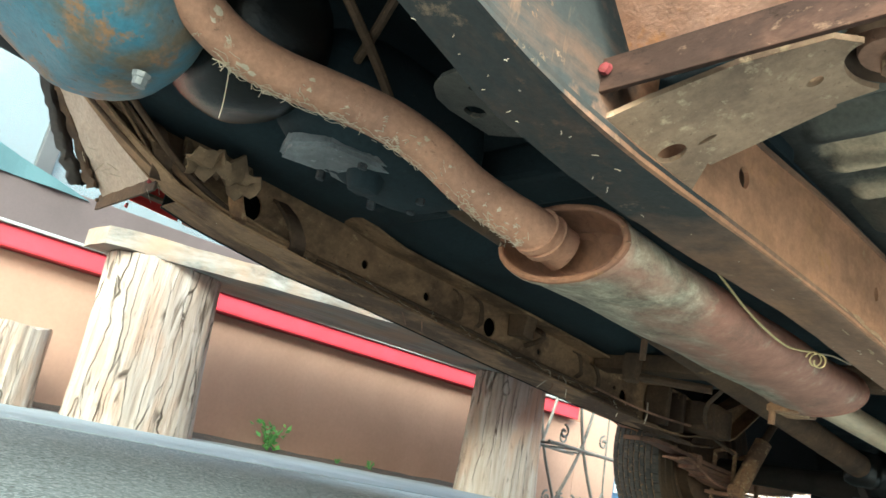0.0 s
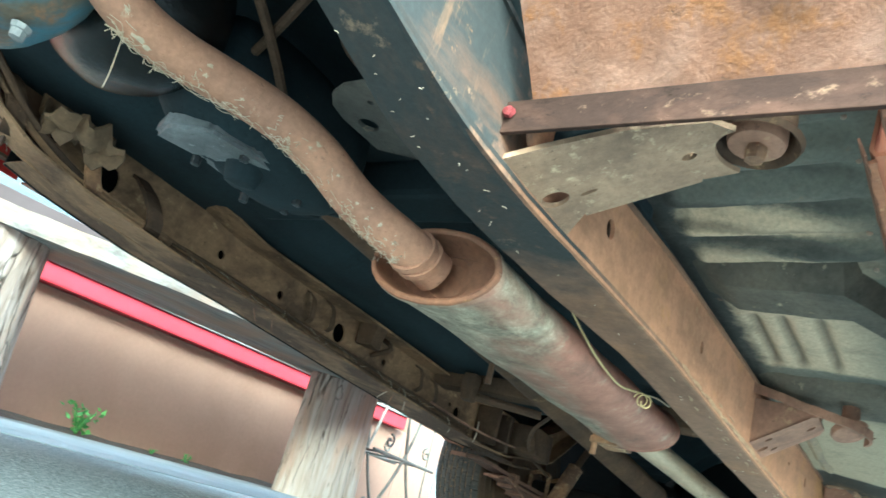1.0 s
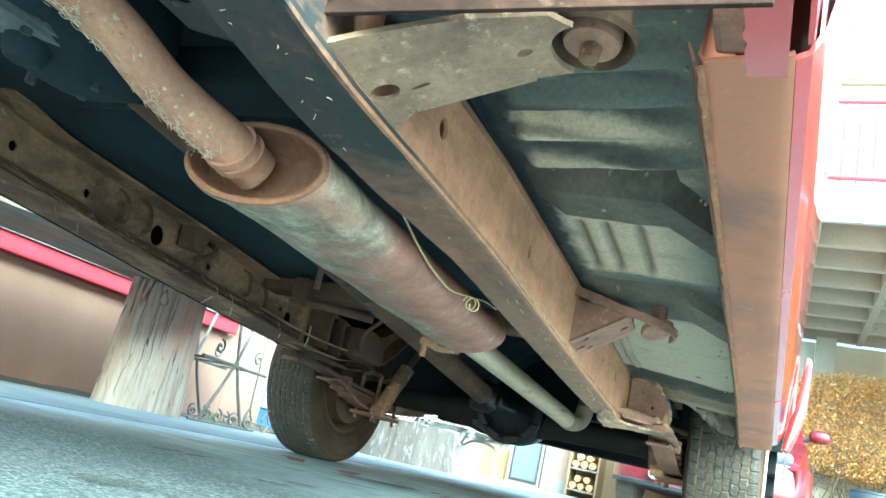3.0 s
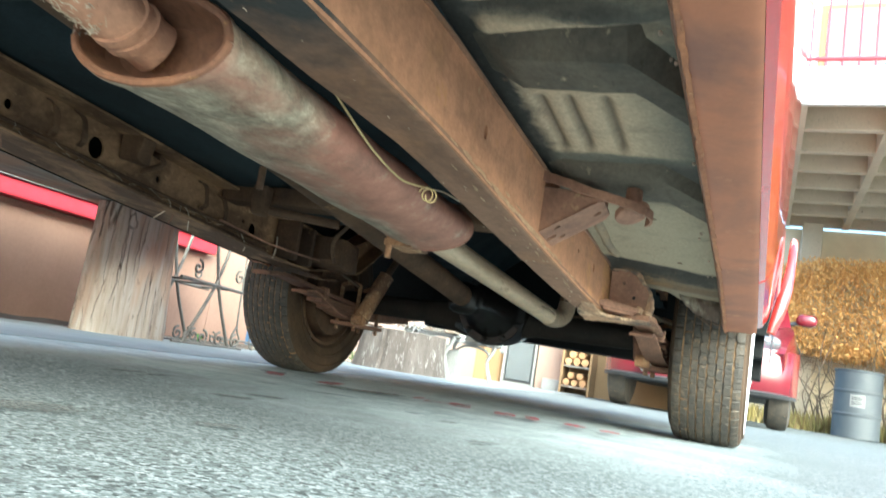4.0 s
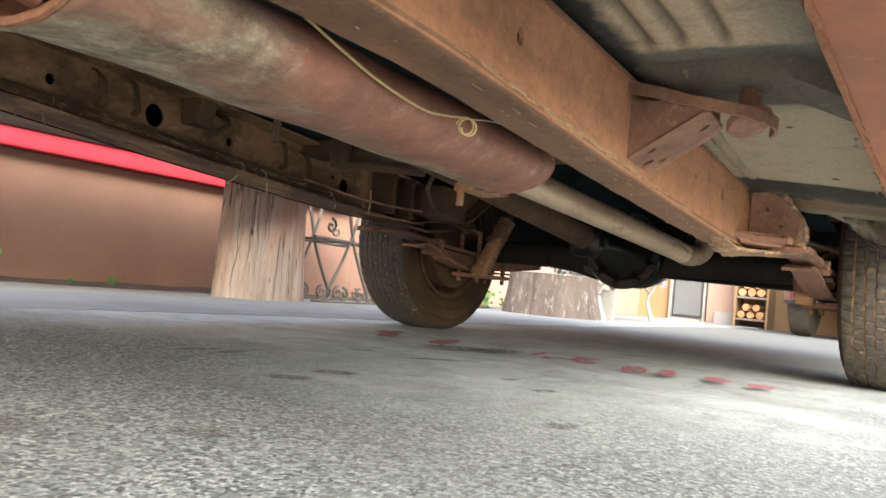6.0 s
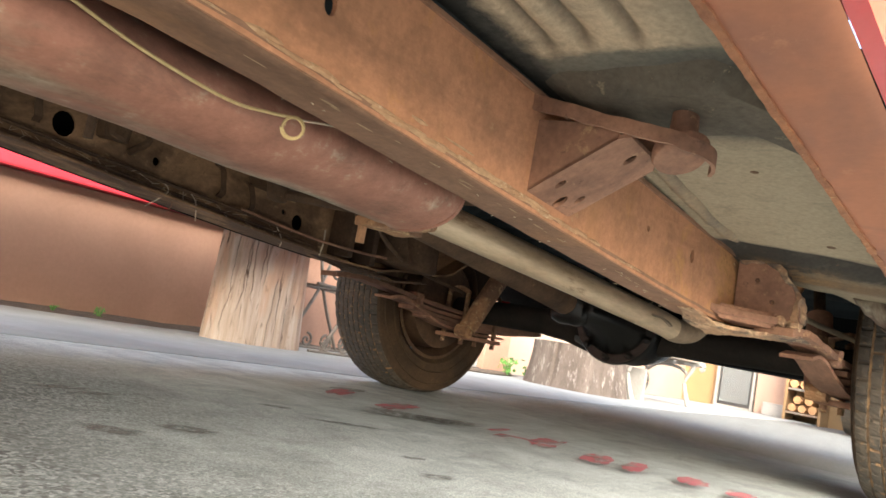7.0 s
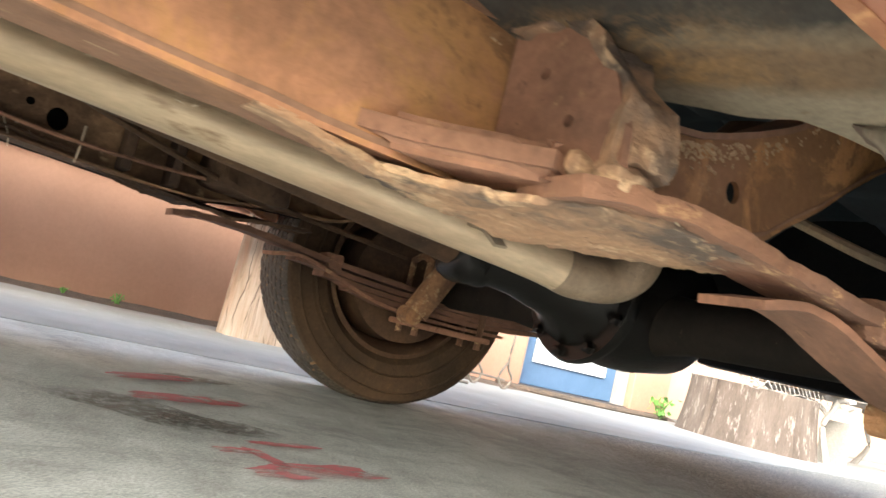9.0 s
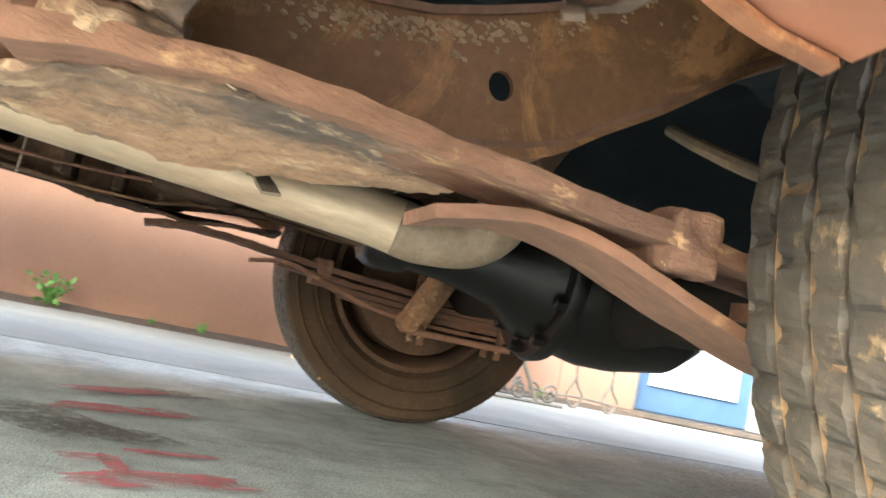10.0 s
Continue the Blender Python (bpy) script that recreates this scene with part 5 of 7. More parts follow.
def frame_rail(side, holes, mat, flange_mat, label):
    s = side
    lows, tops = (RAIL_LOW, RAIL_TOP) if s > 0 else (LEFT_LOW, LEFT_TOP)
    low, top = smooth_path([(0, y, z) for y, z in lows], 3), smooth_path([(0, y, z) for y, z in tops], 3)
    outline = [(p.y, p.z) for p in low] + [(p.y, p.z) for p in reversed(top)]
    bm = outline_plate(outline, holes, lambda u, v: (0.43 * s, u, v), (-0.005 * s, 0, 0))
    web = part("frame_rail", leaned(bm), mat, truck, label)
    ys = span(-3.3, 1.2, 140)
    wide = [(-3.3, 0.06), (-2.3, 0.06), (-2.2, 0.066), (-2.1, 0.078), (-1.9, 0.086), (-1.8, 0.085), (-1.6, 0.07), (-0.8, 0.062), (1.2, 0.06)]

    def low_flange(u, v):
        y = u
        z = along(lows, y) - 0.001 + 0.0015 * noise.noise(Vector((v * 3, y * 20, s)))
        turn = min(1.0, v / 0.12) * math.pi / 2
        return Vector((s * (0.4225 + 0.0085 * math.cos(turn) - (along(wide, y) - 0.011) * max(0.0, (v - 0.12) / 0.88)), y, z + 0.0085 * (1 - math.sin(turn))))

    bm = sheet(low_flange, ys, [0.0, 0.03, 0.06, 0.09, 0.12, 0.3, 0.5, 0.75, 1.0], 0.004)
    part("lower_flange", leaned(bm), flange_mat, web, "", True)
    bm = sheet(lambda u, v: Vector((s * (0.4335 - (along(wide, u)) * v), u, along(tops, u) + 0.002)), ys, [0.0, 0.5, 1.0], 0.005)
    part("upper_flange", leaned(bm), flange_mat, web)
    if s < 0:
        # black plates added behind the web so no light shows through its holes
        part("hole_backing", leaned(sheet(lambda u, v: Vector((-0.515, u, along(lows, u) * (1 - v) + along(tops, u) * v)), ys[38:], [0.0, 0.5, 1.0], 0.004)), UNDERCOAT, web)
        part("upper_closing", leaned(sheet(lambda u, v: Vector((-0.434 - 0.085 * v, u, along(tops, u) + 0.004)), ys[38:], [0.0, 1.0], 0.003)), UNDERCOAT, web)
        part("lower_closing", leaned(sheet(lambda u, v: Vector((-0.434 - 0.085 * v, u, along(lows, u) + 0.002)), ys[38:], [0.0, 1.0], 0.003)), RUST_FAR, web)
    return web


rail_r = frame_rail(1, [(-1.841, 0.332, 0.010, 0.011), (-1.517, 0.337, 0.006, 0.009), (-0.962, 0.341, 0.004, 0.004), (-0.813, 0.346, 0.007, 0.010),
                        (-0.402, 0.372, 0.008, 0.009), (-1.16, 0.362, 0.003, 0.003)],
                    RAIL_WEB, RAIL_FLANGE, "brown rusted steel side rail, undercoated black towards the front")
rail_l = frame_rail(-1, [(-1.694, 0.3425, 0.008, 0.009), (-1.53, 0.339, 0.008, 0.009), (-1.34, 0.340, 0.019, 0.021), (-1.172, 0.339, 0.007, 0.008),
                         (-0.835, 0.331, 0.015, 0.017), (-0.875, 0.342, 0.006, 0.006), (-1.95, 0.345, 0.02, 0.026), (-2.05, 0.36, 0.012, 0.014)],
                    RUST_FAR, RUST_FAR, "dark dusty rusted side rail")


def undersurface():
    """The dark floor and tunnel over the drive line, and the bed floor behind."""
    def pan(u, v):
        x = -0.437 + 0.862 * u
        y = -2.9 + 4.2 * v
        hump = 0.13 * math.exp(-((x + 0.01) / 0.20) ** 4)
        ribs = 0.008 * math.sin(y * 55) * (y > -0.6)
        return Vector((x, y, 0.402 + hump + ribs + 0.12 * max(0, min(1, (y + 0.7) / 0.4)) + 0.004 * noise.noise(Vector((x * 12, y * 8, 0)))))
    part("cab_floor_centre", leaned(sheet(pan, span(0, 1, 30), span(0, 1, 120), 0.004)), DEEP_BLUE, truck, "black undercoated floor and tunnel", True)


undersurface()


def ease(t):
    t = max(0.0, min(1.0, t))
    return t * t * (3 - 2 * t)


def floor_height(x, y):
    z = 0.402 - 0.032 * (y + 1.0)
    # cross corrugations of the toe board
    within = ease((y + 1.93) / 0.06) * ease((-1.585 - y) / 0.03) * ease((x - 0.435) / 0.02) * ease((0.665 - x) / 0.04)
    z += 0.009 * math.sin((y + 0.10 * (x - 0.5)) * 2 * math.pi / 0.062) * within
    # three long grooves in the seat panel
    within = ease((y + 1.47) / 0.03) * ease((-1.285 - y) / 0.03)
    for gx in (0.471, 0.509, 0.557):
        z += 0.010 * math.exp(-((x - gx) / 0.009) ** 2) * within
    # recess before the rear lip
    line = -0.665 + 0.40 * (min(x, 0.64) - 0.50)
    z += 0.026 * math.exp(-((y - line) / 0.038) ** 2) * ease((x - 0.42) / 0.03)
    return z + 0.002 * noise.noise(Vector((x * 20, y * 14, 0)))


LIP = [(0.40, -0.60), (0.44, -0.572), (0.463, -0.542), (0.486, -0.52), (0.505, -0.507), (0.54, -0.488), (0.556, -0.46), (0.568, -0.428), (0.60, -0.40), (0.69, -0.38)]


def floor_side(s):
    def pan(u, v):
        x = 0.408 + 0.279 * u
        y0, y1 = -2.02, along(LIP, x) + 0.006 * noise.noise(Vector((x * 40, s, 3)))
        y = y0 + (y1 - y0) * v
        return Vector((s * x, y, floor_height(x, y)))
    bm = sheet(pan, span(0, 1, 60), span(0, 1, 230), 0.003)
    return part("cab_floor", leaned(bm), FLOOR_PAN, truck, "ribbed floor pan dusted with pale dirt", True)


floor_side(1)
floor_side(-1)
for px, py, pr in ((0.569, -1.013, 0.006), (0.592, -0.748, 0.008)):
    part("floor_plug", leaned(lathe([(-0.004, 0.002), (-0.003, pr * 0.8), (0.002, pr)], 14, "z", (px, py, floor_height(px, py)))), RUST_DARK, truck, "small dark plug in the floor", True)


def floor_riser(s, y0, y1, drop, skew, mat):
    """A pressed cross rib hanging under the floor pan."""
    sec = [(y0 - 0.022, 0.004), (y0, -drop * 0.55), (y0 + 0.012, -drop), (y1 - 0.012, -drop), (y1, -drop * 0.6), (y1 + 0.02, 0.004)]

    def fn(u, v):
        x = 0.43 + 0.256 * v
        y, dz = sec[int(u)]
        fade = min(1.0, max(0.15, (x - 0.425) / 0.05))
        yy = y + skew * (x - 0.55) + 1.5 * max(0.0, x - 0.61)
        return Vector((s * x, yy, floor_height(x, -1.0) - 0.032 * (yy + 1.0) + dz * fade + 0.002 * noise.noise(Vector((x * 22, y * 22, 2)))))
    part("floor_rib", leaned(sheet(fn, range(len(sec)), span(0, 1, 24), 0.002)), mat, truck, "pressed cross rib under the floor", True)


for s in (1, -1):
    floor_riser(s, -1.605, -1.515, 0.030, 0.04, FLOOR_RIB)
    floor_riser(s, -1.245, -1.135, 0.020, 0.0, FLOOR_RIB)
    bm = tube([(s * 0.474, -1.105, 0.407), (s * 0.462, -1.00, 0.402), (s * 0.458, -0.86, 0.398), (s * 0.462, -0.735, 0.395)], lambda t: 0.011 * min(1, 6 * t + 0.4, 6 * (1 - t) + 0.4), 12, 6)
    part("floor_rib", leaned(rough_up(bm, 0.0025, 60)), OUTRIGGER, truck, "long pressed rib beside the frame", True)


def side_body(s):
    """Sill, outer skin and wheel opening of one flank."""
    sill_sec = [(0.690, 0.43), (0.684, 0.38), (0.680, 0.342), (0.684, 0.336), (0.695, 0.337), (0.718, 0.339), (0.738, 0.340), (0.746, 0.344)]

    def sill(u, v):
        x, z = sill_sec[int(u)]
        y = -1.95 + 1.555 * v
        if x < 0.70:
            x -= 0.006 * ease((y + 0.95) / 0.55)
        z += 0.002 * noise.noise(Vector((x * 30, y * 7, s))) - 0.002 * ease((y + 0.95) / 0.55) - 0.010 * ease((y + 0.475) / 0.06)
        return Vector((s * x, y, z))
    sl = part("sill", leaned(sheet(sill, range(len(sill_sec)), span(0, 1, 60), 0.003)), SILL_PAINT, truck, "dull red-brown primered rocker sill", True)
    part("sill_flange", leaned(sheet(lambda u, v: Vector((s * (0.679 - 0.006 * u - 0.006 * ease((-1.0 + 1.545 * v) / 0.55)), -1.95 + 1.55 * v, 0.337 - 0.010 * ease((-1.475 + 1.55 * v) / 0.06) - 0.002 * ease((-1.0 + 1.545 * v) / 0.55) + 0.016 * u + 0.003 * noise.noise(Vector((0, v * 60, 0))))), span(0, 1, 3), span(0, 1, 80), 0.002)), RUST_PANEL, sl, "orange rusted weld flange")
    bm = sheet(lambda u, v: Vector((s * (0.6792 + 0.0055 * u - 0.006 * ease((-1.0 + 1.545 * v) / 0.55) + 0.0025 * noise.noise(Vector((v * 70, s, u)))), -1.948 + 1.548 * v,
                                    0.3350 + 0.0012 * u + 0.002 * noise.noise(Vector((0.6 * 30, (-1.948 + 1.548 * v) * 7, s))) - 0.010 * ease((-1.473 + 1.548 * v) / 0.06) - 0.002 * ease((-1.0 + 1.545 * v) / 0.55))), span(0, 1, 4), span(0, 1, 160), 0.003)
    part("sill_edge", leaned(bm), EDGE_RUST, sl, "orange rusted lower edge")
    skin_sec = [(0.7465, 0.345), (0.757, 0.350), (0.768, 0.372), (0.775, 0.41), (0.784, 0.50), (0.788, 0.60), (0.784, 0.72), (0.776, 0.84), (0.766, 0.95)]

    def skin(y0, y1):
        def fn(u, v):
            i = min(int(u), len(skin_sec) - 2)
            f = u - i
            x = skin_sec[i][0] + (skin_sec[i + 1][0] - skin_sec[i][0]) * f
            z = skin_sec[i][1] + (skin_sec[i + 1][1] - skin_sec[i][1]) * f
            return Vector((s * x, y0 + (y1 - y0) * v, z))
        return fn
    part("door_skin", leaned(sheet(skin(-1.94, -0.86), span(0, 8, 25), span(0, 1, 20), 0.004)), RED_PAINT, truck, "red painted door and rocker side", True)
    part("bed_side", leaned(sheet(skin(-0.85, -0.377), span(0, 8, 25), span(0, 1, 12), 0.004)), RED_PAINT, truck, "red painted cab corner", True)
    arch = [(-0.328, 0.36), (-0.30, 0.48), (-0.20, 0.60), (0.0, 0.66), (0.20, 0.60), (0.32, 0.52 if s > 0 else 0.46), (0.36, 0.46 if s > 0 else 0.405), (1.1, 0.46 if s > 0 else 0.405), (1.1, 0.98), (-0.328, 0.93)]
    bm = outline_plate(arch, [], lambda u, v: (s * (0.79 - 0.012 * max(0, v - 0.6)), u, v), (-0.006 * s, 0, 0))
    part("rear_fender", leaned(bm), RED_PAINT, truck, "red rear fender with the wheel opening")
    part("wheel_arch_lip", leaned(tube([(s * 0.776, -0.338, 0.345), (s * 0.792, -0.326, 0.41), (s * 0.806, -0.298, 0.49), (s * 0.814, -0.20, 0.605), (s * 0.816, 0.0, 0.663), (s * 0.814, 0.20, 0.605)], lambda t: 0.010 + 0.006 * math.sin(math.pi * min(1, 2 * t)), 14, 6)), RED_PAINT, truck, "rolled red lip of the wheel opening", True)
    foot = 0.312 if s > 0 else 0.36

    fold = [(0.0, -1.962, foot + 0.004), (0.25, -2.01, foot + 0.001), (0.42, -2.055, foot), (0.47, -2.067, foot + 0.008), (1.0, -2.30, foot + 0.27)]

    def fender_end(u, v):
        y, z = along([q[:2] for q in fold], v), along([(q[0], q[2]) for q in fold], v)
        return Vector((s * (0.7165 + 0.026 * u + 0.004 * v * u - 0.004 * (1 - u) * noise.noise(Vector((v * 22, 3, s)))), y, z))
    part("fender_edge", leaned(sheet(fender_end, span(0, 1, 6), span(0, 1, 40), 0.006)), RED_PAINT if s > 0 else RUST_DARK, truck, "red lower end of the front fender", True)
    wing = [(-1.957, 0.345), (-1.957, 0.95), (-3.25, 0.95), (-3.25, 0.45), (-3.0, 0.45), (-2.95, 0.60), (-2.80, 0.72), (-2.60, 0.75), (-2.36, 0.70), (-2.18, 0.56), (-2.10, 0.345)]
    bm = outline_plate(wing, [], lambda u, v: (s * (0.757 + 0.03 * math.sin(min(1, (v - 0.345) / 0.5) * 2.2)), u, v), (-0.004 * s, 0, 0))
    part("front_fender", leaned(bm), RED_PAINT, truck, "red front fender with an open wheel arch")
    bm = lathe([(-0.003, 0.002), (-0.002, 0.005), (0.003, 0.005)], 10, "y", (s * 0.742, -2.066, 0.330))
    part("rivet", leaned(bm), RED_PAINT, truck, "painted rivet", True)
    part("sill_end_cap", leaned(rough_up(bx(min(s * 0.690, s * 0.722), max(s * 0.690, s * 0.722), -1.985, -1.945, 0.345, 0.40, 0.006, 2), 0.004)), RUST_FRAME, truck, "folded rusty end of the sill")


side_body(1)
side_body(-1)
bm = bx(-0.76, 0.76, -3.25, -0.34, 0.945, 0.965, 0.006)
part("hood_and_cab_deck", leaned(bm), RED_PAINT, truck, "red upper body")
for s in (-1, 1):
    def arch_liner(u, v):
        a = math.pi * u
        return Vector((s * (0.45 + 0.325 * v), -0.03 - (0.355 if s > 0 else 0.40) * math.cos(a), (0.45 if s > 0 else 0.40) + (0.22 if s > 0 else 0.27) * math.sin(a)))
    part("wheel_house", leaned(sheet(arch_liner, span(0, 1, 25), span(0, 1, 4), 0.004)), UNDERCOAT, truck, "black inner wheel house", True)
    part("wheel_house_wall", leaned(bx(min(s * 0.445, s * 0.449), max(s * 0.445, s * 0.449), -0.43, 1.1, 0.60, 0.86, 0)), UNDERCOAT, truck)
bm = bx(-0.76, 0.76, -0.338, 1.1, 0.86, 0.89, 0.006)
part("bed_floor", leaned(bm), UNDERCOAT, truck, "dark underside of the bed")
# full-height black panels added to close the bright gap behind the axle
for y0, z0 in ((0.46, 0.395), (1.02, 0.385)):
    part("bed_closing_panel", leaned(bx(-0.76, 0.76, y0, y0 + 0.06, z0, 0.86, 0.006)), UNDERCOAT, truck, "black panel closing the view under the bed")
part("firewall", leaned(bx(-0.74, 0.74, -1.90, -1.88, 0.56, 0.94, 0)), DEEP_BLUE, truck)
part("radiator_wall", leaned(bx(-0.45, 0.45, -3.25, -3.22, 0.55, 0.94, 0)), UNDERCOAT, truck)


def splash(s):
    """The panel behind the front wheel with its angle bar."""
    mat = RUST_PANEL if s > 0 else CREAM
    lab = "rust-blistered splash panel with faded pink paint" if s > 0 else "cream splash panel with a bolt"
    back = 0.0 if s > 0 else -0.055
    foot = 0.322 if s > 0 else 0.312

    def fn(u, v):
        x = 0.452 + 0.285 * u - (0.03 * u if s < 0 else 0)
        z = foot + 0.21 * v
        emboss = 0.008 * ease((0.036 - math.hypot(x - 0.655, z - 0.385)) / 0.008)
        return Vector((s * x, -2.060 + back - emboss - 0.185 * v + 0.002 * noise.noise(Vector((x * 30, z * 30, s))), z))
    p = part("splash_panel", leaned(sheet(fn, span(0, 1, 40), span(0, 1, 44), 0.003)), mat, truck, lab, True)
    if s < 0:
        part("panel_bolt", leaned(tube([(-0.695, -2.165, 0.437), (-0.695, -2.185, 0.440)], 0.010, 8, 1)), RUST_DARK, p, "brown bolt head")
        part("panel_rod", leaned(tube([(-0.69, -2.168, 0.43), (-0.685, -2.150, 0.39), (-0.683, -2.138, 0.355)], 0.004, 6, 3)), RUST_DARK, p)
    bm = bx(min(s * 0.415, s * 0.735), max(s * 0.415, s * 0.735), -2.0655 + back, -2.061 + back, 0.2945, 0.3245, 0.001)
    bx(min(s * 0.415, s * 0.735), max(s * 0.415, s * 0.735), -2.0605 + back, -2.036 + back, 0.320, 0.3245, 0.001, 0, bm)
    bar = part("angle_bar", leaned(bm), RUST_DARK if s < 0 else RUST_BAR, truck, "rusty angle bar bracing the panel")
    bm = lathe([(-0.005, 0.002), (-0.0042, 0.0048), (0.0, 0.0054), (0.001, 0.004)], 10, "y", (s * 0.436, -2.067 + back, 0.312))
    part("bolt", leaned(rough_up(bm, 0.0012, 200)), BOLT_RED, bar, "red painted bolt head")
    bm = lathe([(-0.005, 0.0025), (-0.0042, 0.0036), (0.0, 0.0042), (0.001, 0.003)], 6, "y", (s * 0.725, -2.067 + back, 0.312))
    part("bolt", leaned(bm), RUST_DARK, bar, "dull bolt head")


splash(1)
splash(-1)


def crumpled_seal(path, width, seed, mat):
    pts = smooth_path(path, 8)

    def fn(u, v):
        p = pts[int(u)]
        ruck = 0.010 * noise.noise(Vector((u * 0.45, v * 2.0, seed))) + 0.005 * noise.noise(Vector((u * 1.3, v * 5.0, seed)))
        return p + Vector((0.010 * math.sin(v * 5.0) + ruck, (v - 0.5) * width * (1 + 0.5 * noise.noise(Vector((u * 0.5, seed, 1)))), ruck * 0.6 + 0.012 * v))
    part("edge_seal", leaned(sheet(fn, range(len(pts)), span(0, 1, 12), 0.003)), mat, truck, "torn crumpled rubber edge seal", True)


crumpled_seal([(-0.725, -2.345, 0.60), (-0.722, -2.298, 0.525), (-0.720, -2.252, 0.450), (-0.718, -2.205, 0.372), (-0.715, -2.165, 0.318)], 0.030, 2.0, RUBBER)
crumpled_seal([(-0.712, -2.270, 0.50), (-0.708, -2.225, 0.440), (-0.706, -2.178, 0.378), (-0.704, -2.140, 0.318)], 0.022, 6.0, RUST_DARK)


def outrigger_front():
    """The wide body-mount arm that leaves the frame behind the front wheel."""
    top = [(0.426, -2.053), (0.46, -2.045), (0.523, -2.026), (0.578, -2.002)]
    low = [(0.426, -1.922), (0.456, -1.946), (0.495, -1.941), (0.552, -1.934)]
    notch = [(0.600 + 0.030 * math.cos(a), -1.957 + 0.032 * math.sin(a)) for a in span(4.5, 2.2, 12)]
    outline = top + notch + list(reversed(low))
    bm = outline_plate(outline, [(0.4425, -1.979, 0.0125, 0.010), (0.552, -1.968, 0.006, 0.0045), (0.47, -1.972, 0.008, 0.0022)],
                       lambda u, v: (u, v, 0.266 + 0.42 * max(0, min(0.17, u - 0.40))), (0, 0, 0.005))
    arm = part("outrigger", leaned(bm), OUTRIGGER_COAT, truck, "dusty body-mount outrigger with drain holes")
    for path in ([(a, b + 0.014) for a, b in top[1:]], low[1:]):
        bm = sheet(lambda u, v: Vector((path[int(u)][0], path[int(u)][1], 0.267 + 0.42 * max(0, min(0.17, path[int(u)][0] - 0.40)) * (1 - v) + 0.12 * v)), range(len(path)), [0, 0.5, 1], 0.005)
        # front wall coloured dark to subdue the light it catches
        part("outrigger_wall", leaned(bm), DEEP_BLUE if path[0][1] < -2.0 else OUTRIGGER_COAT, arm)
    part("mount_cup", leaned(lathe([(0.350, 0.037), (0.345, 0.034), (0.350, 0.030), (0.376, 0.029), (0.377, 0.010)], 24, "z", (0.600, -1.957, 0), None, False)), RUST_DARK, arm, "dark cup round the mount", True)
    m = part("body_mount", leaned(lathe([(0.3455, 0.004), (0.3445, 0.016), (0.346, 0.022), (0.350, 0.0235), (0.374, 0.0235)], 24, "z", (0.600, -1.955, 0))), RUST_FRAME, arm, "round rubber body mount", True)
    part("mount_bolt", leaned(rough_up(lathe([(0.332, 0.004), (0.333, 0.008), (0.342, 0.009), (0.346, 0.008)], 6, "z", (0.600, -1.955, 0)), 0.001, 90)), RUST_HEAVY, m, "rusted hex bolt")


outrigger_front()


def outrigger_mid():
    def z_of(x):
        return 0.296 + 0.72 * (x - 0.432)
    outline = [(0.428, -1.238), (0.512, -1.222), (0.520, -1.212), (0.518, -1.150), (0.512, -1.142), (0.428, -1.158)]
    bm = outline_plate(outline, [(0.452, -1.214, 0.0055, 0.004), (0.438, -1.188, 0.008, 0.006), (0.450, -1.170, 0.0055, 0.004), (0.505, -1.180, 0.0065, 0.0045)],
                       lambda u, v: (u, v, z_of(u)), (0, 0, 0.004))
    arm = part("outrigger", leaned(bm), RUST_FRAME, truck, "folded steel body-mount outrigger")
    for path in ([(0.428, -1.238), (0.47, -1.230), (0.512, -1.222)], [(0.428, -1.158), (0.47, -1.150), (0.512, -1.142)]):
        bm = sheet(lambda u, v: Vector((path[int(u)][0], path[int(u)][1], z_of(path[int(u)][0]) * (1 - v) + (0.368 if path[0][1] < -1.2 else 0.385) * v)), range(3), [0, 0.5, 1], 0.004)
        part("outrigger_wall", leaned(bm), RUST_FRAME, arm)
    bm = strip([(0.428, -1.252, 0.382), (0.47, -1.246, 0.372), (0.53, -1.232, 0.360), (0.566, -1.222, 0.354), (0.587, -1.204, 0.350), (0.590, -1.182, 0.348), (0.580, -1.160, 0.348)], 0.014, 0.004, (0, 0, 1))
    bmesh.ops.subdivide_edges(bm, edges=bm.edges[:], cuts=1, use_grid_fill=True)
    part("mount_strap", leaned(rough_up(bm, 0.002, 50)), RUST_FRAME, arm, "crusted upper strap of the mount")
    bm = lathe([(0.343, 0.005), (0.3425, 0.017), (0.344, 0.023), (0.348, 0.0255), (0.354, 0.0255), (0.357, 0.014), (0.392, 0.012)], 28, "z", (0.561, -1.191, 0.002))
    for v in bm.verts:
        v.co.z += 0.35 * (v.co.x - 0.561) - 0.20 * (v.co.y + 1.191)
    part("body_mount", leaned(bm), RUST_FRAME, arm, "round body mount pad", True)


outrigger_mid()


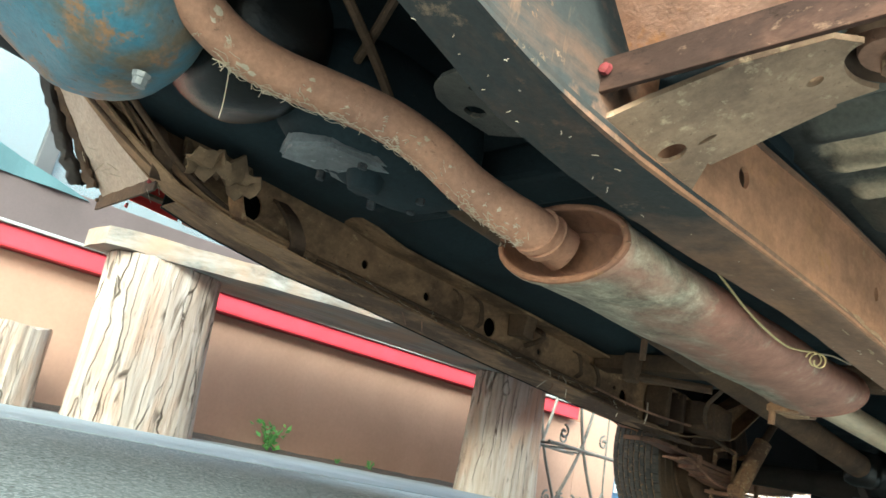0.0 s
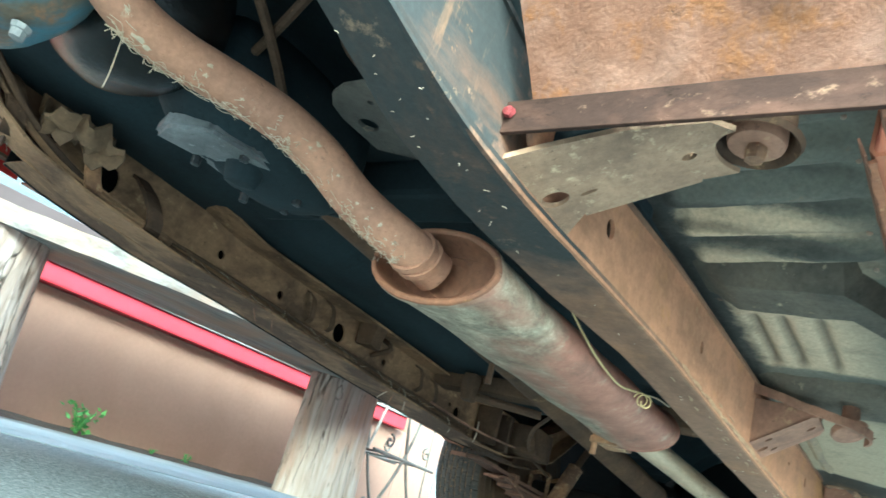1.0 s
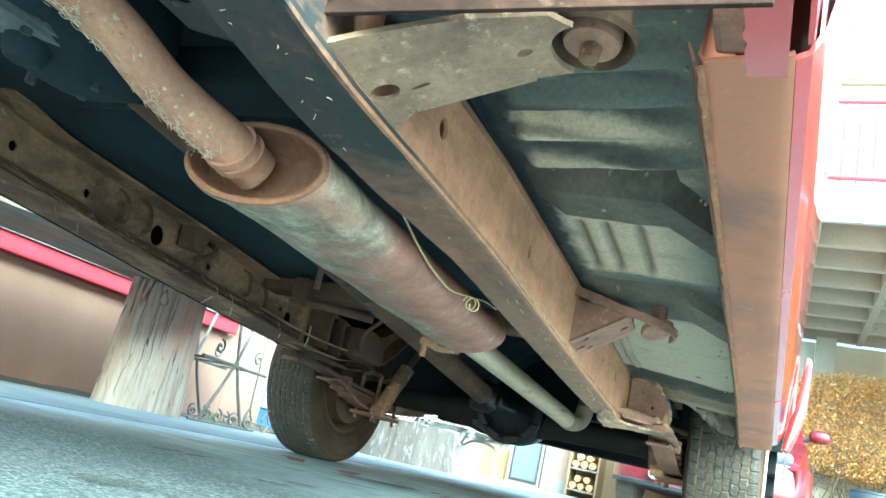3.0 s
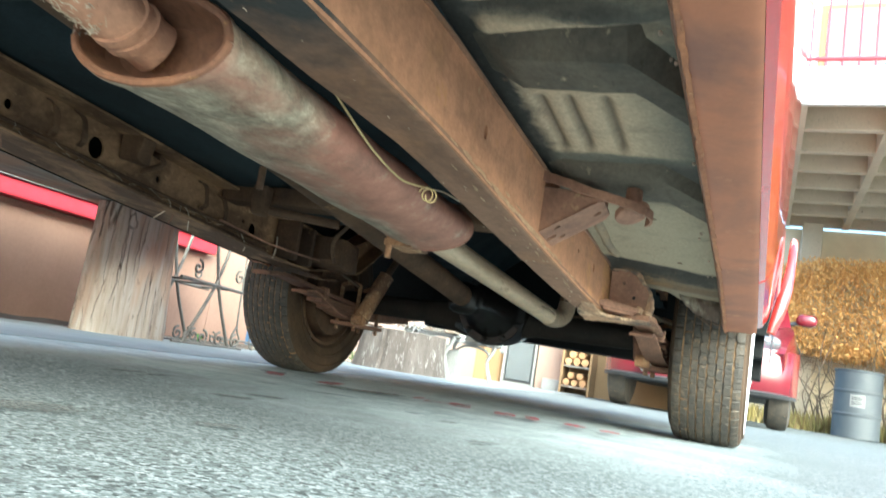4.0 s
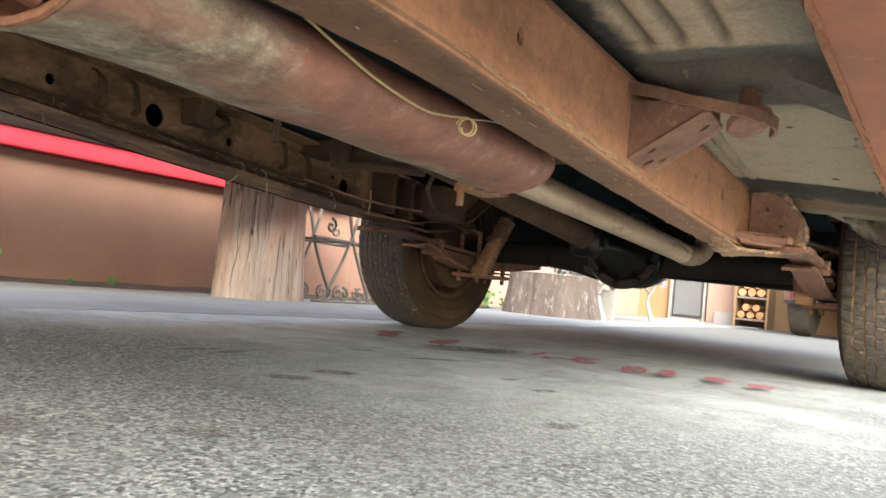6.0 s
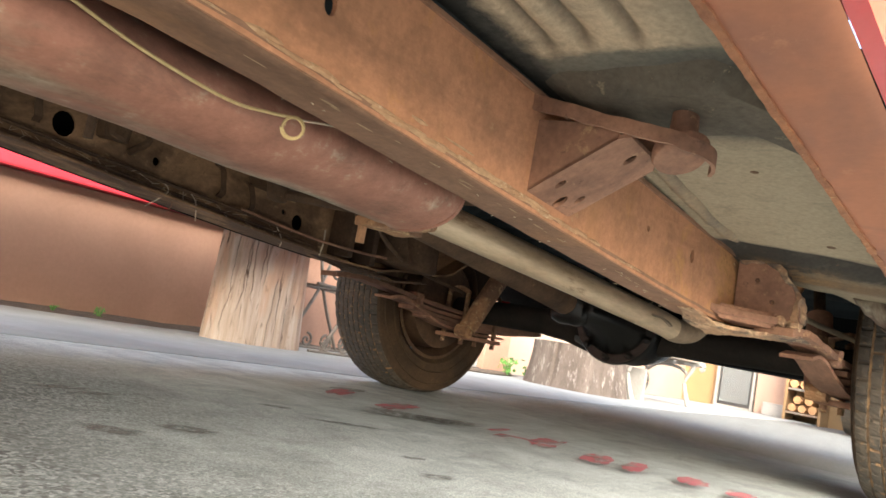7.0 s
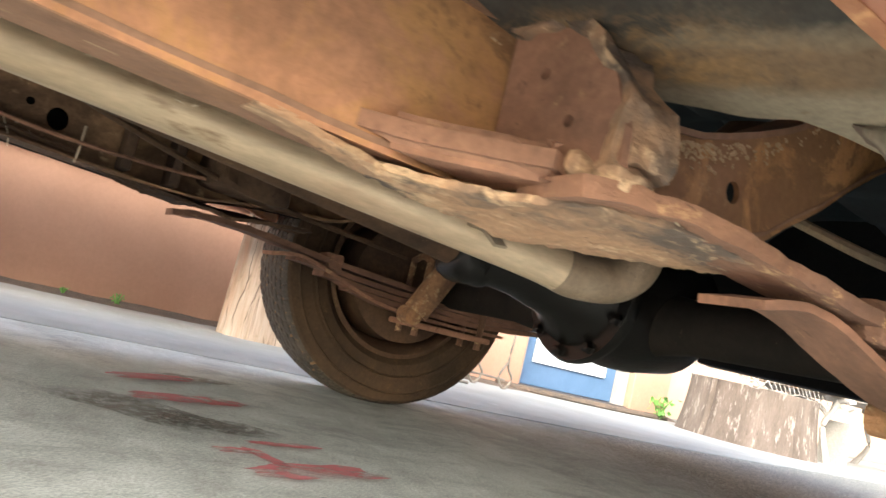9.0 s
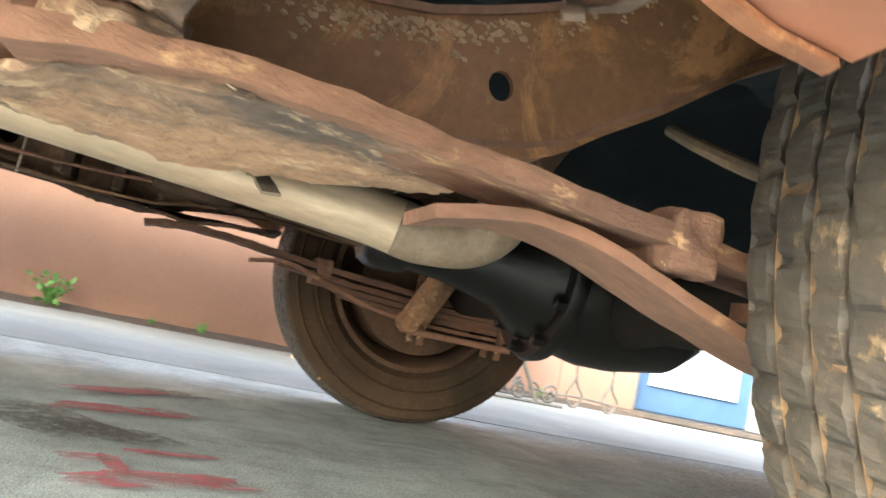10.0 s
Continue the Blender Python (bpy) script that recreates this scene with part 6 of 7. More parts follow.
def spring_hanger(s):
    """The box bracket that carries the front eye of the leaf spring."""
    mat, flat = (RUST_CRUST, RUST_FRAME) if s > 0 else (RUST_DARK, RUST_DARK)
    outline = [(0.433, 0.296), (0.433, 0.394), (0.468, 0.398), (0.492, 0.385), (0.512, 0.360), (0.524, 0.330), (0.526, 0.308), (0.505, 0.297)]
    bm = outline_plate(outline, [(0.462, 0.362, 0.0035, 0.004), (0.486, 0.332, 0.0035, 0.004)], lambda a, b: (s * a, -0.632 + 0.25 * (a - 0.433), b), (0, 0.006, 0))
    h = part("spring_hanger", leaned(bm), flat, truck, "heavily scaled spring hanger bracket")
    edge = smooth_path([(a, 0, b) for a, b in outline[1:7]], 4)
    bm = sheet(lambda u, v: Vector((s * (edge[int(u)].x + 0.002), -0.636 + 0.25 * (edge[int(u)].x - 0.433) + 0.046 * v, edge[int(u)].z + 0.002 - 0.02 * v * (u < 8))), range(len(edge)), span(0, 1, 16), 0.009)
    part("hanger_rim", leaned(rough_up(rough_up(bm, 0.008, 34), 0.004, 90)), mat, h, "crusted edge of the bracket", True)
    for k, (a, b, c, r) in enumerate(((0.514, -0.596, 0.303, 0.013), (0.506, -0.582, 0.312, 0.012), (0.500, -0.612, 0.301, 0.010), (0.519, -0.584, 0.324, 0.010))):
        part("rust_blister", leaned(rough_up(rough_up(dome((s * a, b, c), (r, r * 1.3, r * 0.9), 2.2, 18, 12), 0.006, 60, k), 0.003, 140)), mat, h, "swollen lump of scale", True)
    # sloping bar at the foot of the bracket
    lower = [(0.431, -0.722), (0.450, -0.692), (0.488, -0.648), (0.503, -0.634), (0.497, -0.618), (0.431, -0.624)]
    bm = outline_plate(lower, [], lambda a, b: (s * a, b, 0.2845 + 0.10 * max(0, a - 0.44)), (0, 0, 0.0225))
    bmesh.ops.bevel(bm, geom=[e for e in bm.edges if abs((e.verts[0].co - e.verts[1].co).z) < 0.008 and e.calc_length() > 0.012], offset=0.006, segments=3, affect="EDGES")
    part("hanger_ledge", leaned(bm), flat, h, "plain steel gusset at its foot")
    # crusted bottom plate, curving up to the spring

    def crust(u, v):
        y = -0.78 + 0.36 * u
        inner = 0.405 - 0.033 * ease(u / 0.35) + 0.030 * ease((y + 0.50) / 0.08)
        outer = 0.430 + 0.073 * ease((y + 0.71) / 0.11) + 0.010 * ease((y + 0.60) / 0.04)
        z_in = along([(-0.78, 0.283), (-0.63, 0.2805), (-0.574, 0.280), (-0.538, 0.2855), (-0.485, 0.296), (-0.42, 0.309)], y)
        z_out = along([(-0.78, 0.283), (-0.70, 0.277), (-0.64, 0.2795), (-0.605, 0.292), (-0.50, 0.303), (-0.42, 0.304)], y)
        z = z_in + (z_out - z_in) * v
        calm = ease(u / 0.2)
        z += calm * (0.0022 * noise.noise(Vector((u * 9, v * 5, 4))) + 0.0020 * noise.noise(Vector((u * 30, v * 14, 1))) + 0.0014 * noise.noise(Vector((u * 80, v * 40, 1))))
        ragged = 0.005 * noise.noise(Vector((u * 30, 2, 7))) * ease((v - 0.7) / 0.3) * calm - 0.002 * noise.noise(Vector((u * 34, 5, 3))) * ease((0.3 - v) / 0.3) * calm
        return Vector((s * (inner + (outer - inner) * v + ragged), y, z))
    bm = sheet(crust, span(0, 1, 110), span(0, 1, 40), 0.005)
    part("rust_crust", leaned(bm), mat, h, "flaking crust of rust and mud", True)
    return h


hanger_r = spring_hanger(1)
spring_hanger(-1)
bm = bmesh.new()
for pts in ([(0.505, -0.606, 0.322), (0.512, -0.602, 0.305), (0.508, -0.585, 0.296), (0.506, -0.570, 0.304)], [(0.508, -0.585, 0.296), (0.515, -0.560, 0.300), (0.516, -0.545, 0.296)]):
    tube(pts, 0.0006, 5, 5, 1, bm)
tagged(part("lint", leaned(bm), STRAW, hanger_r, "hair-thin strands of lint"), kind="stuff")


def leaf_spring(s):
    c = 0.497 if s > 0 else 0.528
    low = -0.004
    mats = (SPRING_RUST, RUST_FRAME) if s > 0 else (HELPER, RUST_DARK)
    sp = part("leaf_spring", rough_up(strip([(c * s, -0.63, 0.271), (c * s, -0.59, 0.2765), (c * s, -0.54, 0.2785), (c * s, -0.478, 0.275), (c * s, -0.40, 0.2675), (c * s, -0.32, 0.260), (c * s, -0.12, 0.248), (c * s, 0.1, 0.246),
                                    (c * s, 0.5, 0.29), (c * s, 0.72, 0.35)], 0.058, 0.011), 0.002, 60), mats[0], truck, "rusted multi-leaf rear spring")
    for k, (a, b) in enumerate(((-0.25, 0.5), (-0.22, 0.4), (-0.19, 0.3)) if s > 0 else ((-0.40, 0.5), (-0.34, 0.4), (-0.28, 0.3))):
        pts = [(c * s, y, low + 0.2475 - 0.0115 * (k + 1) + 0.10 * max(0, -0.12 - y) ** 1.3 + 0.10 * max(0, y - 0.05)) for y in span(a, b, 7)]
        part("leaf", rough_up(strip(pts, 0.056, 0.010), 0.0015, 60, k), mats[0], sp)
    pts = [((c - 0.012) * s, -0.450, 0.246), ((c - 0.012) * s, -0.405, 0.2545), ((c - 0.010) * s, -0.36, 0.249), ((c - 0.006) * s, -0.29, 0.226), (c * s, -0.20, 0.204), ((c + 0.004) * s, -0.05, 0.196), ((c + 0.004) * s, 0.1, 0.198)]
    part("helper_leaf", rough_up(strip(pts, 0.054, 0.0065), 0.0008, 60), HELPER if s > 0 else RUST_FRAME, sp, "sprung-away helper leaf with a curled end")
    part("spring_clip", rough_up(bx(min(s * (c - 0.031), s * (c + 0.031)), max(s * (c - 0.031), s * (c + 0.031)), -0.336, -0.308, 0.245, 0.276, 0.003, 5), 0.0035, 80), SPRING_RUST, sp, "rust-caked rebound clip")
    for y in (-0.125, 0.03):
        for x in (c - 0.034, c + 0.034):
            part("u_bolt", tube([(s * x, y, 0.16), (s * x, y, 0.315)], 0.007, 8, 1), RUST_HEAVY, sp)
        part("u_bolt_bow", tube([(s * (c - 0.034), y, 0.312), (s * c, y, 0.322), (s * (c + 0.034), y, 0.312)], 0.007, 8, 3), RUST_HEAVY, sp)
    part("spring_plate", bx(min(s * (c - 0.05), s * (c + 0.05)), max(s * (c - 0.05), s * (c + 0.05)), -0.145, 0.05, 0.176, 0.188, 0.004), RUST_FRAME, sp)
    return sp


leaf_spring(1)
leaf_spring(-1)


def axle():
    a = part("rear_axle", lathe([(-0.60, 0.034), (-0.30, 0.036), (-0.22, 0.045), (-0.15, 0.062), (-0.08, 0.072), (0.0, 0.066), (0.045, 0.046), (0.10, 0.038), (0.60, 0.034)], 32, "x", (0.02, -0.05, 0.265)),
             AXLE, truck, "oily black rear axle", True)
    d = part("differential", lathe([(0.11, 0.02), (0.10, 0.075), (0.07, 0.095), (0.0, 0.105), (-0.045, 0.105), (-0.07, 0.10), (-0.13, 0.085), (-0.17, 0.055), (-0.24, 0.04), (-0.30, 0.035), (-0.305, 0.02)], 36, "y", (-0.012, -0.03, 0.291)),
             BLACK_OIL, a, "round black differential housing", True)
    part("carrier_flange", lathe([(-0.118, 0.060), (-0.120, 0.108), (-0.112, 0.112), (-0.102, 0.110), (-0.100, 0.060)], 36, "y", (-0.012, -0.03, 0.291)), BLACK_OIL, d, "scuffed bolting flange", True)
    for k in range(10):
        t = 2 * math.pi * k / 10 + 0.2
        part("housing_bolt", lathe([(-0.132, 0.003), (-0.131, 0.0075), (-0.121, 0.008), (-0.119, 0.011), (-0.117, 0.011)], 6, "y", (-0.012 + 0.097 * math.cos(t), -0.03, 0.291 + 0.097 * math.sin(t))), BLACK_OIL, d)
    part("carrier_rib", tube([(-0.14, -0.09, 0.235), (-0.06, -0.11, 0.215), (0.03, -0.09, 0.232)], 0.014, 10, 6), GREY_CAST, d, "scuffed grey carrier rib")
    part("brake_line", tube([(0.04, -0.07, 0.25), (0.20, -0.05, 0.304), (0.36, -0.045, 0.306), (0.46, -0.05, 0.30)], 0.004, 6, 5), RUST_DARK, a)


axle()
shaft = part("driveshaft", tube([(-0.03, -0.325, 0.292), (-0.03, -0.37, 0.30), (-0.028, -0.8, 0.348), (0.0, -1.9, 0.46)], lambda t: 0.030 if t > 0.06 else 0.036, 20, 8), RUST_DARK, truck, "dark brown driveshaft", True)
part("universal_joint", rough_up(dome((-0.03, -0.335, 0.294), (0.045, 0.035, 0.045), 3.5), 0.003, 40), BLACK_OIL, shaft, "", True)


def wheel(s, xc, yc, zc):
    w = thing("wheel", "", "", (xc, yc, zc))
    w.parent = truck
    R, seg = 0.297, 720
    ribs = [(-0.094, -0.072, 0), (-0.067, -0.047, 4), (-0.043, -0.025, 2), (-0.021, -0.002, 6), (0.002, 0.021, 1), (0.025, 0.043, 5), (0.047, 0.067, 3), (0.072, 0.094, 7)]
    sect = [(-0.078, 0.185, 2), (-0.098, 0.200, 2), (-0.106, 0.235, 2), (-0.104, 0.262, 2), (-0.099, 0.280, 2)]
    cols = []
    for a, r, m in sect:
        cols.append((a, r, None))
    for a, b, ph in ribs:
        crown = lambda q: R - 0.9 * abs(q) ** 2 * 1.1
        cols += [(a, crown(a) - 0.0035, -1), (a + 0.001, crown(a) - (0.002 if a == -0.094 else 0), ph), ((a + b) / 2, crown((a + b) / 2), ph), (b - 0.001, crown(b) - (0.002 if b == 0.094 else 0), ph), (b, crown(b) - 0.0035, -1)]
    for a, r, m in reversed(sect):
        cols.append((-a, r, None))
    bm = bmesh.new()
    grid = []
    for k in range(seg):
        t = 2 * math.pi * k / seg
        row = []
        for a, r, ph in cols:
            if ph is not None and ph >= 0:
                zig = (k + 2 * ph) % 12
                if zig < 2:
                    r -= 0.0034 if abs(a) > 0.06 else 0.0015
                a += 0.0014 * (abs((k + 2 * ph) % 12 - 6) / 3 - 1) + 0.0008 * noise.noise(Vector((k * 0.4, a * 90, s)))
                r += 0.0011 * noise.noise(Vector((k * 0.55, a * 130, s * 3)))
            flat = min(1.0, (zc - 0.001) / max(1e-6, -r * math.sin(t))) if math.sin(t) < -0.9 else 1.0
            row.append(bm.verts.new((0.9 * a, r * math.cos(t), r * math.sin(t) * flat)))
        grid.append(row)
    n = len(cols)
    for k in range(seg):
        a, b = grid[k], grid[(k + 1) % seg]
        for j in range(n - 1):
            f = bm.faces.new((a[j], a[j + 1], b[j + 1], b[j]))
            p0, p1 = cols[j][2], cols[j + 1][2]
            if p0 is None or p1 is None:
                f.material_index = 2
            elif p0 == -1 and p1 == -1:
                f.material_index = 1 if noise.noise(Vector((k * 0.04, cols[j][0] * 30, s * 7))) > -0.30 else 0
            else:
                ph = max(p0, p1)
                f.material_index = 1 if (k + 2 * ph) % 12 < 2 and noise.noise(Vector((k * 0.05, cols[j][0] * 25, s * 5))) > 0.45 else 0
    tyre = part("tyre", bm, [TYRE, TYRE_MUD, TYRE_SIDE], w, "worn tyre with clay packed in its tread")
    for sx in (-1, 1):
        for r in (0.225, 0.262):
            part("sidewall_rib", lathe([(sx * 0.094, r - 0.003), (sx * 0.0972, r), (sx * 0.094, r + 0.003)], 64, "x", capped=False), TYRE_SIDE, tyre)
    o = 1 if s > 0 else -1
    part("whitewall", lathe([(0.0915 * o, 0.207), (0.0968 * o, 0.214), (0.0977 * o, 0.235), (0.0968 * o, 0.250), (0.093 * o, 0.256)], 72, "x", capped=False), HOUSE_WHITE, tyre, "white sidewall band", True)
    rim = part("rim", lathe([(-0.080 * o, 0.188), (-0.082 * o, 0.178), (-0.07 * o, 0.172), (-0.02 * o, 0.160), (0.03 * o, 0.150), (0.035 * o, 0.06), (0.05 * o, 0.05), (0.06 * o, 0.172), (0.08 * o, 0.188)], 48, "x", capped=False), RUST_DARK, w, "brown rusted steel rim", True)
    part("brake_drum", lathe([(-0.10 * o, 0.05), (-0.095 * o, 0.135), (-0.03 * o, 0.140), (0.03 * o, 0.135), (0.032 * o, 0.05)], 40, "x", (0, 0, -0.015)), RUST_DARK, rim, "scaly rusted brake drum", True)
    return w


wheel(1, 0.637, -0.03, 0.293)
left_wheel = wheel(-1, -0.69, -0.105, 0.293)
left_wheel.location.z, left_wheel.scale = 0.280, (1.0, 0.955, 0.955)


def shock(s):
    b = part("shock_absorber", tube([(0.455 * s, -0.155, 0.205), (0.44 * s, -0.12, 0.285), (0.425 * s, -0.085, 0.36)], 0.026, 16, 4), RUST_FRAME if s > 0 else RUST_HEAVY, truck, "rusty shock absorber", True)
    part("shock_rod", tube([(0.425 * s, -0.085, 0.36), (0.40 * s, -0.03, 0.47)], 0.012, 10, 1), RUST_DARK, b)
    part("shock_eye", lathe([(-0.02, 0.008), (-0.02, 0.018), (0.02, 0.018), (0.02, 0.008)], 16, "x", (0.458 * s, -0.165, 0.198)), RUST_HEAVY, b)


shock(1)
shock(-1)


# exhaust
def muffler():
    c0, c1 = Vector((0.250, -1.885, 0.340)), Vector((0.203, -1.165, 0.336))
    d = (c1 - c0).normalized()
    side = d.cross(Vector((0, 0, 1))).normalized()
    side = (side * math.cos(0.05) + Vector((0, 0, 1)) * math.sin(-0.05)).normalized()
    top = side.cross(d)
    L = (c1 - c0).length

    def ring(bm, s, ra, rb, seg=48):
        return [bm.verts.new(c0 + d * s + side * ra * math.cos(t) + top * rb * math.sin(t)) for t in (2 * math.pi * k / seg for k in range(seg))]

    def loft(rows, cap0=False, cap1=False):
        bm = bmesh.new()
        rs = [ring(bm, *r) for r in rows]
        for a, b in zip(rs, rs[1:]):
            for k in range(len(a)):
                bm.faces.new((a[k], a[(k + 1) % len(a)], b[(k + 1) % len(a)], b[k]))
        if cap0:
            bm.faces.new(rs[0][::-1])
        if cap1:
            bm.faces.new(rs[-1])
        return bm
    A, B = 0.086, 0.043
    rows = [(0.0, A - 0.004, B - 0.004), (-0.004, A + 0.001, B + 0.001), (0.004, A + 0.004, B + 0.004), (0.014, A + 0.001, B + 0.001)]
    rows += [(s, A + 0.0012 * math.sin(s * 31), B + 0.0012 * math.cos(s * 27)) for s in span(0.02, L - 0.02, 24)]
    rows += [(L - 0.012, A + 0.003, B + 0.003), (L - 0.004, A + 0.002, B + 0.002), (L, A - 0.008, B - 0.006), (L + 0.004, A - 0.03, B - 0.02)]
    m = part("muffler", loft(rows, False, True), MUFFLER, truck, "oval muffler, silvery with rust stains", True)
    part("front_cap", loft([(0.002, A - 0.001, B - 0.001), (0.030, A - 0.006, B - 0.006), (0.038, A - 0.016, B - 0.014), (0.034, 0.03, 0.026), (0.04, 0.02, 0.02)], False, True), MUFFLER_END, m, "recessed orange-rusted end cap", True)
    rim = [c0 - d * 0.002 + side * (A - 0.001) * math.cos(t) + top * (B - 0.001) * math.sin(t) for t in span(0, 2 * math.pi, 40)]
    part("front_rim", rough_up(tube(rim, 0.0042, 8, 1), 0.0012, 60), MUFFLER_END, m, "rusted rolled rim", True)
    rim = [c0 + d * (L - 0.006) + side * (A + 0.001) * math.cos(t) + top * (B + 0.001) * math.sin(t) for t in span(0, 2 * math.pi, 40)]
    part("rear_rim", rough_up(tube(rim, 0.0038, 8, 1), 0.0010, 60), MUFFLER, m, "rolled rear rim", True)
    part("seam", tube([c0 + d * s + top * (B + 0.001) for s in span(0.02, L - 0.02, 5)], 0.003, 6, 2), MUFFLER, m)
    e = c1 + d * 0.0 - top * (B - 0.002) - side * 0.03
    part("hanger_tab", rough_up(bx(e.x - 0.035, e.x + 0.02, e.y - 0.02, e.y + 0.055, e.z - 0.006, e.z + 0.006, 0.003, 2), 0.003, 30), RUST_HEAVY, m, "bent rusty hanger tab")
    part("hanger_stud", tube([(e.x - 0.028, e.y - 0.01, e.z - 0.028), (e.x - 0.028, e.y - 0.01, e.z + 0.01)], 0.006, 8, 1), RUST_HEAVY, m)
    part("drip_stub", tube([(e.x - 0.055, e.y - 0.36, e.z - 0.002), (e.x - 0.055, e.y - 0.36, e.z + 0.03)], 0.005, 8, 1), RUST_DARK, m)
    wire = [(0.352, -1.90, 0.402), (0.345, -1.80, 0.378), (0.329, -1.66, 0.3475), (0.324, -1.59, 0.333), (0.321, -1.515, 0.3245), (0.323, -1.475, 0.3275), (0.328, -1.455, 0.330)]
    part("wire", tube(wire, 0.0015, 6, 6), WIRE, m, "yellow wire lying along the muffler")
    d0 = Vector((0.72, -0.62, -0.30)).normalized()
    u0 = d0.cross(Vector((0, 0, 1))).normalized()
    v0 = u0.cross(d0)
    loop = [Vector((0.330, -1.452, 0.322)) + 0.0088 * (u0 * math.cos(t) + v0 * math.sin(t)) + d0 * 0.002 * t for t in span(0, 4 * math.pi, 36)]
    part("wire_loop", tube(loop, 0.0012, 6, 1), WIRE, m)
    part("wire", tube([(0.33, -1.447, 0.330), (0.333, -1.40, 0.338), (0.325, -1.32, 0.345)], 0.0011, 6, 4), STRAW, m)
    return m


muffler()
fp = [(0.230, -1.858, 0.343), (0.2205, -1.904, 0.355), (0.2025, -1.9355, 0.367), (0.184, -1.975, 0.383), (0.166, -2.024, 0.409), (0.149, -2.071, 0.424), (0.129, -2.1255, 0.431), (0.111, -2.191, 0.433), (0.106, -2.241, 0.440), (0.104, -2.287, 0.463), (0.100, -2.32, 0.51), (0.095, -2.34, 0.57)]
pipe = part("exhaust_pipe", tube(fp, lambda t: 0.0256 - 0.0026 * t, 20, 8), PIPE, truck, "brown rusted exhaust pipe draped in dry straw", True)
for k, y in enumerate((-1.885, -1.897)):
    f = (y + 1.858) / -0.046
    c = Vector((0.230 - 0.0095 * f, y, 0.343 + 0.012 * f))
    part("pipe_collar", tube([c - Vector((-0.0008, 0.004, -0.001)), c + Vector((-0.0008, 0.004, -0.001))], 0.0292, 20, 1), PIPE, pipe)


def straw_on_pipe():
    """Fine dry grass caught along the underside of the pipe."""
    rnd = random.Random(12)
    bm = bmesh.new()
    path = smooth_path(fp, 8)

    def on_pipe(i, a):
        p = path[i]
        t = (path[i + 1] - path[i - 1]).normalized()
        s = t.cross(Vector((0, 0, 1))).normalized()
        s = -s if s.x < 0 else s
        nrm = s * math.cos(a) + Vector((0, 0, 1)) * math.sin(a)
        return p + nrm * (0.0262 - 0.0026 * i / len(path)), t, nrm
    for _ in range(110):
        i = rnd.randrange(10, len(path) - 22)
        a = -1.45 + rnd.gauss(0, 0.17)
        n = rnd.randrange(1, 4)
        pts = []
        for k in range(n + 1):
            q, t, nrm = on_pipe(i + k, a + rnd.gauss(0, 0.12))
            pts.append(q + nrm * rnd.uniform(0, 0.0035))
        tube(pts, 0.00034, 4, 3, 1, bm)
    for _ in range(46):
        i = rnd.randrange(10, len(path) - 18)
        a0 = rnd.gauss(-1.3, 0.4)
        for _ in range(rnd.randrange(3, 8)):
            q, t, nrm = on_pipe(i, a0 + rnd.gauss(0, 0.15))
            d = (t * rnd.gauss(0, 1) + nrm * rnd.uniform(0, 0.6) + Vector((rnd.gauss(0, .5), rnd.gauss(0, .5), rnd.gauss(0, .5)))).normalized() * rnd.uniform(0.002, 0.008)
            tube([q, q + d * 0.5 + nrm * 0.001, q + d + Vector((0, 0, -0.001))], 0.00045, 4, 2, 1, bm)
    for _ in range(34):
        i = rnd.randrange(12, len(path) - 14)
        q, t, nrm = on_pipe(i, rnd.gauss(-0.9, 0.45))
        side = t.cross(nrm)
        n, r = 9, rnd.uniform(0.0012, 0.0042)
        ring = [bm.verts.new(q - nrm * 0.0004 + (t * 1.5 * math.cos(6.283 * k / n) + side * math.sin(6.283 * k / n)) * r * rnd.uniform(0.35, 1.3)) for k in range(n)]
        top = bm.verts.new(q + nrm * 0.0003)
        for k in range(n):
            bm.faces.new((ring[k], ring[(k + 1) % n], top))
    k = min(range(1, len(path) - 1), key=lambda n: abs(path[n].y + 2.235))
    q, t, nrm = on_pipe(k, -1.9)
    tube([q, q + Vector((-0.006, 0.004, -0.010)), q + Vector((-0.011, 0.008, -0.030)), q + Vector((-0.016, 0.010, -0.045))], 0.0005, 5, 4, 1, bm)
    return tagged(part("straw", bm, STRAW, pipe, "wisps of dry straw"), kind="stuff")


straw_on_pipe()
tp = [(0.195, -1.178, 0.328), (0.20, -1.04, 0.319), (0.21, -0.80, 0.303), (0.22, -0.60, 0.288), (0.229, -0.44, 0.2755), (0.2355, -0.388, 0.2685)]
tail = part("tail_pipe", tube(tp, 0.0235, 20, 8), TAIL, truck, "pale tail pipe bending up over the axle", True)
bend = [(0.2345, -0.396, 0.2695), (0.238, -0.376, 0.267), (0.249, -0.340, 0.271), (0.258, -0.320, 0.287), (0.262, -0.313, 0.315)]
part("tail_pipe_bend", tube(bend, 0.0238, 20, 8), TAIL_BEND, tail, "brown slip-jointed bend", True)
part("pipe_tab", rough_up(strip([(0.249, -0.515, 0.2815), (0.266, -0.512, 0.2765), (0.276, -0.508, 0.270), (0.281, -0.503, 0.2645)], 0.014, 0.003, (0, 1, 0), 5), 0.002, 60), TAIL_BEND, tail, "small torn tab")
# rise split off and coloured dark in place of the shade on it
part("tail_pipe_rise", tube([(0.2615, -0.314, 0.308), (0.264, -0.305, 0.35), (0.275, -0.26, 0.42), (0.29, -0.15, 0.52), (0.30, 0.1, 0.60), (0.36, 0.9, 0.55)], 0.0232, 20, 8), RUST_DARK, tail, "rusty rise over the axle, darkened for the shade there", True)
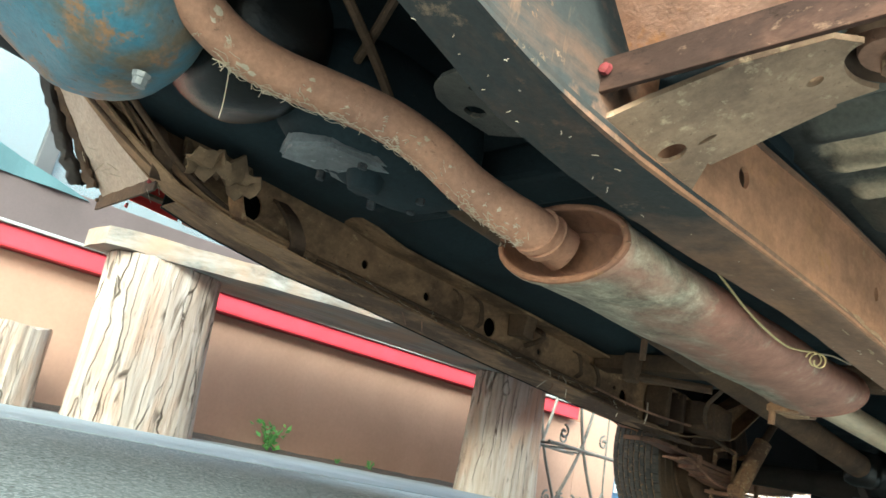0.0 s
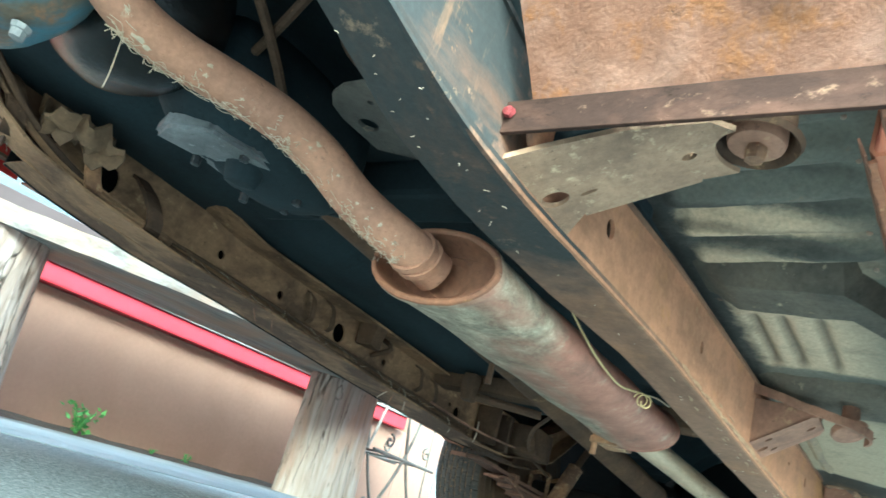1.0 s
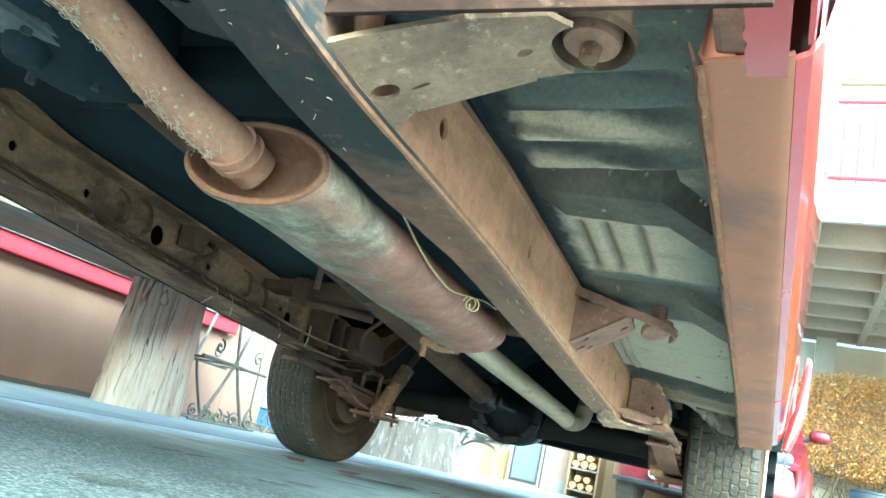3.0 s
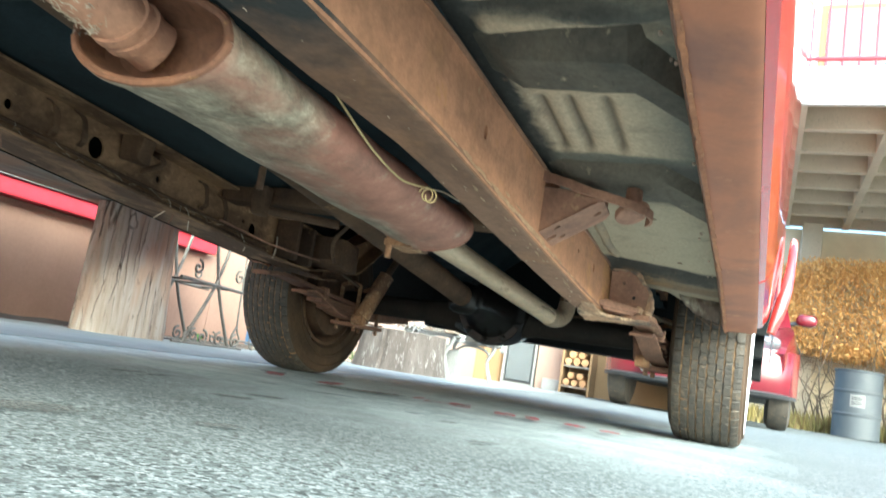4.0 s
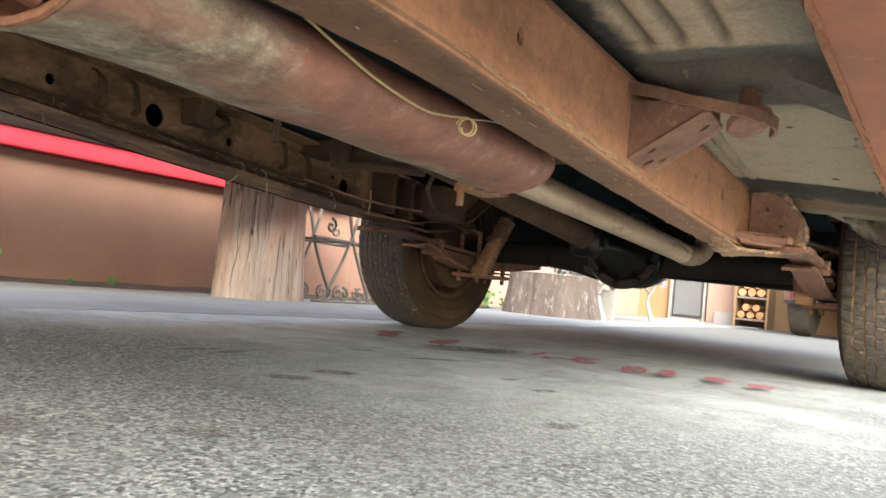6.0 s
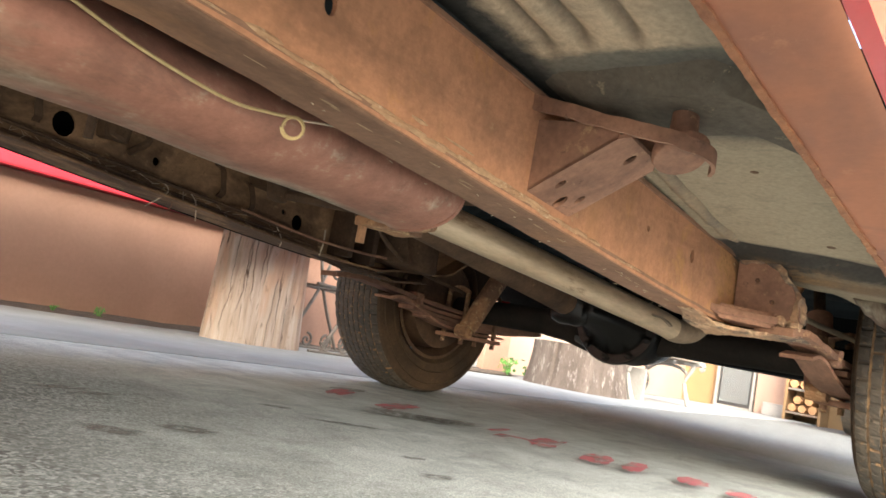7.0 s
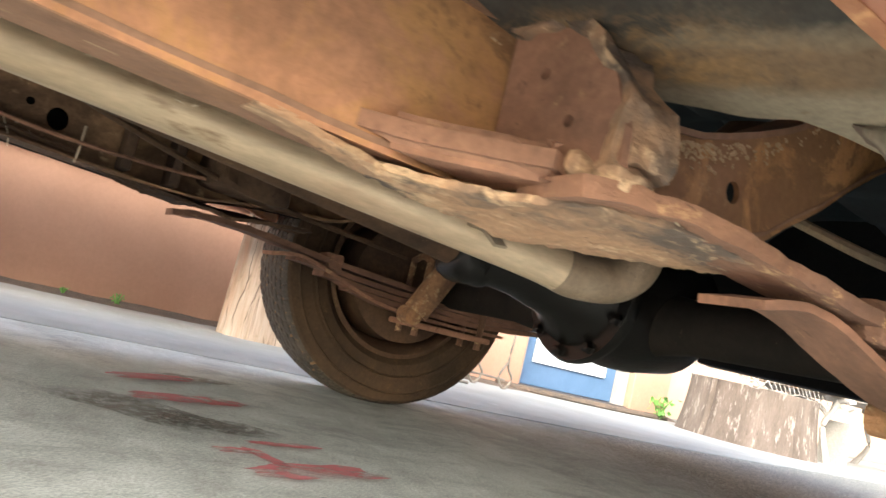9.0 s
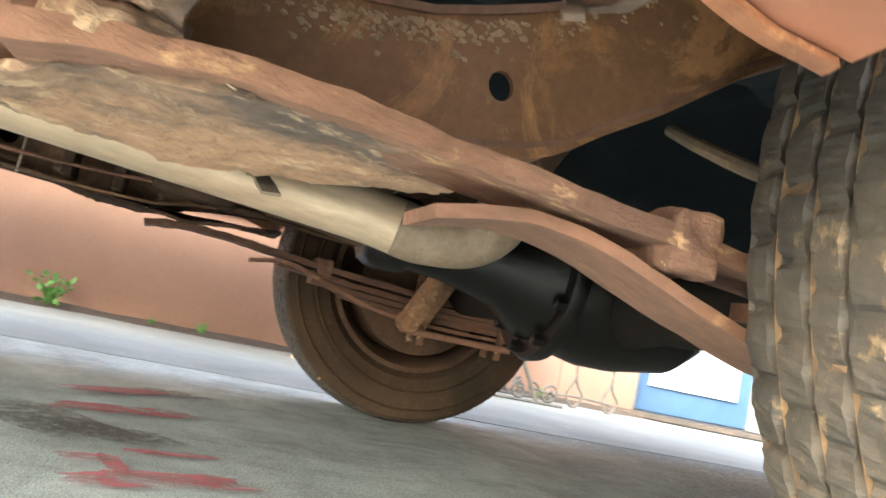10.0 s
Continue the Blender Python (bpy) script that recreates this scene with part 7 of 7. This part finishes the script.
part("pipe_clamp", rough_up(bx(0.15, 0.225, -1.155, -1.125, 0.295, 0.315, 0.006, 2), 0.004, 30), RUST_HEAVY, tail)


# engine and gearbox
def engine():
    pan = rough_up(dome((-0.015, -2.395, 0.358), (0.135, 0.155, 0.100), 2.8, 32, 20), 0.005, 12)
    for v in pan.verts:
        v.co.z += 0.42 * max(0.0, -2.345 - v.co.y)
    e = part("oil_pan", leaned(pan), BLUE_ENGINE, truck, "chipped blue oil pan with a drain plug", True)
    part("pan_rim", leaned(bx(-0.16, 0.14, -2.62, -2.23, 0.40, 0.412, 0.003)), BLUE_ENGINE, e)
    part("drain_plug", leaned(lathe([(-0.010, 0.003), (-0.009, 0.007), (-0.002, 0.0075), (-0.001, 0.009), (0.004, 0.010)], 8, "z", (0.050, -2.298, 0.268))), PALE_CAST, e, "dirty drain plug")
    part("bell_housing", leaned(rough_up(dome((-0.02, -2.185, 0.408), (0.12, 0.085, 0.095), 2.4, 28, 18), 0.004, 16)), BLACK_OIL, truck, "black bell housing", True)
    part("engine_block", leaned(bx(-0.16, 0.15, -2.75, -2.22, 0.415, 0.78, 0.02)), BLUE_ENGINE, truck, "greasy blue engine block")
    g = part("gearbox", leaned(rough_up(dome((-0.01, -1.98, 0.40), (0.085, 0.15, 0.085), 3.0, 24, 16), 0.008, 14)), DEEP_BLUE, truck, "greasy dark gearbox", True)
    bm = outline_plate([(-0.075, -2.085), (-0.020, -2.100), (0.030, -2.075), (0.052, -2.020), (0.040, -1.975), (0.050, -1.945), (0.015, -1.905), (-0.045, -1.915), (-0.070, -1.965), (-0.060, -2.02)], [], lambda a, b: (a, b, 0.322 + 0.10 * (b + 2.0)), (0, 0, 0.022))
    bmesh.ops.bevel(bm, geom=bm.edges[:], offset=0.005, segments=2, affect="EDGES")
    part("gearbox_sump", leaned(rough_up(bm, 0.005, 22)), PALE_CAST, g, "pale scuffed gearbox sump", True)
    part("sump_boss", leaned(rough_up(lathe([(-0.026, 0.004), (-0.024, 0.018), (-0.010, 0.024), (0.012, 0.026)], 18, "z", (0.000, -1.995, 0.322)), 0.004, 40)), DEEP_BLUE, g, "dark round boss", True)
    for k in range(3):
        x = -0.045 + 0.036 * k
        part("casting_rib", leaned(rough_up(tube([(x, -1.915, 0.330), (x * 0.9, -1.87, 0.338), (x * 0.8, -1.83, 0.352)], 0.007, 7, 5), 0.003, 60)), DEEP_BLUE, g)
    for x, y in ((-0.07, -2.02), (0.03, -2.02), (-0.075, -1.93), (0.025, -1.92), (-0.02, -1.90)):
        part("sump_bolt", leaned(lathe([(0.306, 0.003), (0.307, 0.0060), (0.318, 0.0065)], 6, "z", (x, y, 0.006))), GREY_CAST, g)
    part("shift_rod", tube([(0.16, -2.32, 0.66), (0.11, -2.10, 0.52), (0.05, -1.99, 0.47)], 0.006, 8, 4), RUST_DARK, g)
    part("shift_rod", tube([(0.20, -2.12, 0.56), (0.06, -2.08, 0.52), (-0.08, -2.04, 0.52)], 0.006, 8, 4), RUST_DARK, g)
    bm = outline_plate([(0.160, -2.005), (0.166, -2.030), (0.182, -2.048), (0.208, -2.059), (0.245, -2.062), (0.345, -2.040), (0.345, -1.930), (0.240, -1.915), (0.165, -1.945)], [(0.190, -1.992, 0.014, 0.012), (0.225, -2.030, 0.004, 0.004)], lambda a, b: (a, b, 0.362 + 0.06 * (0.345 - a)), (0, 0, 0.005))
    part("mount_gusset", leaned(bm), GUSSET, truck, "grimy gusset plate with a round hole")
    part("engine_side_cover", leaned(rough_up(bx(0.10, 0.19, -2.26, -2.10, 0.47, 0.60, 0.02, 4), 0.012, 14)), BLUE_ENGINE, truck, "dark blue side of the engine", True)
    part("linkage_rod", leaned(tube([(0.30, -2.20, 0.52), (0.215, -2.10, 0.455), (0.19, -2.06, 0.425), (0.22, -2.02, 0.40)], 0.005, 7, 5)), RUST_DARK, g, "bent linkage rod")


engine()
part("cross_member", leaned(bx(-0.42, 0.42, -1.80, -1.72, 0.40, 0.46, 0.01)), DEEP_BLUE, truck, "black cross member")
part("cross_member", leaned(bx(-0.42, 0.42, -0.98, -0.92, 0.365, 0.405, 0.008)), RUST_DARK, truck, "rusty cross member")


def left_rail_clutter():
    """Brackets, hoses and lines on the far rail."""
    rnd = random.Random(3)
    def crumple(u, v):
        return Vector((-0.41 + 0.085 * u + 0.016 * noise.noise(Vector((u * 3, v * 3, 1))), -2.10 + 0.11 * v + 0.02 * noise.noise(Vector((u * 3, v * 3, 5))),
                       0.405 - 0.06 * math.sin(u * 2.6) - 0.03 * (v - 0.5) ** 2 + 0.03 * noise.noise(Vector((u * 5, v * 5, 9)))))
    part("engine_mount", leaned(sheet(crumple, span(0, 1, 14), span(0, 1, 14), 0.006)), MOUNT_RUST, truck, "crumpled rusty engine mount bracket", True)
    for k, (y, z) in enumerate(((-2.16, 0.33), (-2.02, 0.31), (-1.90, 0.305))):
        part("bracket", leaned(rough_up(strip([(-0.425, y, z + 0.07), (-0.385, y + 0.01, z + 0.045), (-0.375, y + 0.03, z), (-0.40, y + 0.04, z - 0.02)], 0.03, 0.006, (0, 1, 0)), 0.005, 30)), RUST_HEAVY if k == 1 else RUST_DARK, rail_l)
    for k in range(4):
        a = rnd.uniform(-0.01, 0.01)
        part("hose", leaned(tube([(-0.33 - 0.02 * k, -2.42, 0.50 - 0.02 * k), (-0.36 - 0.01 * k, -2.25 + 0.02 * k, 0.41 - 0.012 * k + a), (-0.385, -2.10 + 0.03 * k, 0.315 + a), (-0.392, -1.92 + 0.05 * k, 0.29 + 0.004 * k)], 0.0026 + 0.0010 * (k % 3), 8, 6)), RUST_FAR, truck, "dusty brake and fuel line")
    for k in range(2):
        o = 0.014 * k
        part("brake_line", leaned(tube([(-0.40 + o, -2.4, 0.47 - o), (-0.402 + o, -2.1, 0.325 - o), (-0.40, -1.7, 0.293 + o), (-0.40, -1.2, 0.292 + o), (-0.40, -0.8, 0.293 + o)], 0.0035, 6, 6)), RUST_DARK, rail_l)
    part("hose", leaned(tube([(-0.30, -2.35, 0.46), (-0.33, -2.22, 0.39), (-0.37, -2.10, 0.335), (-0.39, -1.98, 0.305)], 0.0055, 8, 6)), RUST_DARK, truck, "sagging dusty hose")
    part("bracket", leaned(rough_up(bx(-0.425, -0.37, -1.29, -1.25, 0.34, 0.395, 0.008, 3), 0.006, 25)), RUST_DARK, rail_l)
    part("bracket", leaned(rough_up(tube([(-0.42, -1.225, 0.335), (-0.37, -1.22, 0.36), (-0.42, -1.215, 0.385)], 0.006, 8, 4), 0.002, 30)), RUST_DARK, rail_l)
    part("bracket", leaned(bx(-0.42, -0.35, -0.745, -0.73, 0.29, 0.39, 0.003)), RUST_DARK, rail_l)
    part("bracket", leaned(bx(-0.42, -0.35, -0.675, -0.66, 0.29, 0.39, 0.003)), RUST_DARK, rail_l)
    part("cable", leaned(tube([(-0.39, -1.0, 0.31), (-0.36, -0.85, 0.302), (-0.35, -0.70, 0.31), (-0.36, -0.55, 0.33)], 0.003, 6, 6)), RUST_FRAME, truck, "dusty sagging cable")
    part("cable_end", leaned(tube([(-0.372, -0.80, 0.33), (-0.37, -0.80, 0.298), (-0.374, -0.802, 0.275)], 0.002, 5, 3)), STRAW, truck)
    for y, z in ((-1.40, 0.35), (-1.46, 0.345), (-1.05, 0.345), (-0.98, 0.335)):
        part("bracket", leaned(rough_up(strip([(-0.424, y, z + 0.035), (-0.405, y + 0.004, z + 0.022), (-0.402, y + 0.010, z - 0.012), (-0.418, y + 0.014, z - 0.026)], 0.012, 0.003, (0, 1, 0)), 0.003, 50)), RUST_DARK, rail_l, "small rusty clip")
    for k in range(6):
        y = rnd.uniform(-1.95, -0.7)
        part("wire_end", leaned(tube([(-0.405, y, 0.31), (-0.395, y + 0.015, 0.292 - rnd.uniform(0, 0.02)), (-0.40, y + rnd.uniform(-0.02, 0.04), 0.270 - rnd.uniform(0, 0.02))], 0.0012, 5, 5)), RUST_FRAME if k % 2 else STRAW, rail_l)
    part("bump_bracket", leaned(rough_up(bx(-0.30, -0.265, -1.02, -0.99, 0.33, 0.395, 0.006, 3), 0.004, 25)), RUST_DARK, truck, "rusty bracket under the floor")
    part("bracket_rod", leaned(tube([(-0.29, -1.0, 0.345), (-0.12, -0.93, 0.345)], 0.010, 8, 1)), RUST_DARK, truck)
    part("brake_cable", leaned(tube([(-0.10, -0.92, 0.35), (-0.22, -0.78, 0.335), (-0.34, -0.55, 0.32), (-0.46, -0.2, 0.33)], 0.005, 6, 6)), RUST_DARK, truck)
    part("frame_crossmember_end", leaned(rough_up(bx(-0.43, -0.30, -0.62, -0.50, 0.31, 0.39, 0.012, 4), 0.010, 18)), RUST_DARK, truck)


left_rail_clutter()


def rail_details():
    # scale and lint on the near rail and floor
    rnd = random.Random(21)
    bm = bmesh.new()
    for _ in range(44):
        y = rnd.uniform(-2.25, -0.75)
        xx = rnd.uniform(0.37, 0.43)
        q = Vector((xx, y, along(RAIL_LOW, y) - 0.007))
        d = Vector((rnd.gauss(0, 1), rnd.gauss(0, 1), rnd.gauss(0, 0.25))).normalized() * rnd.uniform(0.001, 0.006)
        tube([q, q + d * 0.5 + Vector((0.001, 0, 0)), q + d], 0.0004, 4, 2, 1, bm)
    tagged(part("lint", leaned(bm), STRAW, rail_r, "specks of lint and straw"), kind="stuff")
    bm = bmesh.new()
    for _ in range(26):
        y = rnd.uniform(-1.95, -0.5)
        xx = rnd.uniform(0.66, 0.69)
        q = Vector((xx - 0.02, y, floor_height(xx - 0.02, y) - 0.004))
        rr = rnd.uniform(0.002, 0.004)
        join(bm, dome(q, (rr, rr, rr), 2, 6, 5))
    tagged(part("sealer", leaned(bm), CREAM, truck, "drops of pale sealer along the floor edge"), kind="stuff")
    # scraped pale paint along the lower corner of the rail
    bm = bmesh.new()
    for _ in range(22):
        y = rnd.uniform(-1.62, -1.02) if rnd.random() < 0.8 else rnd.uniform(-1.02, -0.8)
        ln, wd = rnd.uniform(0.003, 0.012), rnd.uniform(0.0006, 0.0018)
        z = along(RAIL_LOW, y) - 0.0015
        x = 0.4215 - abs(rnd.gauss(0, 0.006))
        ring = [bm.verts.new((x + wd * math.sin(6.283 * k / 8) * rnd.uniform(0.6, 1.2), y + ln * math.cos(6.283 * k / 8) * rnd.uniform(0.8, 1.1), z - 0.004)) for k in range(8)]
        bm.faces.new(ring)
    tagged(part("scraped_paint", leaned(bm), RUST_FLAKE, rail_r, "scraped pale patches on the rail corner"), kind="stuff")
    # dry grass and lint that hangs from the far rail
    bm = bmesh.new()
    for _ in range(90):
        y = rnd.uniform(-2.25, -0.85)
        x = -0.375 - rnd.uniform(0, 0.05)
        p = Vector((x, y, 0.292 + rnd.uniform(0, 0.012)))
        d = Vector((rnd.gauss(0, 0.006), rnd.gauss(0.006, 0.018), -rnd.uniform(0.002, 0.016)))
        tube([p, p + d * 0.5 + Vector((rnd.gauss(0, 0.003), 0, 0)), p + d], rnd.uniform(0.0002, 0.00045), 4, 3, 1, bm)
    tagged(part("lint", leaned(bm), STRAW, rail_l, "dry grass and lint under the rail"), kind="stuff")
    # yellowed paint left along the lower corner of the web
    bm = bmesh.new()
    for _ in range(46):
        y = rnd.gauss(-1.32, 0.13)
        ln, hd = rnd.uniform(0.008, 0.030), rnd.uniform(0.0012, 0.0036)
        z = along(RAIL_LOW, y) + 0.004 + abs(rnd.gauss(0.0, 0.004))
        ring = [bm.verts.new((0.4312, y + ln * math.cos(6.283 * k / 9) * rnd.uniform(0.7, 1.1), z + hd * math.sin(6.283 * k / 9) * rnd.uniform(0.5, 1.2))) for k in range(9)]
        tip = bm.verts.new((0.4330, y, z))
        for k in range(9):
            bm.faces.new((ring[k], ring[(k + 1) % 9], tip))
    tagged(part("worn_paint", leaned(bm), WORN_EDGE, rail_r, "yellowed worn paint along the rail corner"), kind="stuff")
    # pale scale under the top of the rail where it rises over the axle
    bm = bmesh.new()
    for _ in range(330):
        y = rnd.gauss(-0.46, 0.06)
        zt = along(RAIL_TOP, y) - 0.007 - abs(rnd.gauss(0, 0.009))
        r = rnd.uniform(0.0008, 0.0030)
        ring = [bm.verts.new((0.4306, y + r * math.cos(6.283 * k / 7) * rnd.uniform(0.4, 1.4), zt + 0.7 * r * math.sin(6.283 * k / 7) * rnd.uniform(0.4, 1.3))) for k in range(7)]
        tip = bm.verts.new((0.4317, y, zt))
        for k in range(7):
            bm.faces.new((ring[k], ring[(k + 1) % 7], tip))
    tagged(part("rust_scale", leaned(bm), RUST_FLAKE, rail_r, "pale flaking scale on the rail"), kind="stuff")
    top = [(0.568, -0.474, 0.3845), (0.588, -0.468, 0.3835), (0.612, -0.462, 0.3825), (0.645, -0.460, 0.380), (0.670, -0.462, 0.378)]
    low = [(0.570, -0.466, 0.376), (0.590, -0.452, 0.358), (0.610, -0.446, 0.345), (0.632, -0.446, 0.337), (0.660, -0.450, 0.333)]

    def flap(u, v):
        i = min(int(u), 3)
        a = Vector(top[i]).lerp(Vector(top[i + 1]), u - i)
        b = Vector(low[i]).lerp(Vector(low[i + 1]), u - i)
        p = a.lerp(b, v) + Vector((0, -0.010 * math.sin(math.pi * v), 0))
        return p + Vector((0, 0.004, 0.003)) * noise.noise(Vector((u * 2.2, v * 3, 5)))
    lip = part("torn_floor_lip", leaned(sheet(flap, span(0, 4, 40), span(0, 1, 12), 0.002)), TORN_LIP, truck, "torn dusty floor edge curling down beside the sill", True)
    for pts in ([(0.606, -0.447, 0.346), (0.622, -0.452, 0.335), (0.636, -0.459, 0.326), (0.647, -0.463, 0.319)], [(0.612, -0.444, 0.342), (0.634, -0.444, 0.3335), (0.652, -0.448, 0.329), (0.664, -0.452, 0.3265)]):
        part("curled_strip", leaned(rough_up(strip(pts, 0.007, 0.002, (0, 0.9, 0.4), 6), 0.0012, 90)), TORN_LIP, lip, "narrow torn strip of sheet steel")
    part("brake_hose", tube([(0.30, -0.20, 0.395), (0.375, -0.22, 0.362), (0.455, -0.225, 0.328), (0.53, -0.20, 0.305)], 0.0055, 8, 5), OUTRIGGER, truck, "pale brake hose")


rail_details()


# ---- marks on the road ----
def blot(x, y, w, l, turn, mat, name, label, category, seed, z=0.0045, kind_=""):
    rnd = random.Random(seed)
    bm = bmesh.new()
    c, s = math.cos(turn), math.sin(turn)
    vs = []
    for k in range(40):
        t = 2 * math.pi * k / 40
        e = 3.2 if mat is RED_MARK else 2
        q = (abs(math.cos(t)) ** e + abs(math.sin(t)) ** e) ** (-1 / e)
        r = q * (1 + 0.26 * noise.noise(Vector((math.cos(t) * 2, math.sin(t) * 2, seed * 3.1))) + 0.16 * noise.noise(Vector((math.cos(t) * 6, math.sin(t) * 6, seed * 1.7))))
        u, v = w / 2 * r * math.cos(t), l / 2 * r * math.sin(t)
        vs.append(bm.verts.new((x + u * c - v * s, y + u * s + v * c, z)))
    bm.faces.new(vs)
    ob = part(name, bm, mat)
    return tagged(ob, label, category, "marks on the asphalt")


# worn letters of a parking sign, read from beside the wall, and oil under the engine
MARKS = (((-0.44, -0.598), (0.050, 0.165), 0.55), ((-0.275, -0.580), (0.055, 0.185), 0.35), ((-0.045, -0.515), (0.020, 0.100), 0.2),
         ((0.018, -0.600), (0.022, 0.050), 0.2), ((0.076, -0.525), (0.052, 0.175), 0.32), ((0.035, -0.570), (0.075, 0.022), 0.3),
         ((0.205, -0.562), (0.055, 0.130), 0.3), ((0.268, -0.540), (0.035, 0.140), 0.3), ((0.370, -0.530), (0.05, 0.10), 0.3), ((0.455, -0.540), (0.05, 0.08), 0.3))
for i, ((x, y), (w, l), t) in enumerate(MARKS):
    blot(x, y, w, l, t, RED_MARK, "road_mark", "worn red paint mark on the asphalt", "road mark", i, 0.0045 + 0.0004 * i)
STAINS = (((0.028, -1.292), (0.030, 0.075), -0.65), ((0.045, -1.395), (0.030, 0.07), -0.7), ((-0.24, -1.33), (0.022, 0.075), -0.1), ((-0.183, -0.992), (0.020, 0.06), -0.6),
          ((-0.048, -0.952), (0.018, 0.115), -0.6), ((0.265, -1.70), (0.022, 0.055), -0.6), ((-0.197, -1.30), (0.018, 0.06), 0.2), ((0.18, -1.04), (0.014, 0.04), -0.6),
          ((0.275, -1.10), (0.02, 0.05), -0.5), ((0.423, -1.34), (0.02, 0.05), -0.5), ((0.16, -1.84), (0.05, 0.09), -0.5), ((-0.145, -0.66), (0.09, 0.24), -0.62),
          ((-0.50, -0.52), (0.05, 0.12), 0.3), ((-0.12, -0.58), (0.06, 0.14), -0.3))
for i, ((x, y), (w, l), t) in enumerate(STAINS):
    blot(x, y, w * 1.35, l * 1.35, t, OIL_STAIN, "oil_stain", "dark oil stain on the asphalt", "stain", 40 + i, 0.0025 + 0.0001 * i)
